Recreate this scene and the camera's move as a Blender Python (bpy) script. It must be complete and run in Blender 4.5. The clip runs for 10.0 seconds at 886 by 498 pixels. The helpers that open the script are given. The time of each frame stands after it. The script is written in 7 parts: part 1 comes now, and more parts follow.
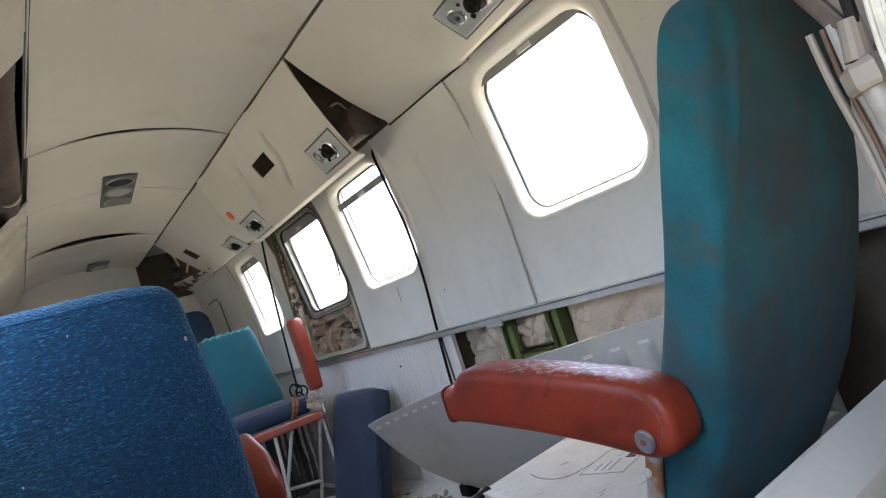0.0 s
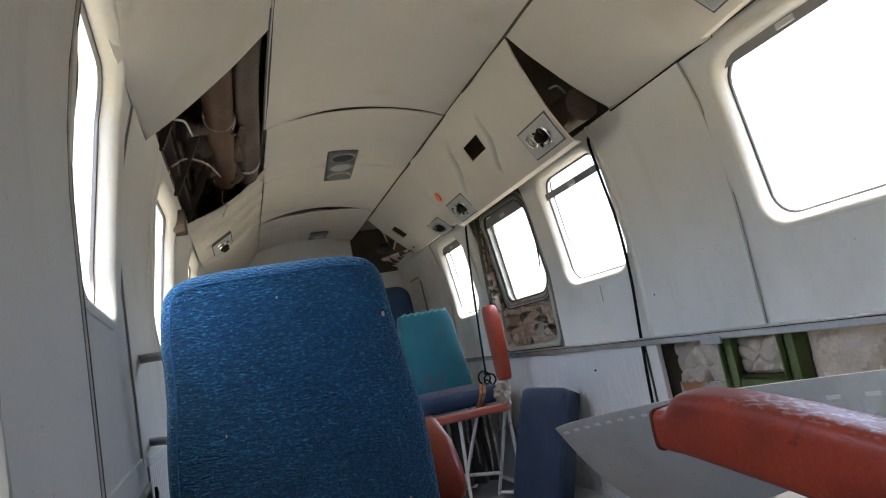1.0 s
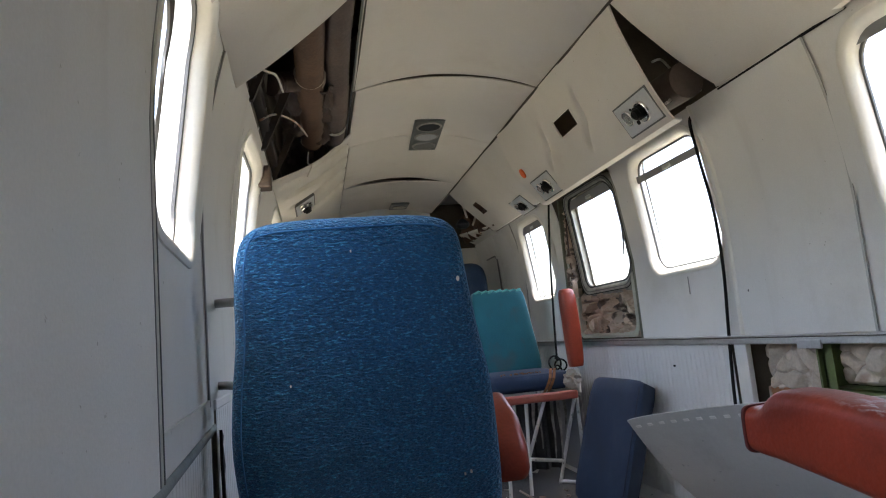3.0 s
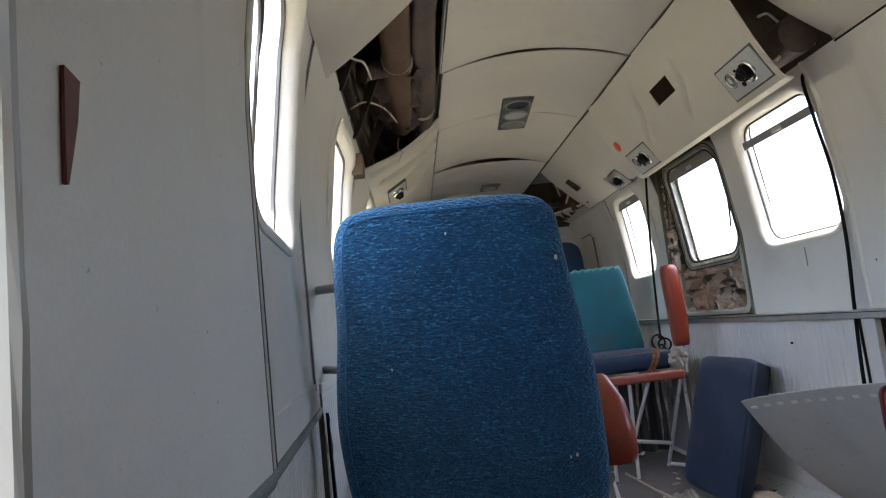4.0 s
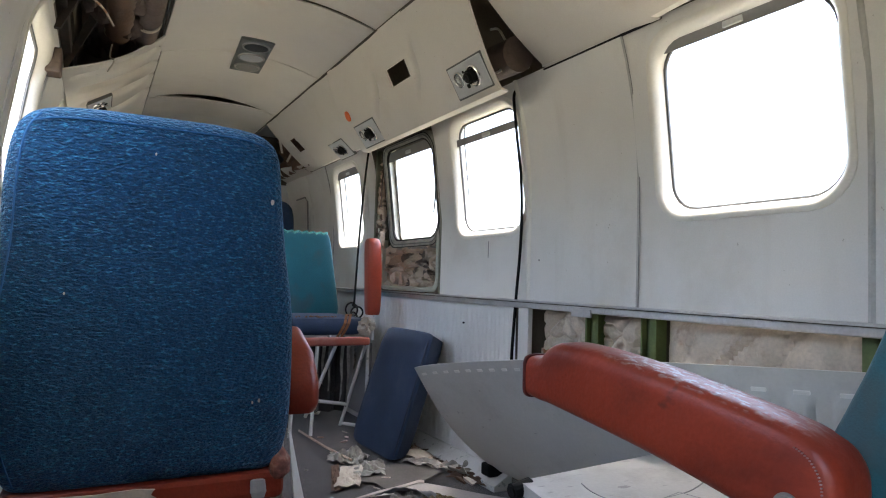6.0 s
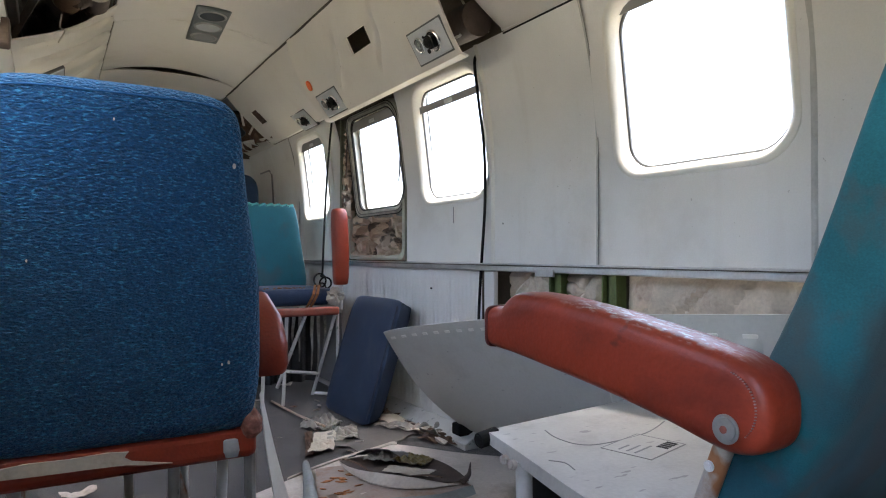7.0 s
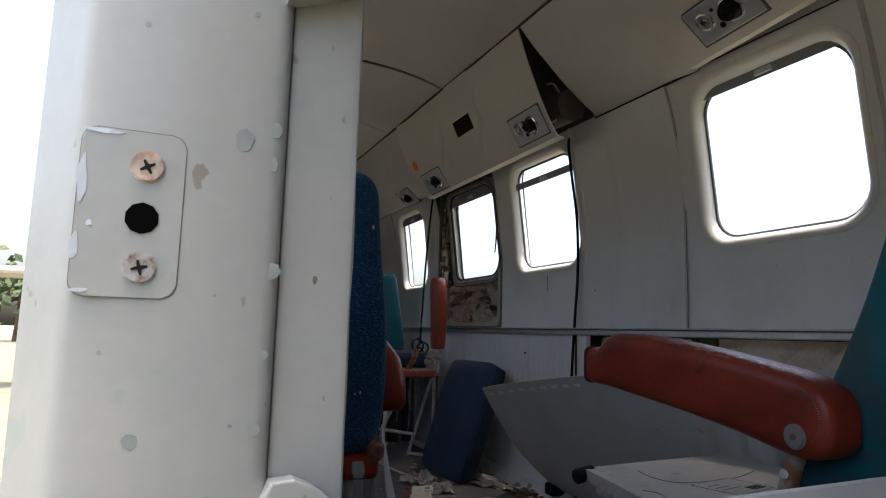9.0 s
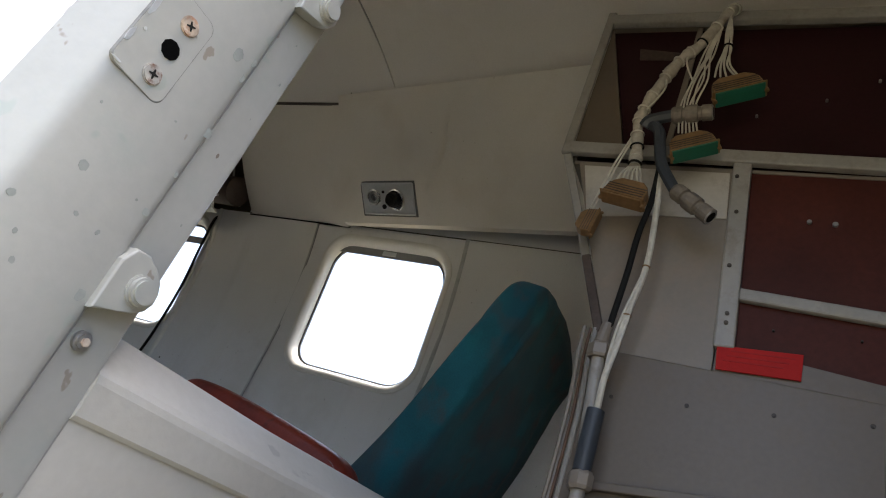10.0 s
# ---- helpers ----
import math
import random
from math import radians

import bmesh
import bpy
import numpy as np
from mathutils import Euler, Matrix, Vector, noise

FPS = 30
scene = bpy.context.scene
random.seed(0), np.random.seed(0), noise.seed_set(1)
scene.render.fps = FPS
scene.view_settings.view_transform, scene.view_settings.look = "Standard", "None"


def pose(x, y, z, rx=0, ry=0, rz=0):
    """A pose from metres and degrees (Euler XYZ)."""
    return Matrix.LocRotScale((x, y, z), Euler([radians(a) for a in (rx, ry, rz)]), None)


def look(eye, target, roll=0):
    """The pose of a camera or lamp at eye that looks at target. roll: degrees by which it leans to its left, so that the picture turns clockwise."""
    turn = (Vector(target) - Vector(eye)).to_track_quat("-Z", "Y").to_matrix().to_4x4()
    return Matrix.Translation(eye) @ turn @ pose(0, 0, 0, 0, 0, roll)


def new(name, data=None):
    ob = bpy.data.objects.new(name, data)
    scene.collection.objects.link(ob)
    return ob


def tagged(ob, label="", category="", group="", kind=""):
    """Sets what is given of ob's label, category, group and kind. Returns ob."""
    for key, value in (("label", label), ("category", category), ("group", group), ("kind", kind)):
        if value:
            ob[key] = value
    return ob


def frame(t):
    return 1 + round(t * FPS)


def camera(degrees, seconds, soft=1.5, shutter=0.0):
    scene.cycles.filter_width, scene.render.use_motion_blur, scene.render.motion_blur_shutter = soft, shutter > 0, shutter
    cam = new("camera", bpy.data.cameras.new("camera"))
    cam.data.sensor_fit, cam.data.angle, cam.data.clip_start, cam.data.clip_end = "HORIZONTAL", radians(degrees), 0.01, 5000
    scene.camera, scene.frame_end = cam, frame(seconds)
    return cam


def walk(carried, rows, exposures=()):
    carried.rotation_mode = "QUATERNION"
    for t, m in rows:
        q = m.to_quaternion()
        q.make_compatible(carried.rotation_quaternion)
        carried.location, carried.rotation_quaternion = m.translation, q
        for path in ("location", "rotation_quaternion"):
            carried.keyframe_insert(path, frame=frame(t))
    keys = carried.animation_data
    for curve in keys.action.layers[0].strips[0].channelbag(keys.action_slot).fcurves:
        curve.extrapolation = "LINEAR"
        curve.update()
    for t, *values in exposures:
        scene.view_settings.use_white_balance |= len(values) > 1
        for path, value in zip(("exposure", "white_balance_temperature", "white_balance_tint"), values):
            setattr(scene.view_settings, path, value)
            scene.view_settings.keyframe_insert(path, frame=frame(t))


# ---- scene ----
cam = camera(68.30, 10.0, 1.1)

EXPOSURES = [(0.0, 4.54), (0.6, 4.34), (1.2, 4.18), (5.0, 4.28), (6.2, 4.38), (7.4, 4.46), (7.8, 4.34), (8.2, 3.92), (8.6, 3.20), (9.0, 2.62), (9.5, 2.72), (10.0, 2.82)]
PATH = [
    (0, pose(-0.6107, -0.1739, 0.7767, 94.665, 18.229, -33.869)),
    (0.3, pose(-0.6009, -0.1461, 0.7801, 95.039, 20.349, -27.305)),
    (0.5, pose(-0.5788, -0.1308, 0.7817, 95.970, 20.859, -22.390)),
    (0.7, pose(-0.5777, -0.1036, 0.7823, 96.967, 18.483, -18.967)),
    (1, pose(-0.5742, -0.0624, 0.7879, 98.331, 10.701, -16.774)),
    (1.5, pose(-0.5717, -0.0090, 0.7825, 99.657, 5.010, -13.422)),
    (2, pose(-0.5663, -0.0086, 0.7772, 99.391, 4.139, -12.678)),
    (2.2, pose(-0.5649, -0.0093, 0.7707, 99.391, 4.551, -12.172)),
    (3.3, pose(-0.5656, 0.0047, 0.7643, 96.955, 5.982, -8.495)),
    (3.5, pose(-0.5661, 0.0047, 0.7675, 97.009, 6.092, -3.990)),
    (4, pose(-0.5684, 0.0252, 0.7649, 96.877, 6.403, -2.285)),
    (4.5, pose(-0.5731, 0.0265, 0.7644, 95.826, 5.627, -4.897)),
    (5, pose(-0.5803, 0.0067, 0.7633, 93.982, 2.265, -14.267)),
    (5.5, pose(-0.5875, 0.0079, 0.7563, 93.782, -1.300, -24.377)),
    (6, pose(-0.5815, 0.0220, 0.7374, 92.829, -1.724, -28.199)),
    (6.2, pose(-0.5825, 0.0195, 0.7290, 92.394, -1.740, -29.316)),
    (7.3, pose(-0.5861, -0.0148, 0.7019, 90.168, 0.658, -31.309)),
    (7.5, pose(-0.5972, -0.0204, 0.6928, 90.184, 0.999, -31.537)),
    (8, pose(-0.6467, -0.0793, 0.6487, 91.637, 0.921, -30.922)),
    (8.2, pose(-0.6636, -0.0828, 0.6435, 92.881, 0.303, -28.458)),
    (8.5, pose(-0.6762, -0.1261, 0.6418, 95.109, -0.750, -24.807)),
    (8.7, pose(-0.6921, -0.1461, 0.6376, 96.883, -1.167, -22.981)),
    (9, pose(-0.7215, -0.1663, 0.6414, 97.419, -1.637, -23.506)),
    (9.2, pose(-0.7430, -0.1958, 0.6344, 99.447, -4.622, -29.825)),
    (9.3, pose(-0.7593, -0.1946, 0.6283, 100.752, -7.756, -35.386)),
    (9.4, pose(-0.7727, -0.1910, 0.6266, 102.471, -10.481, -40.649)),
    (9.5, pose(-0.7917, -0.1974, 0.6220, 105.022, -12.815, -45.638)),
    (9.6, pose(-0.8099, -0.2073, 0.6093, 107.682, -14.863, -50.770)),
    (9.7, pose(-0.8277, -0.2145, 0.5960, 109.745, -15.821, -54.275)),
    (9.8, pose(-0.8560, -0.2209, 0.5710, 112.364, -17.602, -58.642)),
    (9.9, pose(-0.8840, -0.2241, 0.5282, 115.674, -19.878, -63.792)),
    (10, pose(-0.9033, -0.2296, 0.4703, 118.030, -21.455, -67.389)),
]
walk(cam, PATH, EXPOSURES)

# ---- light ----
world = bpy.data.worlds.new("sky")
scene.world = world
world.use_nodes = True
wn = world.node_tree
sky = wn.nodes.new("ShaderNodeTexSky")
sky.sky_type = "NISHITA"
sky.sun_disc = False
sky.sun_elevation, sky.sun_rotation = radians(87), radians(160)
sky.air_density, sky.dust_density = 1.0, 7.0
wn.nodes["Background"].inputs["Strength"].default_value = 0.12
cast = wn.nodes.new("ShaderNodeVectorMath")
cast.operation = "MULTIPLY"
cast.inputs[1].default_value = (0.98, 1.0, 1.02)
wn.links.new(sky.outputs[0], cast.inputs[0])
wn.links.new(cast.outputs[0], wn.nodes["Background"].inputs["Color"])
sun = new("sun", bpy.data.lights.new("sun", "SUN"))
sun.data.energy, sun.data.angle, sun.data.color = 1.0, radians(14), (1.0, 0.95, 0.89)
sun.matrix_world = look((0.2, -0.55, 12), (0, 0, 0))


# ---- materials ----
def material(name, colour, rough=0.6, metal=0.0, vary=0.12, scale=6.0, grain=120.0, bump=0.15, bump_scale=None, dirt=None,
             dirt_amount=0.0, dirt_scale=3.0, sheen=0.0, spec=0.5, coat=0.0):
    m = bpy.data.materials.new(name)
    m.use_nodes = True
    nt = m.node_tree
    b = nt.nodes["Principled BSDF"]
    b.inputs["Roughness"].default_value, b.inputs["Metallic"].default_value = rough, metal
    b.inputs["Specular IOR Level"].default_value = spec
    if sheen:
        b.inputs["Sheen Weight"].default_value = sheen
    if coat:
        b.inputs["Coat Weight"].default_value = coat
        b.inputs["Coat Roughness"].default_value = 0.25
    tc = nt.nodes.new("ShaderNodeTexCoord")
    big = nt.nodes.new("ShaderNodeTexNoise")
    big.inputs["Scale"].default_value, big.inputs["Detail"].default_value = scale, 5
    nt.links.new(tc.outputs["Object"], big.inputs["Vector"])
    fine = nt.nodes.new("ShaderNodeTexNoise")
    fine.inputs["Scale"].default_value, fine.inputs["Detail"].default_value = grain, 3
    nt.links.new(tc.outputs["Object"], fine.inputs["Vector"])
    ramp = nt.nodes.new("ShaderNodeMapRange")
    ramp.inputs["From Min"].default_value, ramp.inputs["From Max"].default_value = 0.3, 0.7
    ramp.inputs["To Min"].default_value, ramp.inputs["To Max"].default_value = 1 - vary, 1 + vary * 0.6
    nt.links.new(big.outputs["Fac"], ramp.inputs["Value"])
    ramp2 = nt.nodes.new("ShaderNodeMapRange")
    ramp2.inputs["From Min"].default_value, ramp2.inputs["From Max"].default_value = 0.3, 0.7
    ramp2.inputs["To Min"].default_value, ramp2.inputs["To Max"].default_value = 1 - vary * 0.5, 1 + vary * 0.4
    nt.links.new(fine.outputs["Fac"], ramp2.inputs["Value"])
    mul = nt.nodes.new("ShaderNodeMath")
    mul.operation = "MULTIPLY"
    nt.links.new(ramp.outputs[0], mul.inputs[0])
    nt.links.new(ramp2.outputs[0], mul.inputs[1])
    tint = nt.nodes.new("ShaderNodeVectorMath")
    tint.operation = "SCALE"
    tint.inputs[0].default_value = colour
    nt.links.new(mul.outputs[0], tint.inputs["Scale"])
    out = tint.outputs[0]
    if dirt:
        dn = nt.nodes.new("ShaderNodeTexNoise")
        dn.inputs["Scale"].default_value, dn.inputs["Detail"].default_value = dirt_scale, 8
        dn.inputs["Roughness"].default_value = 0.7
        nt.links.new(tc.outputs["Object"], dn.inputs["Vector"])
        dr = nt.nodes.new("ShaderNodeMapRange")
        dr.inputs["From Min"].default_value, dr.inputs["From Max"].default_value = 0.52, 0.72
        dr.inputs["To Max"].default_value = dirt_amount
        nt.links.new(dn.outputs["Fac"], dr.inputs["Value"])
        mix = nt.nodes.new("ShaderNodeMix")
        mix.data_type = "RGBA"
        nt.links.new(dr.outputs[0], mix.inputs["Factor"])
        nt.links.new(out, mix.inputs[6])
        mix.inputs[7].default_value = (*dirt, 1)
        out = mix.outputs[2]
    nt.links.new(out, b.inputs["Base Color"])
    if bump:
        bp = nt.nodes.new("ShaderNodeBump")
        bp.inputs["Strength"].default_value, bp.inputs["Distance"].default_value = bump, 0.004
        if bump_scale:
            bn = nt.nodes.new("ShaderNodeTexNoise")
            bn.inputs["Scale"].default_value, bn.inputs["Detail"].default_value = bump_scale, 4
            nt.links.new(tc.outputs["Object"], bn.inputs["Vector"])
            nt.links.new(bn.outputs["Fac"], bp.inputs["Height"])
        else:
            nt.links.new(fine.outputs["Fac"], bp.inputs["Height"])
        nt.links.new(bp.outputs[0], b.inputs["Normal"])
    return m


M = {}
M["lining"] = material("lining_vinyl", (0.76, 0.75, 0.725), 0.55, vary=0.06, scale=2.5, grain=260, bump=0.07, dirt=(0.45, 0.40, 0.33), dirt_amount=0.3, dirt_scale=2.2)
M["overhead"] = material("overhead_vinyl", (0.665, 0.63, 0.575), 0.5, vary=0.06, scale=2.0, grain=220, bump=0.12, dirt=(0.45, 0.36, 0.26), dirt_amount=0.2, dirt_scale=2.5)
M["ceiling"] = material("ceiling_vinyl", (0.71, 0.675, 0.63), 0.55, vary=0.06, scale=2.0, grain=220, bump=0.12, dirt=(0.42, 0.34, 0.26), dirt_amount=0.25, dirt_scale=2.0)
M["bezel"] = material("bezel_plastic", (0.78, 0.76, 0.70), 0.4, vary=0.05, bump=0.05)
M["aluminium"] = material("aluminium", (0.62, 0.62, 0.62), 0.35, 0.9, vary=0.12, scale=15, bump=0.08)
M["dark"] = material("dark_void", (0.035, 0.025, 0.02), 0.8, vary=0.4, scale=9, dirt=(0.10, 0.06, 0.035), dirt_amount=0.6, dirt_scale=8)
M["skin"] = material("primer_skin", (0.10, 0.08, 0.055), 0.6, vary=0.25, scale=5, dirt=(0.05, 0.035, 0.025), dirt_amount=0.7, dirt_scale=6)
M["green"] = material("green_primer", (0.13, 0.17, 0.055), 0.5, vary=0.2, scale=8, dirt=(0.10, 0.08, 0.04), dirt_amount=0.5, dirt_scale=14)
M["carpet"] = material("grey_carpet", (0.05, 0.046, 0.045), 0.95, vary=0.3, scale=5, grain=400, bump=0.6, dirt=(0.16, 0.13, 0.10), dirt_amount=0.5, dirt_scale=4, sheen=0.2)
M["navy"] = material("navy_fabric", (0.008, 0.027, 0.068), 0.85, vary=0.25, scale=6, grain=300, bump=0.4, sheen=0.05, dirt=(0.045, 0.055, 0.075), dirt_amount=0.6, dirt_scale=6)
M["red"] = material("red_leather", (0.30, 0.045, 0.022), 0.35, vary=0.2, scale=7, grain=160, bump=0.15, dirt=(0.12, 0.03, 0.02), dirt_amount=0.5, dirt_scale=7)
M["whitepaint"] = material("white_paint", (0.70, 0.69, 0.66), 0.4, vary=0.06, scale=6, bump=0.08, dirt=(0.30, 0.24, 0.18), dirt_amount=0.45, dirt_scale=9)
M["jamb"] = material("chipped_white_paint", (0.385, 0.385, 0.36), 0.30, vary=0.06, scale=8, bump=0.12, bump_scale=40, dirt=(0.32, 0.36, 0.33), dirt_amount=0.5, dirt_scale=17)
M["grey"] = material("grey_panel", (0.56, 0.55, 0.505), 0.5, vary=0.06, scale=4, bump=0.08, dirt=(0.3, 0.28, 0.25), dirt_amount=0.3, dirt_scale=6)
M["quilt"] = material("insulation_quilt", (0.52, 0.41, 0.31), 0.55, vary=0.25, scale=7, bump=0.5, bump_scale=40, dirt=(0.20, 0.11, 0.06), dirt_amount=0.7, dirt_scale=9)
M["quiltpale"] = material("pale_insulation_quilt", (0.62, 0.53, 0.43), 0.6, vary=0.2, scale=9, bump=0.4, bump_scale=40, dirt=(0.34, 0.22, 0.14), dirt_amount=0.6, dirt_scale=8)
M["frayed"] = material("frayed_vinyl", (0.26, 0.10, 0.07), 0.8, vary=0.4, scale=60, bump=0.6, bump_scale=120, dirt=(0.5, 0.36, 0.27), dirt_amount=0.8, dirt_scale=45)
M["duct"] = material("duct_hose", (0.115, 0.062, 0.036), 0.6, vary=0.25, scale=12, bump=0.3, dirt=(0.06, 0.04, 0.03), dirt_amount=0.6, dirt_scale=14)
M["maroon"] = material("maroon_panel", (0.026, 0.0065, 0.0085), 0.55, vary=0.25, scale=4, bump=0.08, spec=0.2)
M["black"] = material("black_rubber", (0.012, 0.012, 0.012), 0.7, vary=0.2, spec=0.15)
M["chrome"] = material("chrome", (0.75, 0.75, 0.74), 0.2, 1.0, vary=0.08)
M["plate"] = material("psu_plate", (0.55, 0.57, 0.58), 0.30, 0.35, vary=0.1)
M["brass"] = material("rusty_screw", (0.52, 0.42, 0.33), 0.5, 0.2, vary=0.4, scale=120, dirt=(0.36, 0.12, 0.04), dirt_amount=1.0, dirt_scale=110)
M["tubegrey"] = material("grey_steel_tube", (0.34, 0.34, 0.32), 0.35, 0.5, vary=0.15, dirt=(0.10, 0.06, 0.04), dirt_amount=0.5, dirt_scale=30)
M["seal"] = material("window_seal", (0.10, 0.10, 0.10), 0.6, vary=0.1)
M["lampplate"] = material("dull_lamp_plate", (0.185, 0.20, 0.20), 0.35, 0.5, vary=0.12, scale=14)
M["boltsteel"] = material("dull_steel", (0.40, 0.39, 0.375), 0.38, 0.6, vary=0.15, scale=40)
M["strapbrown"] = material("frayed_brown_strap", (0.28, 0.12, 0.05), 0.8, vary=0.3, scale=60, dirt=(0.10, 0.04, 0.02), dirt_amount=0.8, dirt_scale=50)
M["foil"] = material("olive_foil", (0.20, 0.155, 0.06), 0.4, 0.3, vary=0.3, scale=30, dirt=(0.08, 0.05, 0.03), dirt_amount=0.6, dirt_scale=25)
M["drape"] = material("grimy_plastic_drape", (0.30, 0.29, 0.26), 0.55, vary=0.4, scale=20, dirt=(0.07, 0.055, 0.045), dirt_amount=0.9, dirt_scale=14)
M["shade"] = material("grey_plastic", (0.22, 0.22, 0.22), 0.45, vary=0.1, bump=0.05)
M["greytrim"] = material("pale_trim", (0.50, 0.50, 0.42), 0.5, vary=0.15, dirt=(0.2, 0.18, 0.1), dirt_amount=0.5, dirt_scale=12)
M["railgrey"] = material("dull_green_grey_rail", (0.24, 0.26, 0.25), 0.5, vary=0.12, scale=12, dirt=(0.08, 0.07, 0.06), dirt_amount=0.5, dirt_scale=18)
M["orange"] = material("orange_sticker", (0.90, 0.17, 0.04), 0.5, vary=0.1)
M["redlabel"] = material("red_label", (0.42, 0.006, 0.006), 0.8, vary=0.1)
M["rust"] = material("rusted_tube", (0.55, 0.50, 0.44), 0.5, vary=0.15, scale=9, dirt=(0.30, 0.12, 0.04), dirt_amount=0.9, dirt_scale=11)
M["paper"] = material("stained_paper", (0.55, 0.50, 0.42), 0.8, vary=0.15, scale=8, dirt=(0.25, 0.15, 0.08), dirt_amount=0.7, dirt_scale=9)
M["rustflake"] = material("rust_flake", (0.42, 0.17, 0.06), 0.85, vary=0.35, scale=60, bump=0.5)
M["board"] = material("rust_stained_board", (0.40, 0.33, 0.29), 0.75, vary=0.15, scale=5, dirt=(0.28, 0.11, 0.03), dirt_amount=0.9, dirt_scale=7)
M["gold"] = material("connector_shell", (0.26, 0.15, 0.065), 0.5, 0.3, vary=0.2, scale=30)
M["greenplug"] = material("green_insert", (0.012, 0.115, 0.07), 0.5, vary=0.1)
M["wire"] = material("white_wire", (0.58, 0.55, 0.48), 0.5, vary=0.15, scale=30, dirt=(0.3, 0.25, 0.18), dirt_amount=0.5, dirt_scale=20)
M["greysleeve"] = material("grey_sleeve", (0.036, 0.043, 0.054), 0.5, vary=0.1)
M["paintedscrew"] = material("half_painted_screw", (0.42, 0.40, 0.37), 0.5, 0.1, vary=0.2, scale=120, dirt=(0.15, 0.06, 0.03), dirt_amount=1.0, dirt_scale=150)
M["jointpale"] = material("pale_joint_bead", (0.50, 0.50, 0.48), 0.4, vary=0.1, scale=14, dirt=(0.25, 0.22, 0.18), dirt_amount=0.4, dirt_scale=20)
M["jointgrey"] = material("filled_paint_joint", (0.20, 0.20, 0.19), 0.6, vary=0.3, scale=60)
M["primer"] = material("grey_green_primer", (0.285, 0.305, 0.285), 0.5, vary=0.15, scale=60)
M["darkscrew"] = material("dark_screw_head", (0.05, 0.038, 0.03), 0.5, 0.3, vary=0.3, scale=90)
M["brownsteel"] = material("brown_stained_strut", (0.085, 0.060, 0.048), 0.5, 0.2, vary=0.3, scale=30)
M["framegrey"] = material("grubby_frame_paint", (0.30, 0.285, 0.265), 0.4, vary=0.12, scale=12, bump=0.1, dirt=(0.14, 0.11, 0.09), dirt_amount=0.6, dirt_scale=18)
# Stained off-white, darkened to put the shade over the cabinet into its colour.
M["basepaint"] = material("stained_shaded_base_paint", (0.122, 0.097, 0.074), 0.45, vary=0.1, scale=4, bump=0.08, dirt=(0.12, 0.085, 0.05), dirt_amount=0.7, dirt_scale=4)
M["woundloom"] = material("laced_loom_wrap", (0.44, 0.40, 0.34), 0.7, vary=0.25, scale=40, bump=0.5, bump_scale=120, dirt=(0.22, 0.17, 0.12), dirt_amount=0.7, dirt_scale=35)
M["bluepiping"] = material("blue_seam", (0.02, 0.12, 0.28), 0.9, vary=0.15, bump=0.3)
M["maroonvinyl"] = material("dark_red_vinyl", (0.12, 0.016, 0.011), 0.5, vary=0.2)
M["scuff"] = material("worn_leather", (0.42, 0.30, 0.29), 0.55, vary=0.4, scale=40, dirt=(0.26, 0.05, 0.03), dirt_amount=1.0, dirt_scale=45)
M["navylight"] = material("navy_piping", (0.018, 0.03, 0.06), 0.8)
M["teal2"] = material("faded_teal", (0.014, 0.14, 0.18), 0.9, vary=0.15, scale=5, grain=220, bump=0.3, sheen=0.3)
M["green2"] = material("frayed_edge", (0.12, 0.40, 0.38), 0.9)
M["redfaded"] = material("faded_red_paint", (0.34, 0.085, 0.06), 0.5, vary=0.2, dirt=(0.3, 0.2, 0.15), dirt_amount=0.4, dirt_scale=9)
M["ductgrey"] = material("brown_grey_duct", (0.115, 0.085, 0.075), 0.6, vary=0.3, scale=8, dirt=(0.10, 0.045, 0.02), dirt_amount=0.7, dirt_scale=5)
M["duct2"] = material("dark_duct", (0.10, 0.072, 0.06), 0.7, vary=0.3, scale=12, dirt=(0.05, 0.035, 0.03), dirt_amount=0.6, dirt_scale=14)
# Cabinet paint darkened to stand in for shade; also dulls the aft walls.
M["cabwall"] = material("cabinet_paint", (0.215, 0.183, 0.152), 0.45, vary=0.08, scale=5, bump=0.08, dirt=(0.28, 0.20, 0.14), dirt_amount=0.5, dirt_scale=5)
M["redbrown"] = material("red_brown_board", (0.066, 0.016, 0.011), 0.55, vary=0.25, scale=5, bump=0.08, spec=0.2)
M["dullplug"] = material("dull_brown_plug", (0.20, 0.17, 0.14), 0.55, 0.2, vary=0.3, scale=50)
M["redtext"] = material("faded_red_text", (0.36, 0.012, 0.012), 0.8)
M["scrapwhite"] = material("dusty_lining_scrap", (0.66, 0.60, 0.54), 0.7, vary=0.15, scale=5, dirt=(0.28, 0.2, 0.13), dirt_amount=0.5, dirt_scale=7)
M["plasticheap"] = material("crumpled_plastic", (0.30, 0.285, 0.25), 0.35, vary=0.4, scale=25, bump=0.6, bump_scale=60, dirt=(0.16, 0.13, 0.1), dirt_amount=0.8, dirt_scale=30)
M["bluegrey"] = material("blue_grey_vinyl", (0.26, 0.29, 0.295), 0.5, vary=0.15, scale=12, dirt=(0.14, 0.12, 0.10), dirt_amount=0.5, dirt_scale=16)
M["carpetdust"] = material("dusty_sheet", (0.16, 0.15, 0.14), 0.9, vary=0.2, scale=8)
M["void"] = material("deep_hole", (0.004, 0.004, 0.004), 1.0, vary=0.1, bump=0, spec=0.0)
# Grimy joint colour, also the painted shade beside the louvres.
M["gapdark"] = material("grimy_gap_and_shade", (0.10, 0.09, 0.08), 0.8, vary=0.3, spec=0.1)


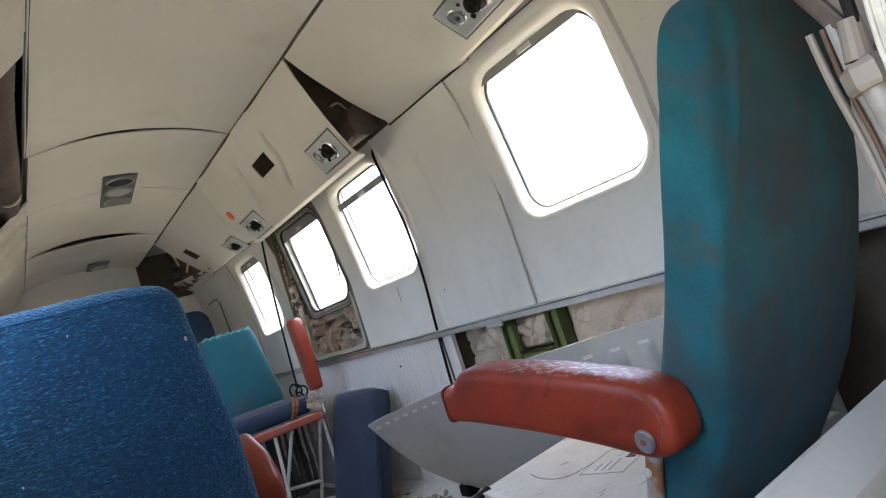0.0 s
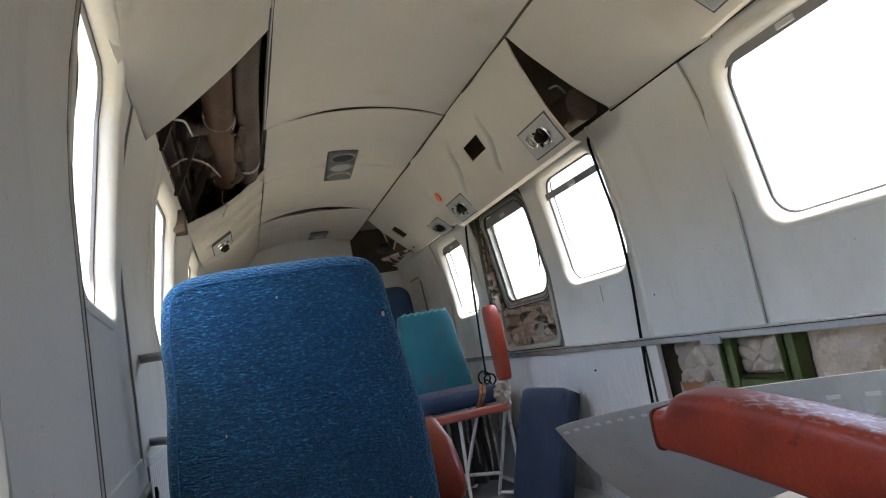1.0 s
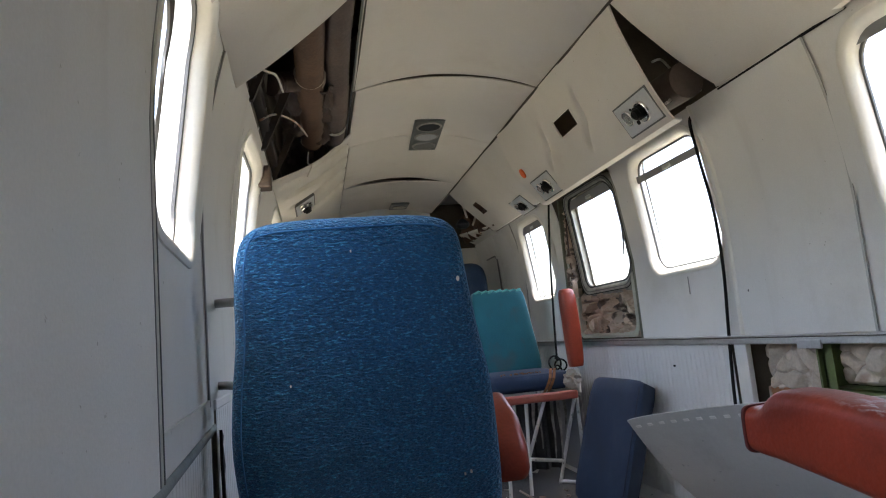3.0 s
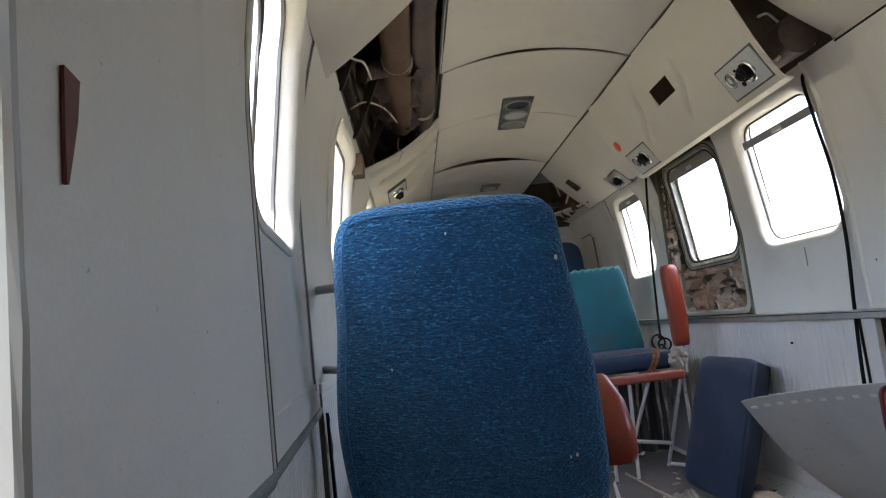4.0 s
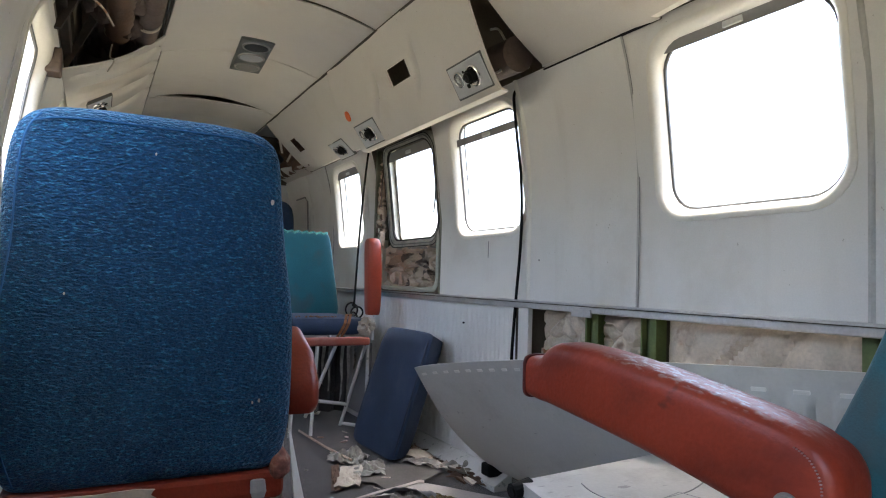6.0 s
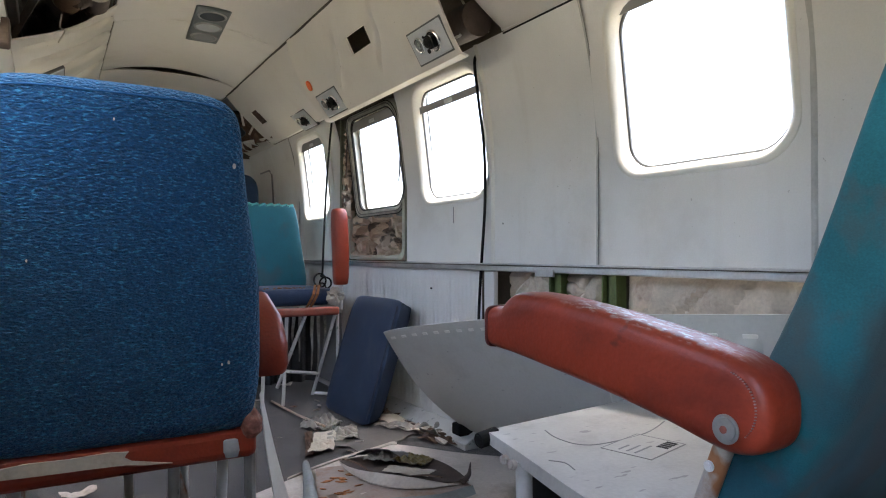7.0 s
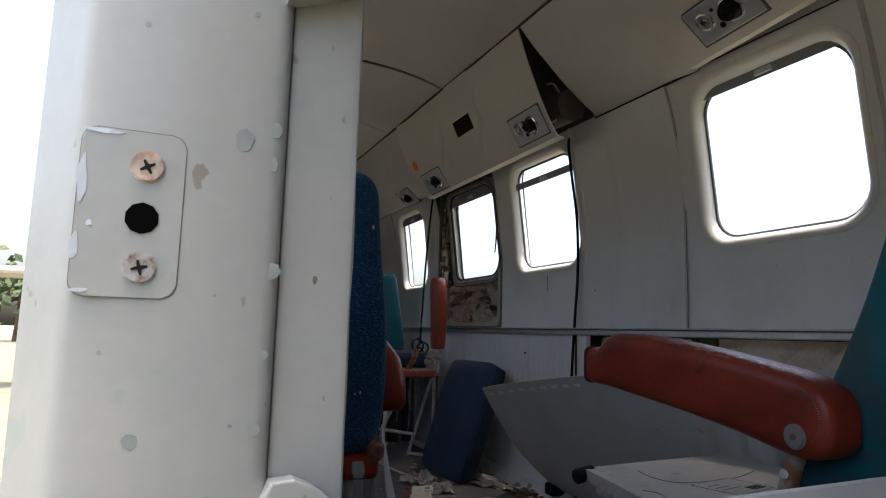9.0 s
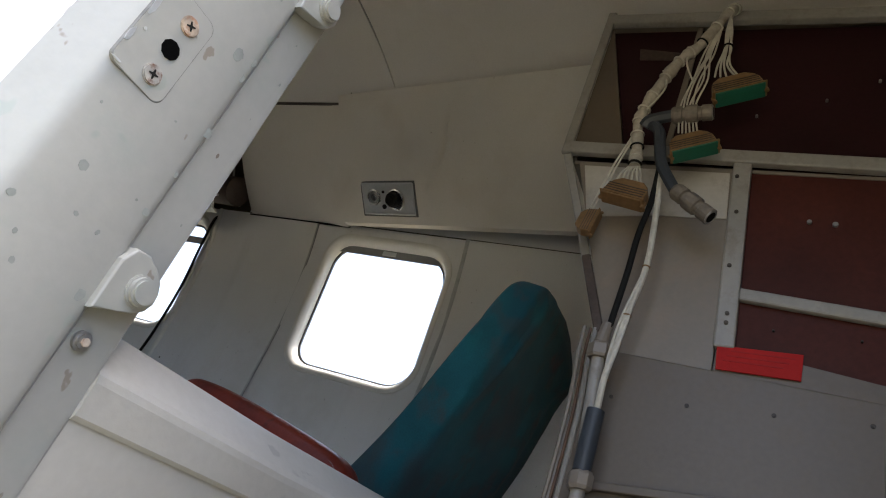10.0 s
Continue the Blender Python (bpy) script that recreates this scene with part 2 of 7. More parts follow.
def nodes_of(m):
    nt = m.node_tree
    tc = next(n for n in nt.nodes if n.type == "TEX_COORD")
    return nt, nt.nodes["Principled BSDF"], tc


def overlay(m, colour, scale, lo, hi, amount=1.0, stretch=(1, 1, 1), detail=4, seed=0.0):
    """A second colour in patches: where a noise passes from lo to hi."""
    nt, b, tc = nodes_of(m)
    mp = nt.nodes.new("ShaderNodeMapping")
    mp.inputs["Scale"].default_value = stretch
    mp.inputs["Location"].default_value = (seed, seed * 0.7, seed * 1.3)
    nt.links.new(tc.outputs["Object"], mp.inputs["Vector"])
    n = nt.nodes.new("ShaderNodeTexNoise")
    n.inputs["Scale"].default_value, n.inputs["Detail"].default_value = scale, detail
    nt.links.new(mp.outputs[0], n.inputs["Vector"])
    r = nt.nodes.new("ShaderNodeMapRange")
    r.inputs["From Min"].default_value, r.inputs["From Max"].default_value = lo, hi
    r.inputs["To Max"].default_value = amount
    nt.links.new(n.outputs["Fac"], r.inputs["Value"])
    mix = nt.nodes.new("ShaderNodeMix")
    mix.data_type = "RGBA"
    nt.links.new(r.outputs[0], mix.inputs["Factor"])
    nt.links.new(b.inputs["Base Color"].links[0].from_socket, mix.inputs[6])
    mix.inputs[7].default_value = (*colour, 1)
    nt.links.new(mix.outputs[2], b.inputs["Base Color"])
    return r


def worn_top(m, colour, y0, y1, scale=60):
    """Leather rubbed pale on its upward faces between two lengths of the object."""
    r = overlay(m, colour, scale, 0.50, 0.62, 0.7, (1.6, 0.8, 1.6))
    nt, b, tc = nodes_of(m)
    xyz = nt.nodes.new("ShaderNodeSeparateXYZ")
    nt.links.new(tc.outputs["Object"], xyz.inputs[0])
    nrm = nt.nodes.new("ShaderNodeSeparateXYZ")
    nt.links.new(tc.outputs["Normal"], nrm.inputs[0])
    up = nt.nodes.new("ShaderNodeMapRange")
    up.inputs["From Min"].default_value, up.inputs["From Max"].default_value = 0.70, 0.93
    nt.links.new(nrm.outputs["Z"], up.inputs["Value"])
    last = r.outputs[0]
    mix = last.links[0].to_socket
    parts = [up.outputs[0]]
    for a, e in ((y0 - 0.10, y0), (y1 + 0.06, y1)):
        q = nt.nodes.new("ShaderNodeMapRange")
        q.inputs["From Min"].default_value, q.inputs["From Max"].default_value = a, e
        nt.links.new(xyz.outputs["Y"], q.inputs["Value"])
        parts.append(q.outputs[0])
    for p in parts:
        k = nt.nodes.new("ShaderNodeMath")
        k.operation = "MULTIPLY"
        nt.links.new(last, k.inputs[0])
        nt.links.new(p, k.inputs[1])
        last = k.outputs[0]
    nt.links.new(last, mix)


def boucle(name, dark, mid, light):
    """Looped cloth: short horizontal threads of three shades, standing up."""
    m = material(name, mid, 0.92, vary=0.25, scale=6, grain=150, bump=0, sheen=0.55)
    overlay(m, dark, 210, 0.52, 0.42, 0.6, (0.55, 1.0, 1.5), 3, 3.0)
    overlay(m, light, 215, 0.56, 0.66, 0.7, (0.5, 1.0, 1.6), 3, 9.0)
    overlay(m, dark, 4, 0.55, 0.75, 0.3, (1, 1, 1), 5, 1.0)
    nt, b, tc = nodes_of(m)
    b.inputs["Sheen Roughness"].default_value, b.inputs["Sheen Tint"].default_value = 0.4, (0.45, 0.72, 1.0, 1)
    mp = nt.nodes.new("ShaderNodeMapping")
    mp.inputs["Scale"].default_value = (0.6, 1.0, 1.5)
    nt.links.new(tc.outputs["Object"], mp.inputs["Vector"])
    n = nt.nodes.new("ShaderNodeTexNoise")
    n.inputs["Scale"].default_value, n.inputs["Detail"].default_value = 190, 3
    nt.links.new(mp.outputs[0], n.inputs["Vector"])
    bp = nt.nodes.new("ShaderNodeBump")
    bp.inputs["Strength"].default_value, bp.inputs["Distance"].default_value = 1.0, 0.009
    nt.links.new(n.outputs["Fac"], bp.inputs["Height"])
    nt.links.new(bp.outputs[0], b.inputs["Normal"])
    return m


M["blue"] = boucle("blue_boucle", (0.002, 0.040, 0.095), (0.003, 0.076, 0.186), (0.038, 0.27, 0.48))
M["teal"] = material("stained_teal_fabric", (0.010, 0.118, 0.150), 0.92, vary=0.3, scale=9, grain=420, bump=0.25, bump_scale=520, sheen=0.15)
overlay(M["teal"], (0.006, 0.165, 0.190), 8, 0.52, 0.64, 0.55, (1, 1, 0.5), 7, 8.0)
overlay(M["teal"], (0.050, 0.058, 0.064), 7, 0.50, 0.64, 0.65, (1, 1, 0.55), 8, 2.0)
overlay(M["teal"], (0.005, 0.060, 0.100), 9, 0.50, 0.64, 0.6, (1, 1, 0.5), 7, 11.0)
overlay(M["teal"], (0.085, 0.052, 0.046), 16, 0.60, 0.70, 0.5, (1, 1, 0.7), 6, 5.0)
overlay(M["teal"], (0.055, 0.070, 0.072), 24, 0.54, 0.64, 0.45, (1, 1, 0.6), 6, 15.0)
for k, z_, y_ in (("jamb", 13, 0.0), ("whitepaint", 16, 4.0)):
    overlay(M[k], (0.33, 0.36, 0.33), z_ * 1.6, 0.655, 0.675, 0.8, (1, 1, 1), 3, y_)
    overlay(M[k], (0.22, 0.18, 0.14), 60, 0.70, 0.72, 0.7, (1, 1, 0.6), 3, y_ + 2)
M["redworn"] = material("scuffed_red_leather", (0.325, 0.046, 0.022), 0.40, spec=0.35, vary=0.18, scale=7, grain=190, bump=0.22, bump_scale=90, dirt=(0.15, 0.03, 0.02), dirt_amount=0.6, dirt_scale=8)
overlay(M["redworn"], (0.14, 0.022, 0.014), 9, 0.50, 0.66, 0.65, (1, 0.6, 1.4), 5, 7.0)
overlay(M["redworn"], (0.10, 0.022, 0.018), 26, 0.66, 0.72, 0.7, (1, 0.7, 1), 4, 3.0)
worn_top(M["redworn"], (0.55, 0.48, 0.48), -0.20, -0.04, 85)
# Dark patches paint crease shade into the quilt, mixed with stains.
overlay(M["quilt"], (0.05, 0.034, 0.026), 9, 0.535, 0.58, 0.9, (1, 0.7, 1.8), 5, 3.0)
overlay(M["quilt"], (0.66, 0.56, 0.46), 9, 0.55, 0.62, 0.6, (1, 1, 1), 4, 8.0)
overlay(M["quiltpale"], (0.30, 0.15, 0.09), 7, 0.60, 0.66, 0.6, (1, 1, 1), 5, 4.0)
overlay(M["lining"], (0.32, 0.29, 0.26), 75, 0.73, 0.76, 0.6, (1, 1, 1), 3, 2.0)
overlay(M["lining"], (0.50, 0.46, 0.40), 5, 0.58, 0.72, 0.15, (1, 2.5, 0.35), 5, 6.0)
overlay(M["overhead"], (0.46, 0.39, 0.31), 3, 0.56, 0.75, 0.4, (1, 1, 1), 6, 3.0)
overlay(M["overhead"], (0.30, 0.24, 0.18), 70, 0.73, 0.76, 0.6, (1, 1, 1), 3, 5.0)
overlay(M["ceiling"], (0.45, 0.38, 0.31), 3, 0.56, 0.75, 0.35, (1, 1, 1), 6, 8.0)
overlay(M["grey"], (0.30, 0.29, 0.27), 40, 0.70, 0.73, 0.6, (1, 0.5, 1), 4, 1.0)
overlay(M["teal2"], (0.06, 0.10, 0.11), 10, 0.52, 0.66, 0.6, (1, 1, 0.6), 6, 2.0)
M["darkgreen"] = material("dark_green_primer", (0.17, 0.18, 0.125), 0.5, vary=0.3, scale=9, dirt=(0.05, 0.035, 0.025), dirt_amount=0.7, dirt_scale=12)
overlay(M["board"], (0.34, 0.16, 0.07), 15, 0.64, 0.68, 0.8, (1, 1, 1), 6, 4.0)
overlay(M["board"], (0.08, 0.05, 0.035), 7, 0.62, 0.66, 0.8, (1, 1, 1), 6, 7.0)
M["panpaint"] = material("worn_pan_paint", (0.52, 0.505, 0.465), 0.42, vary=0.1, scale=7, bump=0.1, dirt=(0.26, 0.24, 0.22), dirt_amount=0.5, dirt_scale=8)
overlay(M["panpaint"], (0.20, 0.19, 0.18), 40, 0.68, 0.70, 0.7, (0.4, 1.5, 1), 3, 1.0)
overlay(M["panpaint"], (0.64, 0.625, 0.585), 5, 0.55, 0.62, 0.5, (1, 1, 1), 5, 3.0)
M["lowpaint"] = material("scuffed_partition_paint", (0.50, 0.485, 0.445), 0.40, vary=0.06, scale=6, bump=0.08, dirt=(0.45, 0.42, 0.38), dirt_amount=0.4, dirt_scale=9)
overlay(M["lowpaint"], (0.30, 0.29, 0.27), 30, 0.66, 0.69, 0.55, (0.5, 1, 0.25), 4, 6.0)
overlay(M["lowpaint"], (0.40, 0.43, 0.40), 14, 0.68, 0.70, 0.6, (1, 1, 1), 3, 2.0)
M["shelfpaint"] = material("dirty_frame_paint", (0.50, 0.47, 0.43), 0.4, vary=0.1, scale=9, bump=0.1, dirt=(0.22, 0.17, 0.13), dirt_amount=0.6, dirt_scale=14)
overlay(M["rust"], (0.36, 0.13, 0.035), 13, 0.54, 0.60, 0.9, (1, 1, 0.6), 5, 5.0)
M["grass"] = material("dry_grass", (0.17, 0.155, 0.10), 0.95, vary=0.3, scale=2, grain=60, bump=0.6)
M["bayframe"] = material("stained_window_frame", (0.33, 0.33, 0.29), 0.45, 0.2, vary=0.3, scale=14, bump=0.1, dirt=(0.05, 0.04, 0.03), dirt_amount=0.8, dirt_scale=16)
M["foliage"] = material("foliage", (0.06, 0.085, 0.03), 0.8, vary=0.4, scale=3)
M["canvas"] = material("canvas", (0.55, 0.48, 0.40), 0.8, vary=0.1)


def glass_material():
    m = bpy.data.materials.new("window_acrylic")
    m.use_nodes = True
    nt = m.node_tree
    b = nt.nodes["Principled BSDF"]
    b.inputs["Base Color"].default_value = (0.95, 0.97, 0.97, 1)
    b.inputs["Roughness"].default_value = 0.06
    b.inputs["Alpha"].default_value = 0.12
    b.inputs["IOR"].default_value = 1.45
    return m


M["glass"] = glass_material()


# ---- mesh helpers ----
def obj(name, bm, mat, parent=None, label="", smooth=False):
    me = bpy.data.meshes.new(name)
    bmesh.ops.recalc_face_normals(bm, faces=bm.faces)
    bm.to_mesh(me)
    bm.free()
    mats = mat if isinstance(mat, (list, tuple)) else [mat]
    for k in mats:
        me.materials.append(k)
    if smooth:
        for p in me.polygons:
            p.use_smooth = True
        me.set_sharp_from_angle(angle=radians(42))
    ob = new(name, me)
    if parent:
        ob.parent = parent
    if label:
        ob["label"] = label
    return ob


def part(name, bm, material, parent, label="", smooth=False):
    return obj(name, bm, material, parent, label, smooth)


def thing(name, label, category, group="", at=(0, 0, 0)):
    e = new(name)
    e.location = at
    e.empty_display_size = 0.05
    return tagged(e, label, category, group)


def box(lo, hi, bevel=0.0, seg=2, m=None):
    bm = bmesh.new()
    bmesh.ops.create_cube(bm, size=1)
    for v in bm.verts:
        v.co = Vector([lo[i] + (v.co[i] + 0.5) * (hi[i] - lo[i]) for i in range(3)])
    if bevel:
        bmesh.ops.bevel(bm, geom=bm.edges[:], offset=bevel, segments=seg, affect="EDGES", profile=0.5)
    if m is not None:
        bm.transform(m)
    return bm


def join(*bms):
    out = bms[0]
    for b in bms[1:]:
        me = bpy.data.meshes.new("tmp")
        b.to_mesh(me)
        out.from_mesh(me)
        b.free()
        bpy.data.meshes.remove(me)
    return out


def tube(points, radius, seg=10, caps=True, ripple=0.0, ripple_n=0):
    """A round bar or cable along the points."""
    pts = [Vector(p) for p in points]
    bm = bmesh.new()
    rings = []
    for i, p in enumerate(pts):
        d = (pts[min(i + 1, len(pts) - 1)] - pts[max(i - 1, 0)]).normalized()
        a = d.orthogonal().normalized() if i == 0 else (a - d * a.dot(d)).normalized()
        b = d.cross(a)
        r = radius[i] if isinstance(radius, (list, tuple)) else radius
        if ripple:
            r *= 1 + ripple * (1 if (i % 2) else -1)
        rings.append([bm.verts.new(p + (a * math.cos(t) + b * math.sin(t)) * r) for t in [2 * math.pi * k / seg for k in range(seg)]])
    for r0, r1 in zip(rings, rings[1:]):
        for k in range(seg):
            bm.faces.new((r0[k], r0[(k + 1) % seg], r1[(k + 1) % seg], r1[k]))
    if caps:
        bm.faces.new(rings[0][::-1])
        bm.faces.new(rings[-1])
    return bm


def smooth_path(points, n=8):
    """A rounded line through the points."""
    p = [Vector(q) for q in points]
    out = []
    for i in range(len(p) - 1):
        a, b, c, d = p[max(i - 1, 0)], p[i], p[i + 1], p[min(i + 2, len(p) - 1)]
        for k in range(n):
            t = k / n
            out.append(0.5 * ((2 * b) + (c - a) * t + (2 * a - 5 * b + 4 * c - d) * t * t + (3 * b - a - 3 * c + d) * t ** 3))
    return out + [p[-1]]


def sheet(fn, nu, nv, thick=0.0):
    """A surface fn(u, v) over the unit square, with a thickness."""
    bm = bmesh.new()
    g = [[bm.verts.new(fn(i / nu, j / nv)) for j in range(nv + 1)] for i in range(nu + 1)]
    for i in range(nu):
        for j in range(nv):
            bm.faces.new((g[i][j], g[i + 1][j], g[i + 1][j + 1], g[i][j + 1]))
    if thick:
        bmesh.ops.recalc_face_normals(bm, faces=bm.faces)
        bmesh.ops.solidify(bm, geom=bm.faces[:], thickness=thick)
    return bm


def rounded(y0, y1, z0, z1, r, n=7):
    """The outline of a rounded rectangle, anticlockwise from the lower right arc."""
    out = []
    for cy, cz, a0 in ((y1 - r, z0 + r, -90), (y1 - r, z1 - r, 0), (y0 + r, z1 - r, 90), (y0 + r, z0 + r, 180)):
        for k in range(n):
            a = radians(a0 + 90 * k / (n - 1))
            out.append((cy + r * math.cos(a), cz + r * math.sin(a)))
    return out


def pierced(outer, hole, surf, rings=4):
    """A panel over the rectangle outer = (y0, y1, z0, z1) with a hole of the given outline; surf(y, z) gives its place."""
    y0, y1, z0, z1 = outer
    n = len(hole)
    q = n // 4
    corners = ((y1, z0), (y1, z1), (y0, z1), (y0, z0))
    edge = []
    for i, (y, z) in enumerate(hole):
        k, t = i // q, (i % q) / (q - 1)
        cy2, cz2 = corners[k]
        before = (y, cz2) if k % 2 == 0 else (cy2, z)
        after = (cy2, z) if k % 2 == 0 else (y, cz2)
        end, f = (before, t * 2) if t <= 0.5 else (after, 2 - t * 2)
        edge.append((end[0] + (cy2 - end[0]) * f, end[1] + (cz2 - end[1]) * f))
    bm = bmesh.new()
    loops = []
    for r in range(rings + 1):
        t = r / rings
        loops.append([bm.verts.new(surf(h[0] + (e[0] - h[0]) * t, h[1] + (e[1] - h[1]) * t)) for h, e in zip(hole, edge)])
    for a, b in zip(loops, loops[1:]):
        for i in range(n):
            bm.faces.new((a[i], a[(i + 1) % n], b[(i + 1) % n], b[i]))
    return bm


def loft(levels, power=5.0, seg=40, axis="z"):
    """A padded body through rounded cross-sections: (centre x, y, z, half width, half depth)."""
    bm = bmesh.new()
    rings = []
    for cx, cy, cz, hx, hy in levels:
        ring = []
        for k in range(seg):
            a = 2 * math.pi * k / seg
            c, s_ = math.cos(a), math.sin(a)
            ex = math.copysign(abs(c) ** (2 / power), c) * hx
            ey = math.copysign(abs(s_) ** (2 / power), s_) * hy
            ring.append(bm.verts.new((cx + ex, cy + ey, cz)))
        rings.append(ring)
    for r0, r1 in zip(rings, rings[1:]):
        for k in range(seg):
            bm.faces.new((r0[k], r0[(k + 1) % seg], r1[(k + 1) % seg], r1[k]))
    bm.faces.new(rings[0][::-1])
    bm.faces.new(rings[-1])
    return bm


def spread(levels, n=5):
    """More cross-sections between the given ones, gliding."""
    pts = [smooth_path([(l[0], l[1], l[2]) for l in levels], n), smooth_path([(l[3], l[4], 0) for l in levels], n)]
    return [(p.x, p.y, p.z, max(q.x, 0.005), max(q.y, 0.004)) for p, q in zip(*pts)]


def prism(outline, lo, hi, plane="yz", bevel=0.0, seg=3):
    """A flat outline pushed out between lo and hi along the axis that is not in its plane."""
    bm = bmesh.new()
    def at(p, h):
        return {"yz": (h, p[0], p[1]), "xz": (p[0], h, p[1]), "xy": (p[0], p[1], h)}[plane]
    a = [bm.verts.new(at(p, lo)) for p in outline]
    b = [bm.verts.new(at(p, hi)) for p in outline]
    n = len(outline)
    for i in range(n):
        bm.faces.new((a[i], a[(i + 1) % n], b[(i + 1) % n], b[i]))
    bm.faces.new(a[::-1])
    bm.faces.new(b)
    if bevel:
        edges = [e for e in bm.edges if (e.verts[0] in a and e.verts[1] in a) or (e.verts[0] in b and e.verts[1] in b)]
        bmesh.ops.bevel(bm, geom=edges, offset=bevel, segments=seg, affect="EDGES", profile=0.5)
    return bm


def disc(radius, thick, m, seg=20, bevel=0.0):
    bm = bmesh.new()
    bmesh.ops.create_cone(bm, cap_ends=True, segments=seg, radius1=radius, radius2=radius, depth=thick)
    if bevel:
        bmesh.ops.bevel(bm, geom=[e for e in bm.edges if abs(e.verts[0].co.z - e.verts[1].co.z) < 1e-6], offset=bevel, segments=2, affect="EDGES")
    bm.transform(m)
    return bm


def ring_mesh(radius, tube_r, m, seg=24, k=8):
    bm = bmesh.new()
    rs = []
    for i in range(seg):
        a = 2 * math.pi * i / seg
        rs.append([bm.verts.new(((radius + tube_r * math.cos(b)) * math.cos(a), (radius + tube_r * math.cos(b)) * math.sin(a), tube_r * math.sin(b))) for b in [2 * math.pi * j / k for j in range(k)]])
    for i in range(seg):
        r0, r1 = rs[i], rs[(i + 1) % seg]
        for j in range(k):
            bm.faces.new((r0[j], r1[j], r1[(j + 1) % k], r0[(j + 1) % k]))
    bm.transform(m)
    return bm


def frame_of(origin, along, normal):
    """A pose whose x runs along, whose z is the normal."""
    n = Vector(normal).normalized()
    x = (Vector(along) - n * Vector(along).dot(n)).normalized()
    y = n.cross(x)
    m = Matrix((x, y, n)).transposed().to_4x4()
    m.translation = Vector(origin)
    return m


def facets(y0, y1, z0, z1, x, depth, side=1, pitch=0.022, seed=0):
    """Crushed foil-backed quilt: sharp random folds standing in the plane x."""
    r = random.Random(seed)
    nu, nv = max(4, int((y1 - y0) / pitch)), max(4, int((z1 - z0) / pitch))
    bm = bmesh.new()
    g = []
    for i in range(nu + 1):
        row = []
        for j in range(nv + 1):
            y = y0 + (y1 - y0) * i / nu + (r.uniform(-0.4, 0.4) * pitch if 0 < i < nu else 0)
            z = z0 + (z1 - z0) * j / nv + (r.uniform(-0.4, 0.4) * pitch if 0 < j < nv else 0)
            a = abs(noise.noise((y * 9, z * 9, seed))) * 2.2 + 0.6 * abs(noise.noise((y * 25, z * 25, seed))) + r.uniform(0, 0.22)
            row.append(bm.verts.new((x - side * depth * (1.1 - a), y, z)))
        g.append(row)
    for i in range(nu):
        for j in range(nv):
            a, b, c, d = g[i][j], g[i + 1][j], g[i + 1][j + 1], g[i][j + 1]
            for t in (((a, b, c), (a, c, d)) if (i + j) % 2 else ((a, b, d), (b, c, d))):
                bm.faces.new(t)
    return bm


def pillow(y0, y1, z0, z1, x, depth, seed=0.0, freq=9.0, crease=0.6, n=44):
    """A puffy quilt filling a bay in the plane x: bulging, cut by sharp creases."""
    def f(u, v):
        y, z = y0 + (y1 - y0) * u, z0 + (z1 - z0) * v
        e = min(1.0, u * 9, (1 - u) * 9) ** 0.5 * min(1.0, v * 9, (1 - v) * 9) ** 0.5
        w = noise.noise((y * 5, z * 5, seed)) * 0.12
        a = abs(noise.noise((y * freq + w * 9, z * freq * 0.8 - w * 6, seed)))
        b = abs(noise.noise((y * freq * 2.3 + seed, z * freq * 2.3, seed + 3)))
        d = 1 - crease * (max(0.0, 0.16 - a) / 0.16 + 0.5 * max(0.0, 0.14 - b) / 0.14) + 0.35 * noise.noise((y * 6, z * 6, seed + 7))
        return Vector((x - depth * (0.35 + 0.65 * e) * max(0.1, d), y, z))
    return sheet(f, n, n, 0)


def shift(bm, o):
    """Moves a mesh from the world's axes to its thing's origin."""
    bm.transform(Matrix.Translation(-Vector(o)))
    return bm


# ---- cabin shell ----
RAIL_Z, TOP_Z, FLOOR_END, AFT_END = 0.668, 1.455, 5.05, -1.3


def lean(z):
    return 0.38 * max(0.0, z - 1.0) ** 2


def right_lining(y, z):
    return Vector((0.785 - lean(z), y, z))


def left_lining(y, z):
    return Vector(((-0.745 if y < 0.765 else -0.748 - 0.042 * min(1.0, (y - 0.765) / 0.665)) + lean(z), y, z))


def right_skin(y, z, out=0.0):
    return Vector((0.865 + out - lean(z) * 0.9, y, z))


def left_skin(y, z, out=0.0):
    return Vector((-0.7688 - 0.090 * min(1.0, max(0.0, (y - 0.16) / 0.90)) - out + lean(z) * 0.9, y, z))


def crown(x):
    return 1.80 - 0.06 * ((x - 0.0075) / 0.3675) ** 2


WIN_Z = (0.938, 1.402)
RIGHT_WIN = [(0.815, 1.312), (1.965, 2.450), (2.655, 3.19), (3.555, 3.985)]
LEFT_WIN = [(0.80, 1.225), (1.885, 2.372), (2.985, 3.465)]
TOP_LEFT = 1.45


def plain_panel(y0, y1, z0, z1, surf, thick=0.006):
    return sheet(lambda u, v: surf(y0 + (y1 - y0) * u, z0 + (z1 - z0) * v), 2, 10, thick)


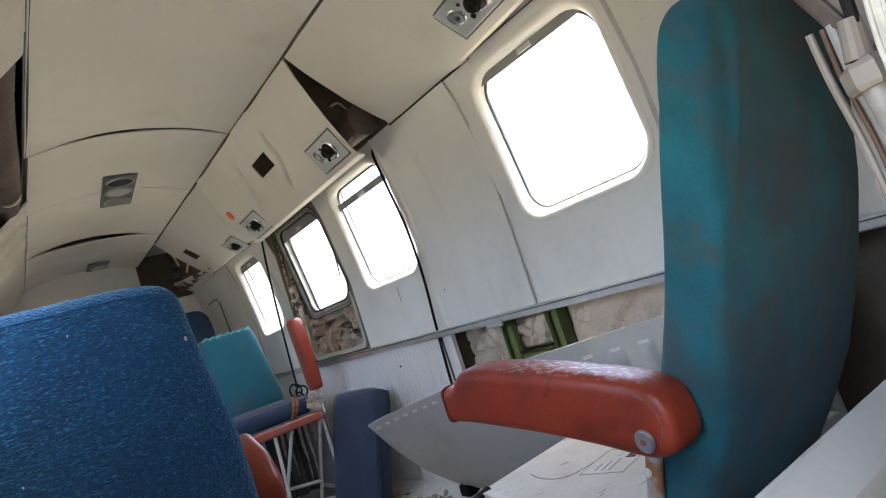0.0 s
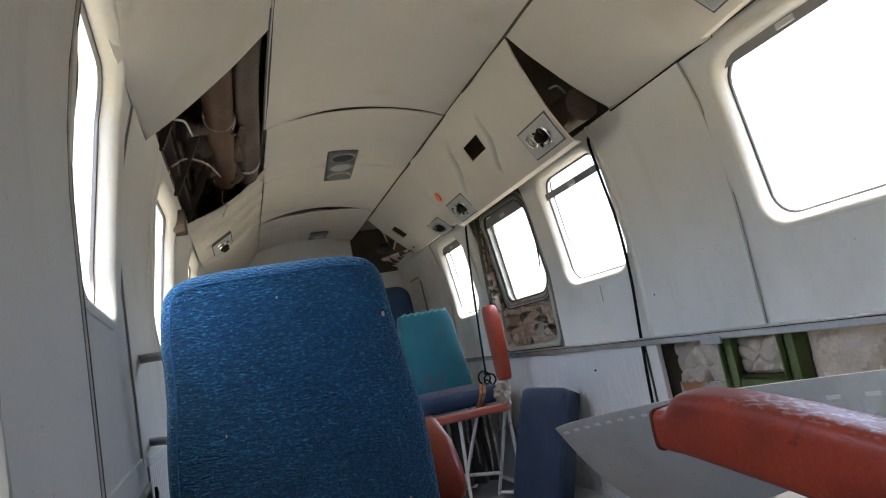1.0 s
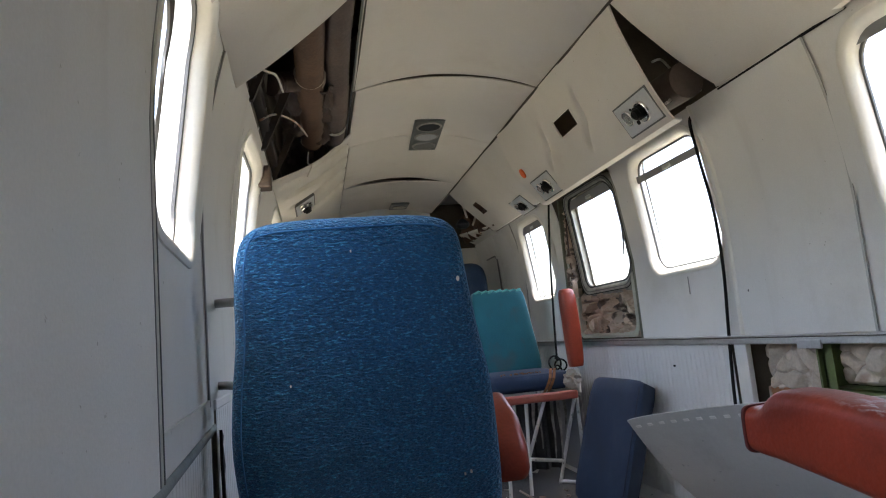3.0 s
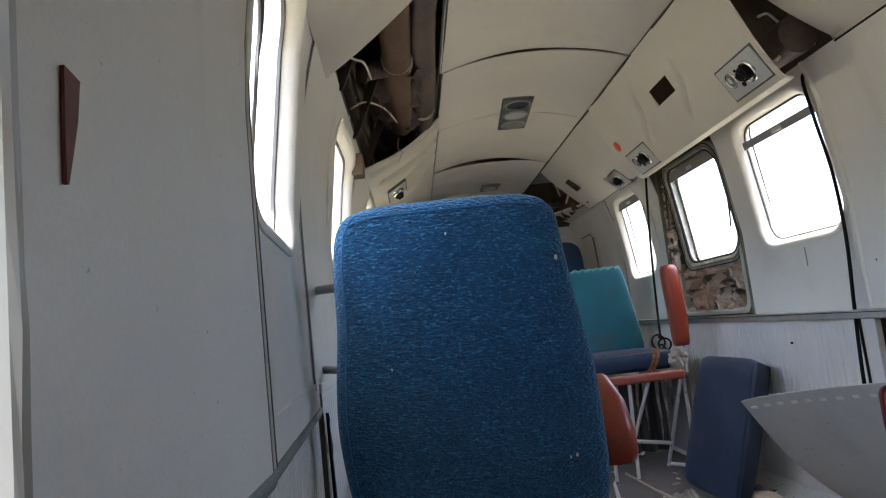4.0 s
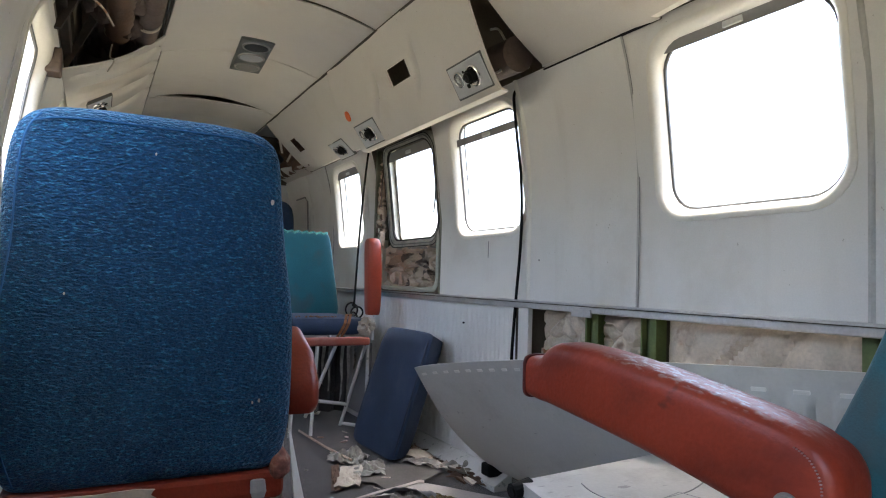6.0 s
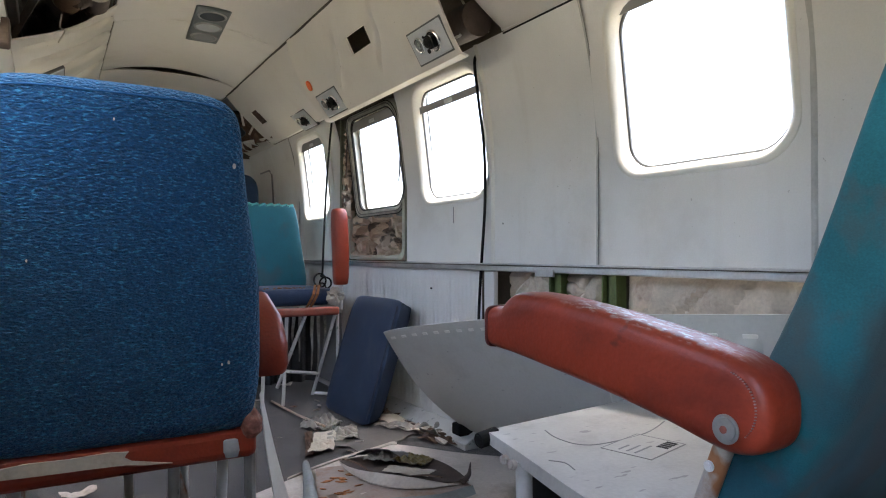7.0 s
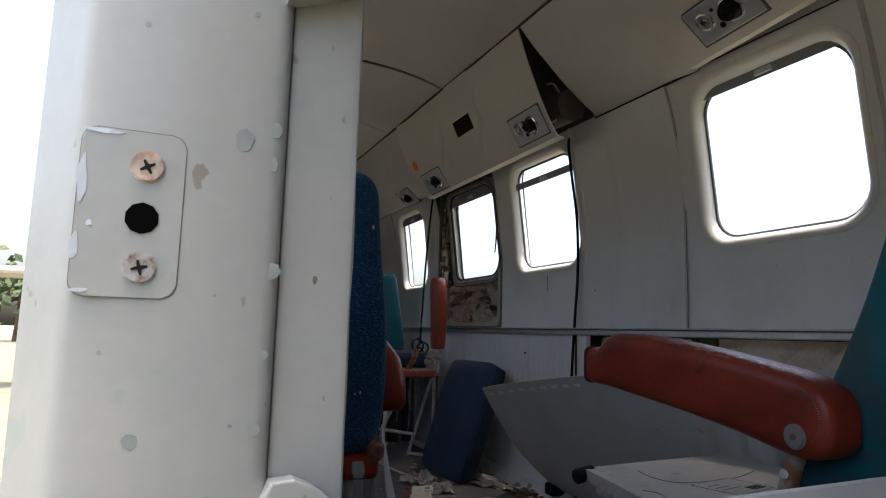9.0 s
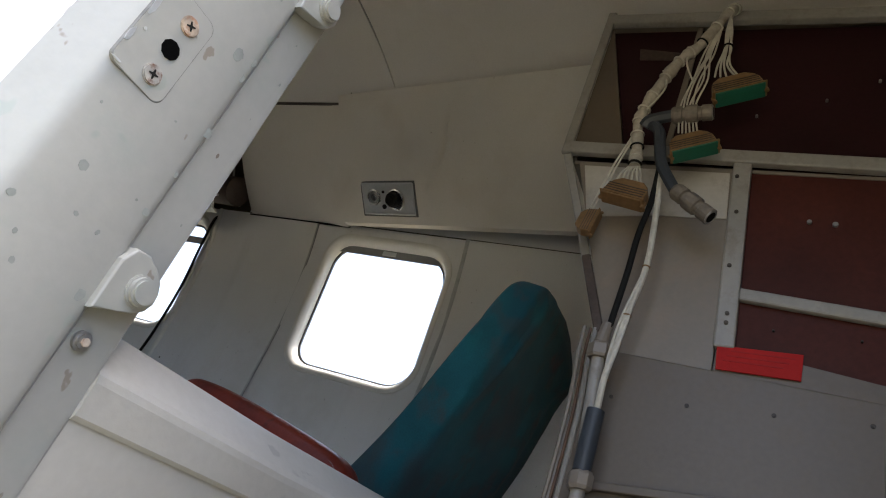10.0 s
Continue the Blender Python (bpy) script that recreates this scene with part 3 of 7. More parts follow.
def skin_side(name, surf, wins, y_from, y_to, mat, label, out=0.0):
    def s_(y, z):
        return surf(y, z, out)
    bms = []
    y = y_from
    for a, b in wins:
        bms.append(plain_panel(y, a - 0.06, -0.6, 2.0, s_, 0))
        bms.append(plain_panel(a - 0.06, b + 0.06, -0.6, 0.85, s_, 0))
        bms.append(plain_panel(a - 0.06, b + 0.06, 1.45, 2.0, s_, 0))
        bms.append(pierced((a - 0.06, b + 0.06, 0.85, 1.45), rounded(a - 0.035, b + 0.035, WIN_Z[0] - 0.03, WIN_Z[1] + 0.03, 0.09), s_))
        y = b + 0.06
    bms.append(plain_panel(y, y_to, -0.6, 2.0, s_, 0))
    return tagged(obj(name, join(*bms), mat), label, "wall", kind="structure")


skin_side("fuselage_skin_right", right_skin, RIGHT_WIN, AFT_END, FLOOR_END, M["skin"], "dark primed fuselage skin behind the cabin lining")
skin_side("fuselage_skin_left", left_skin, LEFT_WIN, 0.26, FLOOR_END, M["skin"], "dark primed fuselage skin behind the cabin lining")
skin_side("fuselage_outside_right", right_skin, RIGHT_WIN, AFT_END, FLOOR_END, M["jamb"], "white painted outside of the fuselage", 0.006)
skin_side("fuselage_outside_left", left_skin, LEFT_WIN, 0.161, FLOOR_END, M["whitepaint"], "white painted outside of the fuselage", 0.006)
tagged(obj("fuselage_roof", sheet(lambda u, v: Vector((0.025 - 0.72 * math.cos(math.pi * u), AFT_END + (FLOOR_END - AFT_END) * v, 1.62 + 0.42 * math.sin(math.pi * u))), 14, 2, 0.01), M["skin"], smooth=True),
       "dark stained fuselage crown above the ceiling panels", "roof", kind="structure")
# Unseen side wall, added and sized to narrow the doorway's light.
tagged(obj("fuselage_side_aft", join(sheet(lambda u, v: left_skin(AFT_END + (-0.42 - AFT_END) * u, -0.6 + 2.4 * v), 4, 14, 0.03), sheet(lambda u, v: left_skin(-0.42 + 0.66 * u, 1.36 + 0.44 * v), 4, 4, 0.03)), M["cabwall"]), "unseen dull grey fuselage side limiting light behind and above the doorway", "wall", kind="structure")
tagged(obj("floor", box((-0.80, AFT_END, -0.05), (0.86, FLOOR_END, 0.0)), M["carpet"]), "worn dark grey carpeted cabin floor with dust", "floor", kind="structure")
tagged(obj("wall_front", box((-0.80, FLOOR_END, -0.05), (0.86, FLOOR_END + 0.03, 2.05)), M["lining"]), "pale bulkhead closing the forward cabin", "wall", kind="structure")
# Unseen end wall, painted dull to cut light bounced forward.
tagged(obj("wall_aft", box((-0.80, AFT_END - 0.03, -0.05), (0.86, AFT_END, 2.05)), M["cabwall"]), "unseen bulkhead closing the aft cabin, dull grey to cut bounced light", "wall", kind="structure")

wall_right = tagged(new("wall_right"), "off-white vinyl cabin side wall with rounded windows", "wall", kind="structure")
wall_left = tagged(new("wall_left"), "off-white vinyl cabin side wall by the door", "wall", kind="structure")


def window_panel(wall, surf, outer, a, b, side):
    g = 0.020
    ya, yb = max(a - g, outer[0] + 0.006), min(b + g, outer[1] - 0.006)
    part("lining_panel", pierced((outer[0] + 0.002, outer[1] - 0.002, RAIL_Z + 0.01, TOP_Z), rounded(ya, yb, WIN_Z[0] - g, WIN_Z[1] + g, 0.09), surf), M["lining"], wall, smooth=True)
    # moulded surround with a rolled lip
    bm = bmesh.new()
    rings = []
    for grow, depth in ((0.026, 0.003), (0.024, -0.003), (0.016, -0.006), (0.007, -0.003), (0.0, 0.005), (-0.006, 0.016), (-0.009, 0.030), (-0.010, 0.036), (0.032, 0.078)):
        ring = []
        for y, z in rounded(max(a - grow, outer[0] + 0.003), min(b + grow, outer[1] - 0.003), WIN_Z[0] - grow, WIN_Z[1] + grow, 0.088 + grow * 0.7):
            p = surf(y, z)
            ring.append(bm.verts.new((p.x + side * depth, p.y, p.z)))
        rings.append(ring)
    for r0, r1 in zip(rings, rings[1:]):
        for i in range(len(r0)):
            bm.faces.new((r0[i], r0[(i + 1) % len(r0)], r1[(i + 1) % len(r0)], r1[i]))
    part("window_surround", bm, M["bezel"], wall, "cream moulded window surround", smooth=True)
    # inner pane seal
    bm = bmesh.new()
    rings = []
    for grow, depth in ((-0.0085, 0.0275), (-0.011, 0.0265), (-0.0145, 0.0275), (-0.0145, 0.034)):
        ring = []
        for y, z in rounded(a - grow, b + grow, WIN_Z[0] - grow, WIN_Z[1] + grow, 0.080):
            p = surf(y, z)
            ring.append(bm.verts.new((p.x + side * depth, p.y, p.z)))
        rings.append(ring)
    for r0, r1 in zip(rings, rings[1:]):
        for i in range(len(r0)):
            bm.faces.new((r0[i], r0[(i + 1) % len(r0)], r1[(i + 1) % len(r0)], r1[i]))
    part("window_seal", bm, M["seal"], wall, "thin dark grey window seal")


def shade(wall, surf, a, b, side, z0, z1):
    """The grey edge of a window blind, with its small pull tab."""
    bm = sheet(lambda u, v: surf(a + 0.004 + (b - a - 0.008) * u, z0 + (z1 - z0) * v) + Vector((side * 0.022, 0, 0)), 2, 3, 0.003)
    s_ = part("window_blind", bm, M["shade"], wall, "grey plastic blind edge")
    m = (a + b) / 2
    p = surf(m, z0 + (z1 - z0) * 0.45) + Vector((side * 0.019, 0, 0))
    part("pull_tab", box((p.x - 0.004, m - 0.028, p.z - 0.008), (p.x + 0.004, m + 0.028, p.z + 0.008), 0.002), M["plate"], wall)


def pane(name, surf, a, b, side, depth=0.0335):
    bm = bmesh.new()
    vs = []
    for y, z in rounded(a + 0.011, b - 0.011, WIN_Z[0] + 0.011, WIN_Z[1] - 0.011, 0.08):
        p = surf(y, z)
        vs.append(bm.verts.new((p.x + side * depth, p.y, p.z)))
    bm.faces.new(vs)
    ob = tagged(obj(name, bm, M["glass"]), "rounded clear acrylic cabin window pane", "window", kind="structure")
    ob.visible_shadow = False
    return ob


for i, (a, b) in enumerate(RIGHT_WIN):
    pane("window_%d" % (i + 1), right_lining, a, b, 1, 0.050 if i == 2 else 0.0335)
for i, (a, b) in enumerate(LEFT_WIN):
    pane("window_%d" % (i + 5), left_lining, a, b, -1)

for y0, y1 in ((-0.9, 0.762), (1.398, 1.925), (3.303, 3.455), (4.08, 4.50), (4.505, FLOOR_END)):
    part("lining_panel", plain_panel(y0 + 0.002, y1 - 0.002, RAIL_Z + 0.01, TOP_Z, right_lining), M["lining"], wall_right, smooth=True)
window_panel(wall_right, right_lining, (0.762, 1.398), *RIGHT_WIN[0], 1)
window_panel(wall_right, right_lining, (1.925, 2.60), *RIGHT_WIN[1], 1)
window_panel(wall_right, right_lining, (3.46, 4.08), *RIGHT_WIN[3], 1)
shade(wall_right, right_lining, *RIGHT_WIN[0], 1, 1.370, 1.402)
shade(wall_right, right_lining, *RIGHT_WIN[1], 1, 1.312, 1.340)
shade(wall_right, lambda y, z: right_lining(y, z) + Vector((0.006, 0, 0)), *RIGHT_WIN[2], 1, 1.35, 1.395)
bm = bmesh.new()
rings = []
for grow, depth in ((0.002, 0.0165), (-0.001, 0.0145), (-0.006, 0.0165), (-0.006, 0.026)):
    rings.append([bm.verts.new(right_lining(y, z) + Vector((depth, 0, 0))) for y, z in rounded(2.665 - grow, 3.18 + grow, WIN_Z[0] - grow, WIN_Z[1] + grow * 0.6, 0.078)])
for r0, r1 in zip(rings, rings[1:]):
    for i in range(len(r0)):
        bm.faces.new((r0[i], r0[(i + 1) % len(r0)], r1[(i + 1) % len(r0)], r1[i]))
part("window_seal", bm, M["black"], wall_right, "black window seal")
shade(wall_right, right_lining, *RIGHT_WIN[3], 1, 1.352, 1.396)
for y0, y1 in ((1.365, 1.79), (2.44, 2.92), (3.55, FLOOR_END)):
    part("lining_panel", plain_panel(y0 + 0.002, y1 - 0.002, RAIL_Z + 0.01, TOP_Z if y0 > 3 or y0 < 1 else TOP_LEFT, left_lining), M["lining"], wall_left, smooth=True)
window_panel(wall_left, left_lining, (0.768, 1.365), *LEFT_WIN[0], -1)
window_panel(wall_left, left_lining, (1.79, 2.44), *LEFT_WIN[1], -1)
window_panel(wall_left, left_lining, (2.92, 3.55), *LEFT_WIN[2], -1)
# cover strips on the panel joints
for y, w in ((1.398, 0.0042), (0.762, 0.0055), (1.920, 0.010), (4.08, 0.004)):
    part("joint_strip", sheet(lambda u, v: right_lining(y - w + 2 * w * u, RAIL_Z + (TOP_Z - RAIL_Z) * v) + Vector((-0.004 - 0.003 * math.sin(math.pi * u), 0, 0)), 4, 12, 0.003), M["jointpale"] if w < 0.009 else M["bezel"], wall_right, "grey bead over the panel joint")
    for e_ in (-1, 1):
        part("joint_gap", sheet(lambda u, v: right_lining(y + e_ * (w + 0.0012) - 0.0010 + 0.002 * u, RAIL_Z + (TOP_Z - RAIL_Z) * v) + Vector((-0.0035, 0, 0)), 1, 12, 0.001), M["shade"], wall_right)
for y, w in ((1.365, 0.003), (1.79, 0.004)):
    part("joint_strip", sheet(lambda u, v: left_lining(y - w + 2 * w * u, RAIL_Z + (TOP_Z - RAIL_Z) * v) + Vector((0.004 + 0.002 * math.sin(math.pi * u), 0, 0)), 4, 12, 0.003), M["shade"], wall_left)


def flutes(y0, y1, z0, z1, x, side, pitch=0.030):
    n = int((y1 - y0) / pitch) * 6

    def f(u, v):
        y = y0 + (y1 - y0) * u
        ph = ((y - y0) / pitch) % 1.0
        g = 0.0035 if 0.35 < ph < 0.65 and 0.04 < v < 0.94 else 0.0
        return Vector((x + side * g, y, z0 + (z1 - z0) * v))
    return sheet(f, n, 12, 0)


part("lower_panel", flutes(1.985, 4.03, 0.045, RAIL_Z - 0.012, 0.775, 1), M["lining"], wall_right, "fluted lower wall panel")
part("lower_panel", box((0.765, 1.897, 0.05), (0.785, 1.958, RAIL_Z - 0.012), 0.003), M["lining"], wall_right)
part("lower_panel", plain_panel(4.03, FLOOR_END, 0.0, RAIL_Z - 0.012, lambda y, z: Vector((0.775, y, z))), M["lining"], wall_right)
part("lower_panel", flutes(1.44, 3.6, 0.0, RAIL_Z - 0.012, -0.782, -1), M["lining"], wall_left, "fluted lower wall panel")
SIDE_RAIL = 0.622


def side_flutes(u, v):
    p = left_lining(0.14 + 1.29 * u, 0.0 + (SIDE_RAIL - 0.012) * v)
    ph = (p.y / 0.030) % 1.0
    p.x -= 0.002 + (0.0035 if 0.35 < ph < 0.65 and 0.04 < v < 0.96 else 0.0)
    return p


part("lower_panel", sheet(side_flutes, 258, 12, 0), M["lining"], wall_left, "fluted lower wall panel")
for y0, y1 in ((0.14, 0.763), (0.768, 1.43)):
    part("rail", sheet(lambda u, v: left_lining(y0 + (y1 - y0) * u, SIDE_RAIL - 0.0065 + 0.013 * v) + Vector((0.003 + 0.003 * math.sin(math.pi * v), 0, 0)), 6, 8, 0.004), M["railgrey"], wall_left, "grey wall rail", smooth=True)
part("lining_panel", plain_panel(0.770, 1.428, SIDE_RAIL, RAIL_Z + 0.014, lambda y, z: left_lining(y, z) + Vector((-0.001, 0, 0))), M["lining"], wall_left)
part("torn_trim", prism([(1.445, 0.615), (1.462, 0.60), (1.450, 0.585), (1.470, 0.54), (1.458, 0.52), (1.466, 0.44), (1.478, 0.36), (1.470, 0.10), (1.455, 0.10), (1.452, 0.40), (1.446, 0.50), (1.440, 0.56)], -0.778, -0.772, "yz"), M["black"], wall_left, "torn black trim edge")
part("rail", box((0.752, 0.2, RAIL_Z - 0.016), (0.79, FLOOR_END, RAIL_Z + 0.004), 0.004), M["aluminium"], wall_right, "dull aluminium rail")
part("rail_gap", box((0.7535, 0.2, RAIL_Z + 0.0035), (0.79, FLOOR_END, RAIL_Z + 0.0065)), M["gapdark"], wall_right, "dark slot of the rail")
part("rail_lip", box((0.745, 0.2, RAIL_Z + 0.006), (0.789, FLOOR_END, RAIL_Z + 0.012), 0.002), M["aluminium"], wall_right)
part("rail", box((-0.80, 1.435, RAIL_Z - 0.012), (-0.779, FLOOR_END, RAIL_Z + 0.010), 0.004), M["lining"], wall_left, "painted wall rail")
for dy, w, up_, mt in ((0.0, 0.008, 0.003, "greytrim"), (-0.009, 0.0015, 0.0038, "shade"), (0.009, 0.0018, 0.0038, "seal")):
    part("joint_strip", sheet(lambda u, v: left_lining(0.764, SIDE_RAIL + 0.01 + (TOP_Z - SIDE_RAIL - 0.02) * v) + Vector((up_, 0.010 + dy - w + 2 * w * u, 0)), 2, 16, 0.003), M[mt], wall_left, "grey joint strip of the door-side panel")
part("lining_panel", plain_panel(0.14, 0.763, SIDE_RAIL, TOP_Z, left_lining), M["lining"], wall_left, smooth=True)
part("skirting", prism([(0.70, 0.0), (0.775, 0.0), (0.775, 0.055), (0.76, 0.055), (0.70, 0.02)], 1.985, 4.0, "xz", 0.003), M["whitepaint"], wall_right)

# open bay below the rail
part("frame_rib", join(box((0.795, 1.600, 0.02), (0.865, 1.607, RAIL_Z - 0.016)), box((0.795, 1.572, 0.02), (0.80, 1.607, RAIL_Z - 0.016)), box((0.80, 1.630, 0.02), (0.865, 1.637, RAIL_Z - 0.016))), M["green"], wall_right, "green primed fuselage rib")
part("frame_rib", join(box((0.795, 1.365, 0.02), (0.865, 1.372, RAIL_Z - 0.016)), box((0.795, 1.338, 0.02), (0.80, 1.372, RAIL_Z - 0.016)), box((0.80, 1.395, 0.02), (0.865, 1.40, RAIL_Z - 0.016))), M["green"], wall_right, "green primed fuselage rib")
part("frame_rib", join(box((0.795, 0.755, 0.02), (0.865, 0.762, RAIL_Z - 0.016)), box((0.795, 0.755, 0.02), (0.80, 0.79, RAIL_Z - 0.016))), M["green"], wall_right, "green primed fuselage rib")
part("stringer", join(box((0.80, 1.402, 0.525), (0.86, 1.600, 0.531)), box((0.80, 1.402, 0.50), (0.805, 1.600, 0.53))), M["green"], wall_right)
part("bay_board", box((0.835, 1.640, 0.10), (0.85, 1.895, 0.515), 0.003), M["duct"], wall_right, "brown board behind the quilt")
for z_ in (0.47, 0.40, 0.33):
    part("bay_slat", box((0.822, 1.640, z_), (0.836, 1.895, z_ + 0.045), 0.004), M["rust"], wall_right, "stained brown slat")
for y0, y1, z0, sd in ((1.639, 1.895, 0.50, 1.0), (1.402, 1.598, 0.535, 5.0), (0.765, 1.336, 0.1, 9.0)):
    part("insulation", pillow(y0, y1, z0, RAIL_Z - 0.018, 0.864, 0.05, sd, 7.0, 0.45), M["quiltpale"], wall_right, "crumpled beige insulation quilt", smooth=True)
part("rail_clip", box((0.748, 1.555, RAIL_Z - 0.028), (0.756, 1.645, RAIL_Z - 0.004), 0.002), M["aluminium"], wall_right)

# stripped window bay
for y0, y1 in ((2.602, 2.622), (3.285, 3.305)):
    part("frame_post", box((0.786 if y0 < 3 else 0.745, y0, RAIL_Z + 0.012), (0.860, y1, 1.46), 0.003), M["darkgreen"], wall_right, "dark green primed frame post")
part("frame_head", box((0.74, 2.622, 1.43), (0.86, 3.285, 1.46), 0.003), M["skin"], wall_right)
bm = bmesh.new()
rings = []
for grow, depth in ((0.050, 0.066), (0.044, 0.016), (0.036, 0.010), (0.012, 0.010), (0.003, 0.016), (0.0, 0.024), (0.03, 0.080)):
    ring = []
    for y, z in rounded(2.665 - grow, 3.18 + grow, WIN_Z[0] - grow, WIN_Z[1] + grow * 0.6, 0.08):
        p = right_lining(y, z)
        ring.append(bm.verts.new((p.x + depth, p.y, p.z)))
    rings.append(ring)
for r0, r1 in zip(rings, rings[1:]):
    for i in range(len(r0)):
        bm.faces.new((r0[i], r0[(i + 1) % len(r0)], r1[(i + 1) % len(r0)], r1[i]))
part("window_frame", bm, M["bayframe"], wall_right, "grey-green stained bare window frame")
part("bay_back", pierced((2.622, 3.285, RAIL_Z + 0.012, 1.43), rounded(2.650, 3.185, WIN_Z[0] - 0.012, WIN_Z[1] + 0.006, 0.08), lambda y, z: right_lining(y, z) + Vector((0.066, 0, 0))), M["skin"], wall_right, "dark stained skin of the stripped bay")
part("insulation", pillow(2.624, 3.283, RAIL_Z + 0.014, 0.925, 0.866, 0.080, 2.0, 6.5, 1.1, 80), M["quilt"], wall_right, "torn beige insulation under the bare window", smooth=True)
part("insulation", pillow(3.236, 3.284, 0.90, 1.42, 0.800, 0.045, 7.0, 14.0, 1.0, 50), M["quilt"], wall_right, "torn beige insulation strip", smooth=True)
for k, (y_, z0_, z1_) in enumerate(((3.245, 1.02, 1.41), (3.262, 0.95, 1.30), (3.228, 1.12, 1.40))):
    part("torn_strip", tube(smooth_path([(0.765 - 0.006 * k, y_, z0_), (0.758, y_ + 0.012, (z0_ + z1_) / 2), (0.768, y_ - 0.006, z1_)], 6), 0.0045, 6), M[("duct", "greytrim", "duct2")[k]], wall_right, "dangling torn strip")
part("insulation", pillow(2.66, 3.23, 1.415, 1.452, 0.800, 0.040, 3.0, 16.0, 1.0, 40), M["duct"], wall_right, "brown torn lagging above the bare window", smooth=True)
for g_, mt in ((0.020, "seal"), (0.034, "black")):
    part("frame_line", tube([right_lining(y, z) + Vector((0.0085, 0, 0)) for y, z in rounded(2.665 - g_, 3.18 + g_, WIN_Z[0] - g_, WIN_Z[1] + g_ * 0.6, 0.085)] + [right_lining(3.18 + g_ - 0.085, WIN_Z[0] - g_) + Vector((0.0085, 0, 0))], 0.0022, 6), M[mt], wall_right)
bm = bmesh.new()
rings = []
for grow, depth in ((0.0, 0.0), (-0.012, -0.006), (-0.022, 0.0), (-0.022, 0.03)):
    rings.append([bm.verts.new((0.785 + depth, y, z)) for y, z in rounded(2.622 - grow, 3.285 + grow, RAIL_Z + 0.018 - grow, 1.02 + grow, 0.05)])
for r0, r1 in zip(rings, rings[1:]):
    for i in range(len(r0)):
        if r0[i].co.z < 0.93 or r0[(i + 1) % len(r0)].co.z < 0.93:
            bm.faces.new((r0[i], r0[(i + 1) % len(r0)], r1[(i + 1) % len(r0)], r1[i]))
part("bay_trim", bm, M["greytrim"], wall_right, "pale rounded trim edge")
part("top_seal", tube([right_lining(1.25 + 0.063 * k, TOP_Z - 0.006) + Vector((-0.004, 0, 0)) for k in range(9)], 0.0045, 6), M["black"], wall_right, "dark seal along the lining top")
part("lining_panel", sheet(lambda u, v: right_lining(AFT_END + (1.76 - AFT_END) * u, TOP_Z + 0.004 + 0.115 * v), 2, 8, 0.004), M["lining"], wall_right, "lining carried up behind the overhead lip", smooth=True)
part("torn_flap", prism([(2.676, 1.24), (2.684, 1.25), (2.690, 1.20), (2.694, 1.10), (2.702, 1.05), (2.694, 1.055), (2.684, 1.10)], 0.792, 0.795, "yz"), M["black"], wall_right)


# ceiling
def ceiling_panel(y0, y1, sag=0.0, far=0.0, left=0.0):
    def f(u, v):
        x = -0.357 - left + (0.729 + left) * u
        return Vector((x, y0 + (y1 - y0) * v, crown(x) - sag * math.sin(math.pi * min(1, u * 1.05)) ** 1.5 * (1 - v) ** 4 - far * math.sin(math.pi * u) * v ** 6 + 0.003 * noise.noise((x * 5, v * 4, y0))))
    return sheet(f, 24, 14, 0.005)


tagged(obj("ceiling", join(ceiling_panel(AFT_END, 1.0, 0, 0, 0.022), ceiling_panel(1.004, 2.436, 0, -0.004, 0.022), ceiling_panel(2.449, 3.19, 0.006, 0, 0.008), ceiling_panel(3.194, 4.085, 0.0, -0.006), ceiling_panel(4.10, 4.56, 0.020, 0.012), ceiling_panel(4.57, 5.05, 0.006)), M["ceiling"], smooth=True),
       "cream vinyl ceiling panels with curved open seams", "ceiling", kind="structure")

ceiling_joint = tagged(new("trim"), "thin dark joints between ceiling and side panels", "trim", kind="structure")
for x_, z_ in ((0.377, 1.7335), (-0.373, 1.7335)):
    part("joint_line", tube([(x_ + 0.0015 * math.sin(k * 1.9), -1.2 + 0.31 * k, z_) for k in range(21)], 0.0042, 6), M["gapdark"], ceiling_joint, "grimy dark joint")
part("joint_strip", box((-0.3855, 1.55, 1.7255), (-0.3795, 2.98, 1.7305), 0.0015), M["lampplate"], ceiling_joint, "bare grey edge strip")

OVER = {}


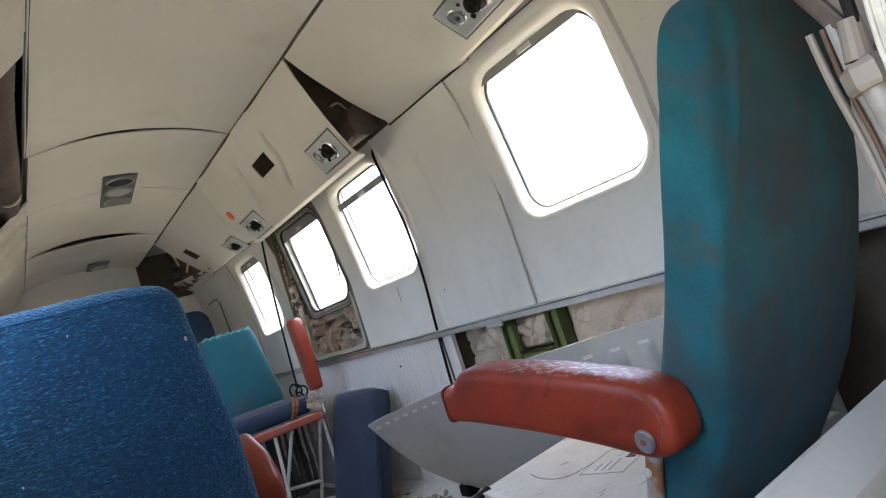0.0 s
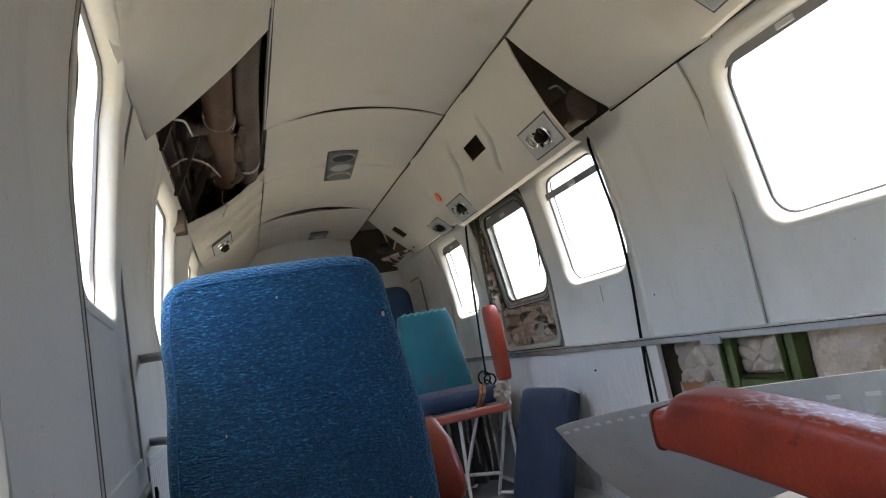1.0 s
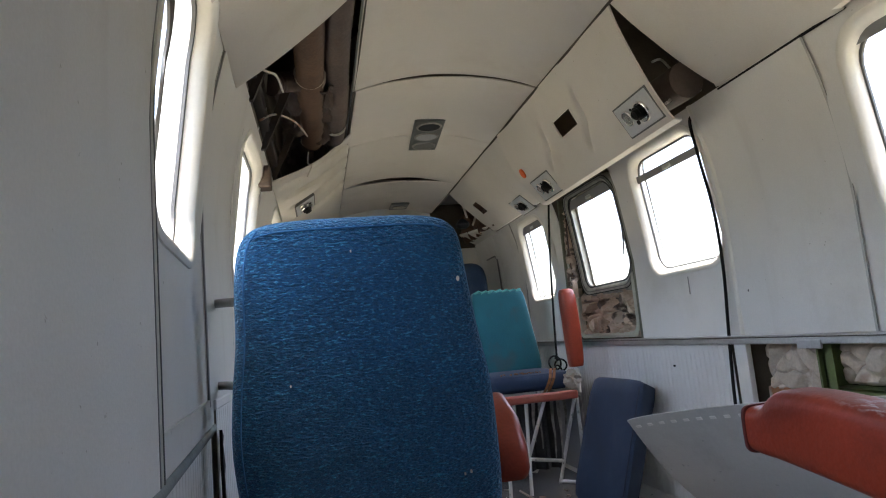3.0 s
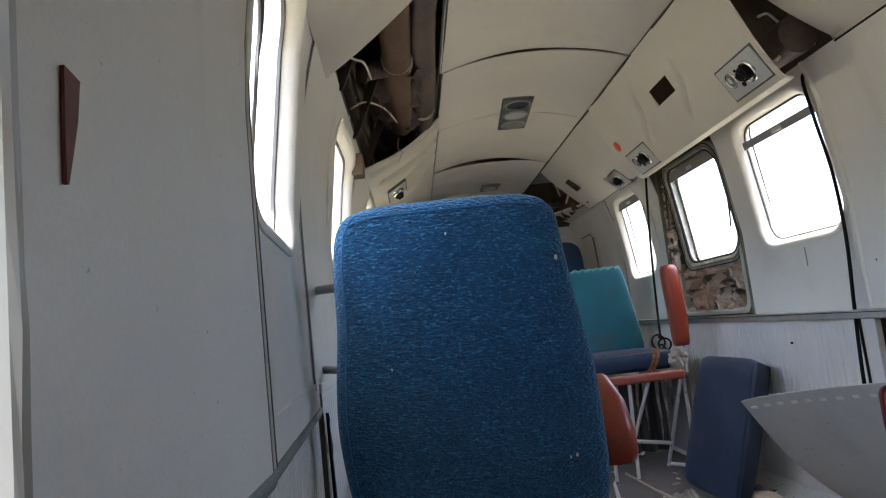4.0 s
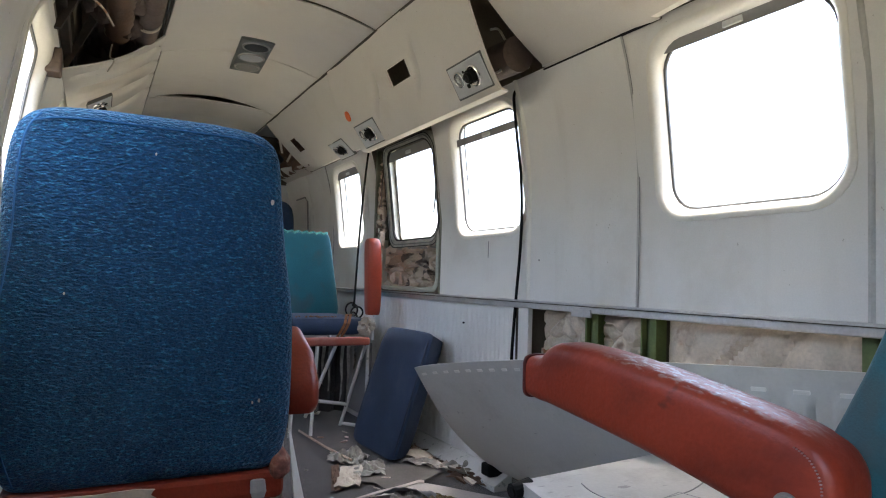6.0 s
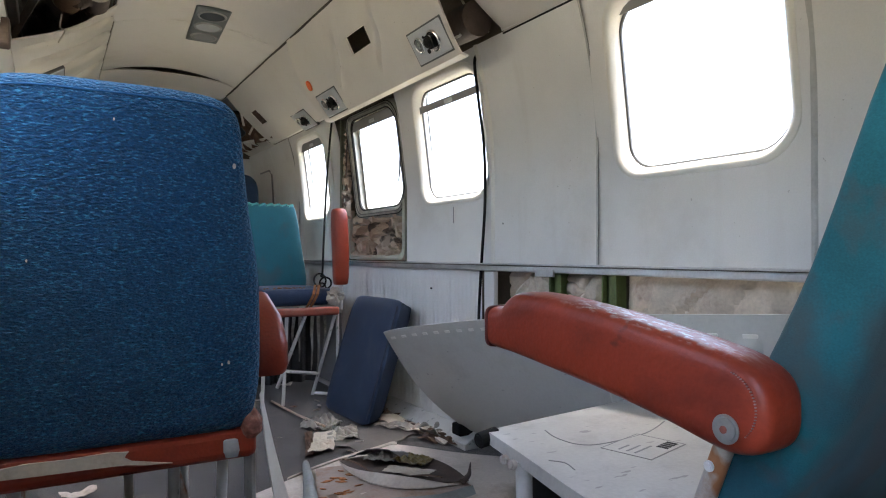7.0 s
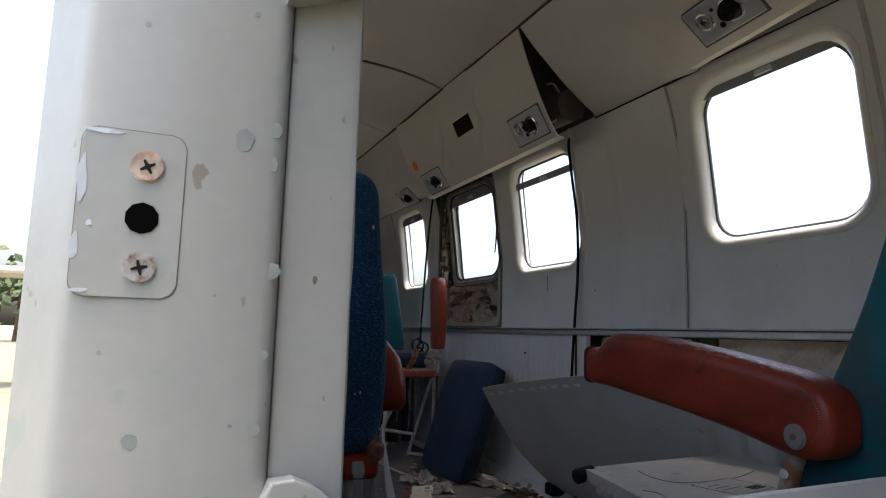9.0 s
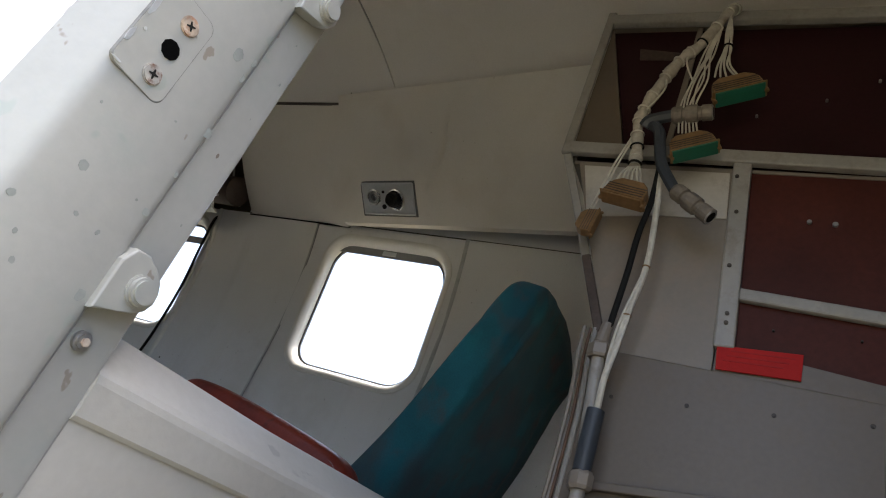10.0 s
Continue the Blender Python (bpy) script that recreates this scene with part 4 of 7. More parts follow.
def overhead(name, y0, y1, top0, bot0, top1, bot1, label, bow=0.012, side=1, skew0=0.0, skew1=0.0, holes=(), creases=(), lip=0.02, nu=70, nv=30, end_bow=0.0):
    """A hanging panel between the ceiling edge and the wall: top and bottom (x, z) at its two ends."""
    def f(u, v):
        t = Vector((top0[0] + (top1[0] - top0[0]) * u, 0, top0[1] + (top1[1] - top0[1]) * u))
        b = Vector((bot0[0] + (bot1[0] - bot0[0]) * u, 0, bot0[1] + (bot1[1] - bot0[1]) * u))
        p = t + (b - t) * v
        n = Vector((-(b - t).z, 0, (b - t).x)).normalized() * side
        p.y = y0 + (y1 - y0) * u + v * (skew0 * (1 - u) + skew1 * u)
        d = -bow * math.sin(math.pi * v) + 0.004 * noise.noise((p.y * 4, v * 3, y0)) - end_bow * math.sin(math.pi * v) * u ** 4
        for ya, va, yb, vb, depth in creases:
            s_ = min(1, max(0, ((v - va) / (vb - va))))
            yc = ya + (yb - ya) * s_ + 0.01 * math.sin(s_ * 9)
            if va <= v <= vb:
                w_ = (0.006 if p.y > yc else 0.034) if side > 0 else (0.010 if p.y > yc else 0.045)
                d += depth * math.exp(-abs(p.y - yc) / w_) * math.sin(math.pi * s_) ** 0.5
        if lip and v > 0.955:
            d += lip * ((v - 0.955) / 0.045) ** 2
        return p + n * d
    e = thing(name, label, "overhead panel", "overhead panels")
    bm = sheet(f, nu, nv, 0)
    gone = []
    idx = 0
    for i in range(nu):
        for j in range(nv):
            yy, vv = f((i + 0.5) / nu, (j + 0.5) / nv).y, (j + 0.5) / nv
            if any(h[0] < yy < h[1] and h[2] < vv < h[3] for h in holes):
                gone.append(idx)
            idx += 1
    bm.faces.ensure_lookup_table()
    bmesh.ops.delete(bm, geom=[bm.faces[g] for g in gone], context="FACES")
    bmesh.ops.recalc_face_normals(bm, faces=bm.faces)
    bmesh.ops.solidify(bm, geom=bm.faces[:], thickness=0.006)
    part("shell", bm, M["overhead"], e, smooth=True)
    OVER[e.name] = (f, y0, y1)
    return e


def on_panel(e, y, v):
    """The pose on a panel: x along the cabin, z out of the panel into the cabin."""
    f, y0, y1 = OVER[e.name]
    u = (y - y0) / (y1 - y0)
    p = f(u, v)
    a = (f(min(u + 0.02, 1), v) - f(max(u - 0.02, 0), v)).normalized()
    d = (f(u, min(v + 0.03, 0.95)) - f(u, v - 0.03)).normalized()
    n = a.cross(d)
    if n.dot(Vector((0, p.y, 0.9)) - p) < 0:
        n = -n
    return frame_of(p, a, n)


def service_unit(e, y, v, length=0.226, height=0.112, flip=1):
    m = on_panel(e, y, v)
    plate = part("service_unit", box((-length / 2, -height / 2, -0.004), (length / 2, height / 2, 0.010), 0.006, 3, m), M["plate"], e, "grey metal service plate")
    rim = part("plate_rim", box((-length / 2 - 0.0045, -height / 2 - 0.0045, -0.006), (length / 2 + 0.0045, height / 2 + 0.0045, 0.0075), 0.002, 2, m), M["seal"], e, "dark grey rim")
    def at(x, yy, z):
        return m @ Matrix.Translation((x * flip, yy, z))
    part("air_nozzle", join(disc(0.024, 0.030, at(-0.030, 0.0, 0.020), 20, 0.006), ring_mesh(0.014, 0.004, at(-0.030, 0, 0.036))), M["black"], plate, "black round air nozzle", smooth=True)
    part("nozzle_collar", join(ring_mesh(0.032, 0.006, at(-0.036, 0.002, 0.012)), disc(0.032, 0.010, at(-0.036, 0.002, 0.010))), M["chrome"], plate, "bright nozzle collar", smooth=True)
    part("reading_lamp", join(ring_mesh(0.024, 0.005, at(0.056, -0.006, 0.012)), disc(0.012, 0.016, at(0.056, -0.006, 0.010), 16, 0.003)), M["chrome"], plate, "small chrome reading lamp", smooth=True)
    part("lamp_well", disc(0.022, 0.010, at(0.056, -0.006, 0.0095)), M["shade"], plate)
    part("socket", disc(0.008, 0.006, at(0.016, 0.026, 0.011)), M["black"], plate)
    part("socket", disc(0.005, 0.004, at(0.015, -0.024, 0.011)), M["black"], plate)
    return plate


APEX = (0.380, 1.736)
ov0 = overhead("overhead_panel", 1.248, 1.755, APEX, (0.705, 1.45), APEX, (0.715, 1.46), "cream overhead panel resting flush on the side wall", lip=0, bow=0.015)
ov0b = overhead("overhead_panel", 0.215, 1.242, (0.24, 1.765), (0.565, 1.44), (0.345, 1.744), (0.672, 1.434), "cream overhead panel with service unit, hanging open at its lower lip", creases=((0.766, 0.12, 0.865, 0.74, 0.016),), bow=0.015, nu=220)
service_unit(ov0b, 1.030, 0.78)
m = on_panel(ov0b, 1.183, 0.10)
part("split", prism([(-0.004, 0.046), (0.004, 0.046), (0.0025, -0.004), (0.0, -0.050), (-0.0015, -0.004)], -0.001, 0.0035, "xy"), M["void"], ov0b, "short split at the upper edge").data.transform(m)
ov1 = overhead("overhead_panel", 1.768, 3.06, APEX, (0.555, 1.352), APEX, (0.585, 1.362), "cream overhead panel hanging loose with square cutout and service units",
               holes=((2.285, 2.455, 0.375, 0.545),), creases=((2.19, 0.2, 2.30, 0.82, 0.021), (2.56, 0.22, 2.70, 0.76, 0.020)), bow=0.015, end_bow=0.02, nu=240)
service_unit(ov1, 1.905, 0.785)
service_unit(ov1, 2.865, 0.82)
m = on_panel(ov1, 2.975, 0.55)
part("sticker", disc(0.022, 0.006, m @ Matrix.Translation((0, 0, 0.011)) @ Matrix.Diagonal((0.95, 1.15, 1, 1)), 14), M["orange"], ov1, "small round orange sticker")
ov2 = overhead("overhead_panel", 3.07, 4.325, APEX, (0.665, 1.435), APEX, (0.69, 1.45), "cream overhead panel further forward with service unit", holes=((4.05, 4.17, 0.40, 0.64),), bow=0.012, skew1=0.02, nu=140)
service_unit(ov2, 3.55, 0.88)
ov3 = overhead("overhead_panel", 4.345, 5.0, (0.640, 1.482), (0.705, 1.452), (0.584, 1.540), (0.722, 1.455), "cream overhead panel end drooping below a dark gap", bow=0.008, lip=0)
f_, ya, yb = OVER[ov3.name]
part("upper_edge", tube([f_(k / 20, 0.02) + Vector((0, 0, 0.004)) for k in range(21)], 0.010, 8), M["bezel"], ov3, "thick pale upper edge", smooth=True)
APEXL = (-0.365, 1.736)
ol0 = overhead("overhead_panel", AFT_END, 1.66, (-0.385, 1.736), (-0.71, 1.43), (-0.385, 1.736), (-0.725, 1.40), "cream overhead panel with service unit above the door side", side=-1, skew1=-0.10, lip=0, creases=((1.056, 0.494, 1.043, 0.896, 0.014),), nu=200)
service_unit(ol0, 0.845, 0.80)
ol1 = overhead("overhead_panel", 2.96, 5.0, APEXL, (-0.715, 1.43), APEXL, (-0.715, 1.44), "cream overhead panel with buckled edge beyond the open duct bay", side=-1, skew0=-0.36, lip=0,
               creases=((3.12, 0.0, 2.78, 0.95, 0.040), (3.34, 0.0, 3.00, 0.90, 0.046), (3.56, 0.0, 3.26, 0.90, 0.042), (3.85, 0.0, 3.6, 0.95, 0.036)), bow=0.03, nu=140)
service_unit(ol1, 3.6, 0.70, flip=-1)
for e_ in (ov0, ov3, ol0):
    f_, ya, yb = OVER[e_.name]
    part("edge_strip", tube([f_(k / 24, 0.985) for k in range(25)], 0.0035, 6), M["overhead"], e_, "rolled lower edge", smooth=True)
# small bracket on the wall top under the open bay
part("bracket", box((-0.745, 2.36, 1.35), (-0.70, 2.44, 1.43), 0.006), M["duct2"], wall_left)

# door frame: flat faced post with a sharp outer bevel and a recessed inner strip
JAMB_AT = Vector((-0.70, 0.13, -0.45))
jamb = thing("door_frame", "chipped white painted door frame with latch plate", "door frame", "", JAMB_AT)


def jamb_shift(z):
    return 0.15 * max(0.0, z - 0.95) ** 2


def post(profile, z0, z1, n=60, ragged=()):
    """An upright drawn from a plan outline; the ragged corners wander a little."""
    bm = bmesh.new()
    rings = []
    for k in range(n + 1):
        z = z0 + (z1 - z0) * k / n
        rings.append([bm.verts.new((x + jamb_shift(z) + (0.0012 * noise.noise((z * 60, i, 3)) if i in ragged else 0.0), y, z)) for i, (x, y) in enumerate(profile)])
    c = len(profile)
    for r0, r1 in zip(rings, rings[1:]):
        for i in range(c):
            bm.faces.new((r0[i], r0[(i + 1) % c], r1[(i + 1) % c], r1[i]))
    bm.faces.new(rings[0][::-1])
    bm.faces.new(rings[-1])
    return shift(bm, JAMB_AT)


OUTER = [(-0.6735, 0.1430), (-0.6722, 0.1392), (-0.6728, 0.1352), (-0.6755, 0.1325), (-0.6800, 0.1314), (-0.6900, 0.1306), (-0.7000, 0.1301), (-0.7150, 0.1297), (-0.7350, 0.1301), (-0.7480, 0.1311), (-0.7535, 0.1321), (-0.7565, 0.1336), (-0.7585, 0.1360), (-0.7610, 0.1396), (-0.7660, 0.1470), (-0.7710, 0.1540), (-0.7745, 0.1590), (-0.7755, 0.1607), (-0.7745, 0.1625), (-0.7650, 0.1650), (-0.7000, 0.1900), (-0.6735, 0.1700)]
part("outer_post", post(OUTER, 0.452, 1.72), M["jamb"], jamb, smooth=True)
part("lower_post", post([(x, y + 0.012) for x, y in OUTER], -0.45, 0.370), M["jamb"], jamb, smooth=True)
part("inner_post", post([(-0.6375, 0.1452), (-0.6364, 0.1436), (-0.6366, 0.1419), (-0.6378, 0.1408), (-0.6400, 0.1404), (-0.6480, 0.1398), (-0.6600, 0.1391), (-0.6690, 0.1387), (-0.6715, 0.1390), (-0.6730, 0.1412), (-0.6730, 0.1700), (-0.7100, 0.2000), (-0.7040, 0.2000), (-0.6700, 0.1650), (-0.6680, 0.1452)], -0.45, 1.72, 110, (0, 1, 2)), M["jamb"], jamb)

# low partition with a folded top
def strips(profile, x0, x1, n=24):
    """A folded profile drawn out along the partition."""
    bm = bmesh.new()
    rings = [[bm.verts.new((x0 + (x1 - x0) * k / n, y + 0.0008 * noise.noise((k * 0.7, z * 30, 2)), z)) for y, z in profile] for k in range(n + 1)]
    for r0, r1 in zip(rings, rings[1:]):
        for i in range(len(profile)):
            bm.faces.new((r0[i], r0[(i + 1) % len(profile)], r1[(i + 1) % len(profile)], r1[i]))
    bm.faces.new(rings[0][::-1])
    bm.faces.new(rings[-1])
    return bm


def rise(bm):
    """The partition climbs slightly away from the door."""
    for v in bm.verts:
        v.co.z += 0.022 * max(0.0, v.co.x + 0.42) * v.co.z / 0.5
    return bm


low = thing("low_partition", "white painted low partition with scuffed sloping top", "partition")
part("face", rise(prism([(-0.66, 0.0), (0.785, 0.0), (0.785, 0.49), (-0.638, 0.49), (-0.641, 0.47), (-0.66, 0.30)], 0.142, 0.152, "xz", 0.002)), M["lowpaint"], low)
part("top_fold", rise(strips([(0.1405, 0.476), (0.1385, 0.479), (0.1385, 0.500), (0.1395, 0.505), (0.1430, 0.5095), (0.1550, 0.5190), (0.1700, 0.5305), (0.1755, 0.5345), (0.1800, 0.5355), (0.1835, 0.5335), (0.1850, 0.5290), (0.1855, 0.4000), (0.1800, 0.4000), (0.1795, 0.5250), (0.1500, 0.5050), (0.1425, 0.4760)], -0.637, 0.785, 60)), M["lowpaint"], low)
part("corner_lip", shift(prism([(0.0, 0.0), (0.010, 0.004), (0.016, 0.012), (0.013, 0.016), (0.002, 0.010)], -0.0015, 0.0015, "xz", 0.0004, 1), (0.640, -0.176, -0.520)), M["lowpaint"], low, "bent up corner of the sheet")
ground = tagged(obj("ground", sheet(lambda u, v: Vector((-400 + 800 * u, -400 + 800 * v, -1.30 + 0.04 * noise.noise((u * 90, v * 90, 0)))), 60, 60), M["grass"]), "dry pale grass ground around the aircraft", "ground", kind="structure")


# ---- fittings on the door frame ----
def on_jamb(x, z, y=0.1300):
    """Pose on the frame's face, z out of the face."""
    return frame_of(Vector((x + jamb_shift(z), y, z)) - JAMB_AT, (1, 0, 0), (0, -1, 0))


m = on_jamb(-0.7350, 0.6860)


def slab(x0, x1, z0, z1, lo, hi, r=0.006):
    bm = prism(rounded(x0, x1, z0, z1, r, 6), lo, hi, "xy", 0.0005, 2)
    bm.transform(m)
    return bm


part("plate_gap", slab(-0.0207, 0.0199, -0.0339, 0.0365, -0.004, 0.00045), M["jointgrey"], jamb)
plate = part("latch_plate", slab(-0.0203, 0.0194, -0.0334, 0.0360, -0.004, 0.0008), M["jamb"], jamb, "latch plate painted over with the frame")
for dz, mat, r in ((0.0212, "brass", 0.5), (-0.0212, "paintedscrew", 0.25)):
    c = m @ Matrix.Translation((0.0048, dz, 0.0))
    s_ = part("screw", disc(0.0068, 0.0022, c @ Matrix.Translation((0, 0, 0.0010)), 24, 0.0008), M[mat], plate, "rusty cross-head screw" if dz > 0 else "half painted cross-head screw")
    q = c @ Matrix.Translation((0, 0, 0.0021)) @ Matrix.Rotation(r, 4, "Z")
    part("slot", prism([(-0.0032, -0.0004), (-0.0008, -0.0008), (0.0008, -0.0008), (0.0032, -0.0004), (0.0032, 0.0004), (0.0008, 0.0008), (-0.0008, 0.0008), (-0.0032, 0.0004)], -0.0004, 0.0003, "xy"), M["black"], s_).data.transform(q)
    part("slot", prism([(-0.0004, -0.0032), (0.0004, -0.0032), (0.0008, -0.0008), (0.0008, 0.0008), (0.0004, 0.0032), (-0.0004, 0.0032), (-0.0008, 0.0008), (-0.0008, -0.0008)], -0.0004, 0.00035, "xy"), M["black"], s_).data.transform(q)
part("latch_hole", disc(0.0066, 0.004, m @ Matrix.Translation((0.0042, -0.0005, -0.0006)), 10), M["void"], plate)
for k, (x, z, sx, sz) in enumerate(((-0.754, 0.700, 0.0022, 0.012), (-0.7545, 0.672, 0.0018, 0.007), (-0.748, 0.7205, 0.009, 0.0012), (-0.750, 0.682, 0.0016, 0.0014), (-0.7515, 0.6548, 0.004, 0.0012))):
    r = random.Random(40 + k)
    bm = prism([(sx * math.cos(a) * r.uniform(0.6, 1.1), sz * math.sin(a) * r.uniform(0.6, 1.1)) for a in [i * math.tau / 9 for i in range(9)]], 0.0, 0.0004, "xy")
    bm.transform(on_jamb(x, z, 0.1305) @ Matrix.Translation((0, 0, 0.0012)))
    part("bright_scrape", bm, M["plate"], plate, "bright scraped metal")
CHIPS = ((-0.692, 0.725, 0.0044), (-0.6785, 0.732, 0.0034), (-0.679, 0.716, 0.0026), (-0.677, 0.667, 0.0048), (-0.678, 0.630, 0.0026), (-0.680, 0.598, 0.0030), (-0.728, 0.595, 0.0032), (-0.749, 0.547, 0.0032), (-0.748, 0.560, 0.0026), (-0.715, 0.571, 0.0018), (-0.684, 0.536, 0.0034), (-0.698, 0.570, 0.0014), (-0.735, 0.545, 0.0014), (-0.727, 0.532, 0.0018), (-0.690, 0.600, 0.0010), (-0.742, 0.630, 0.0010), (-0.700, 0.655, 0.0010), (-0.735, 0.770, 0.0012), (-0.690, 0.785, 0.0012), (-0.688, 0.840, 0.0024))
for k, (x, z, w) in enumerate(CHIPS):
    r = random.Random(300 + k)
    e, tilt = r.uniform(0.75, 1.5), r.uniform(-0.5, 0.5)
    bm = prism([(w * math.cos(a) * r.uniform(0.82, 1.08), w * e * math.sin(a) * r.uniform(0.82, 1.08)) for a in [i * math.tau / 19 for i in range(19)]], -0.0003, 0.00008, "xy")
    y = next(y0 + (y1 - y0) * (x - x0) / (x1 - x0) for (x0, y0), (x1, y1) in zip(OUTER[3:11], OUTER[4:12]) if x1 <= x <= x0)
    bm.transform(on_jamb(x, z, y - 0.0001) @ Matrix.Rotation(tilt, 4, "Z"))
    part("paint_chip", bm, M["primer"], jamb)
for k, (x, z, w) in enumerate(((-0.650, 0.705, 0.0016), (-0.655, 0.665, 0.0022), (-0.648, 0.610, 0.0014), (-0.645, 0.745, 0.0016), (-0.662, 0.640, 0.0014), (-0.652, 0.780, 0.0013))):
    r = random.Random(500 + k)
    w *= 0.6
    bm = prism([(w * math.cos(a) * r.uniform(0.7, 1.1), w * 1.7 * math.sin(a) * r.uniform(0.7, 1.1)) for a in [i * math.tau / 11 for i in range(11)]], -0.0003, 0.0001, "xy")
    bm.transform(on_jamb(x, z, 0.1398 - 0.0004 * (k % 2)))
    part("paint_chip", bm, M["dullplug"] if k == 1 else M["primer"], jamb)
for zz in (0.556, 0.817, 1.11):
    x0 = -0.655 + jamb_shift(zz)
    lug = part("hinge_lug", shift(prism([(x0 + dx, zz + dz) for dx, dz in ((-0.022, -0.0235), (-0.006, -0.0170), (0.004, -0.0135), (0.0105, -0.0085), (0.0135, -0.002), (0.0130, 0.005), (0.0095, 0.0120), (0.002, 0.0175), (-0.007, 0.0215), (-0.0170, 0.0205), (-0.0225, 0.010))], 0.1265, 0.1380, "xz", 0.0016, 3), JAMB_AT), M["jamb"], jamb)
    part("pin", shift(disc(0.0092, 0.008, Matrix.Translation((x0, 0.1245, zz)) @ Matrix.Rotation(radians(90), 4, "X"), 28, 0.0016), JAMB_AT), M["jamb"], lug, "painted round bolt head")
    part("washer", shift(disc(0.0108, 0.002, Matrix.Translation((x0, 0.1262, zz)) @ Matrix.Rotation(radians(90), 4, "X"), 24, 0.0006), JAMB_AT), M["jamb"], lug)
bolt = part("bolt", shift(disc(0.0062, 0.006, Matrix.Translation((-0.662, 0.1375, 0.516)) @ Matrix.Rotation(radians(90), 4, "X"), 16, 0.0018), JAMB_AT), M["boltsteel"], jamb, "worn steel bolt")
part("socket", shift(disc(0.0028, 0.002, Matrix.Translation((-0.6615, 0.1343, 0.516)) @ Matrix.Rotation(radians(90), 4, "X"), 6), JAMB_AT), M["rust"], bolt)
part("catch", shift(box((-0.757, 0.138, 0.372), (-0.674, 0.168, 0.450), 0.004), JAMB_AT), M["plate"], jamb, "dull grey metal catch")

# ---- blue seat ----
blue = thing("passenger_seat", "blue boucle fabric seat on white tube legs, red vinyl frame", "seat", "passenger seats", (-0.48, 1.4, 0))


def bp(z):
    return 1.245 + 0.18 * (0.871 - z)


lv = [(-0.47, bp(0.375), 0.370, 0.205, 0.040), (-0.472, bp(0.39), 0.385, 0.226, 0.052), (-0.476, bp(0.46), 0.46, 0.243, 0.058), (-0.484, bp(0.58), 0.58, 0.247, 0.060), (-0.486, bp(0.68), 0.68, 0.240, 0.060),
      (-0.490, bp(0.78), 0.78, 0.224, 0.058), (-0.496, bp(0.88), 0.88, 0.214, 0.056), (-0.496, bp(0.95), 0.945, 0.204, 0.054), (-0.496, bp(0.98), 0.975, 0.186, 0.048), (-0.496, bp(0.99), 0.990, 0.155, 0.036), (-0.496, bp(1.0), 0.997, 0.10, 0.02)]
O = Vector(blue.location)


back = part("backrest", shift(loft(spread(lv, 4), 5.5, 56), O), M["blue"], blue, "blue looped boucle backrest", smooth=True)
edge = [(l[0] - l[3] + 0.020, l[1] - l[4] - 0.000, l[2]) for l in spread(lv[1:9], 4)]
part("piping", shift(tube(edge, 0.0016, 6), O), M["bluepiping"], back, "stitched blue seam")
top_edge = [(-0.496 + 0.175 * math.sin(a), bp(0.975) - 0.050, 0.974 - 0.012 * abs(math.sin(a)) ** 6) for a in [math.pi * (k / 20 - 0.5) for k in range(21)]]
part("piping", shift(tube(top_edge, 0.0016, 6), O), M["bluepiping"], back, "stitched blue seam")
for x, z, r in ((-0.306, 0.868, 0.003), (-0.312, 0.505, 0.0018), (-0.300, 0.508, 0.0022), (-0.50, 0.93, 0.0015), (-0.62, 0.70, 0.0015)):
    part("paint_fleck", shift(disc(r, 0.002, Matrix.Translation((x, bp(z) - 0.060, z)) @ Matrix.Rotation(radians(90), 4, "X") @ Matrix.Diagonal((1, 1.7, 1, 1)), 8), O), M["scrapwhite"], back)
fr = part("base_bar", shift(box((-0.70, 1.285, 0.312), (-0.235, 1.375, 0.372), 0.016, 3), O), M["red"], blue, "cracked red vinyl base bar")
part("torn_vinyl", shift(prism([(-0.668, 0.340), (-0.60, 0.338), (-0.53, 0.337), (-0.470, 0.336), (-0.435, 0.329), (-0.392, 0.326), (-0.430, 0.334), (-0.462, 0.341), (-0.474, 0.349), (-0.466, 0.358), (-0.50, 0.361), (-0.56, 0.359), (-0.62, 0.361), (-0.664, 0.358)], 1.2815, 1.2865, "xz", 0.001, 1), O), M["paper"], fr, "pale torn vinyl patch")
part("worn_patch", shift(loft([(-0.285, 1.322, 0.318, 0.014, 0.036), (-0.286, 1.322, 0.33, 0.020, 0.0385), (-0.288, 1.322, 0.352, 0.018, 0.0385), (-0.29, 1.322, 0.362, 0.010, 0.034)], 6), O), M["plate"], fr, "grey rubbed patch")
part("end_cap", shift(loft([(-0.250, 1.315, 0.350, 0.014, 0.03), (-0.246, 1.312, 0.362, 0.022, 0.036), (-0.245, 1.312, 0.385, 0.022, 0.034), (-0.250, 1.315, 0.402, 0.017, 0.024), (-0.25, 1.315, 0.410, 0.006, 0.008)], 3), O), M["frayed"], blue, "frayed vinyl corner with rusty foam", smooth=True)
for a, b in (((-0.64, 1.345, 0.30), (-0.655, 1.34, 0.0)), ((-0.29, 1.345, 0.30), (-0.30, 1.34, 0.0)), ((-0.64, 1.75, 0.30), (-0.655, 1.76, 0.0)), ((-0.29, 1.75, 0.30), (-0.30, 1.76, 0.0)), ((-0.38, 1.35, 0.30), (-0.385, 1.35, 0.0))):
    part("leg", shift(tube([a, b], 0.011, 12), O), M["whitepaint"], blue, smooth=True)
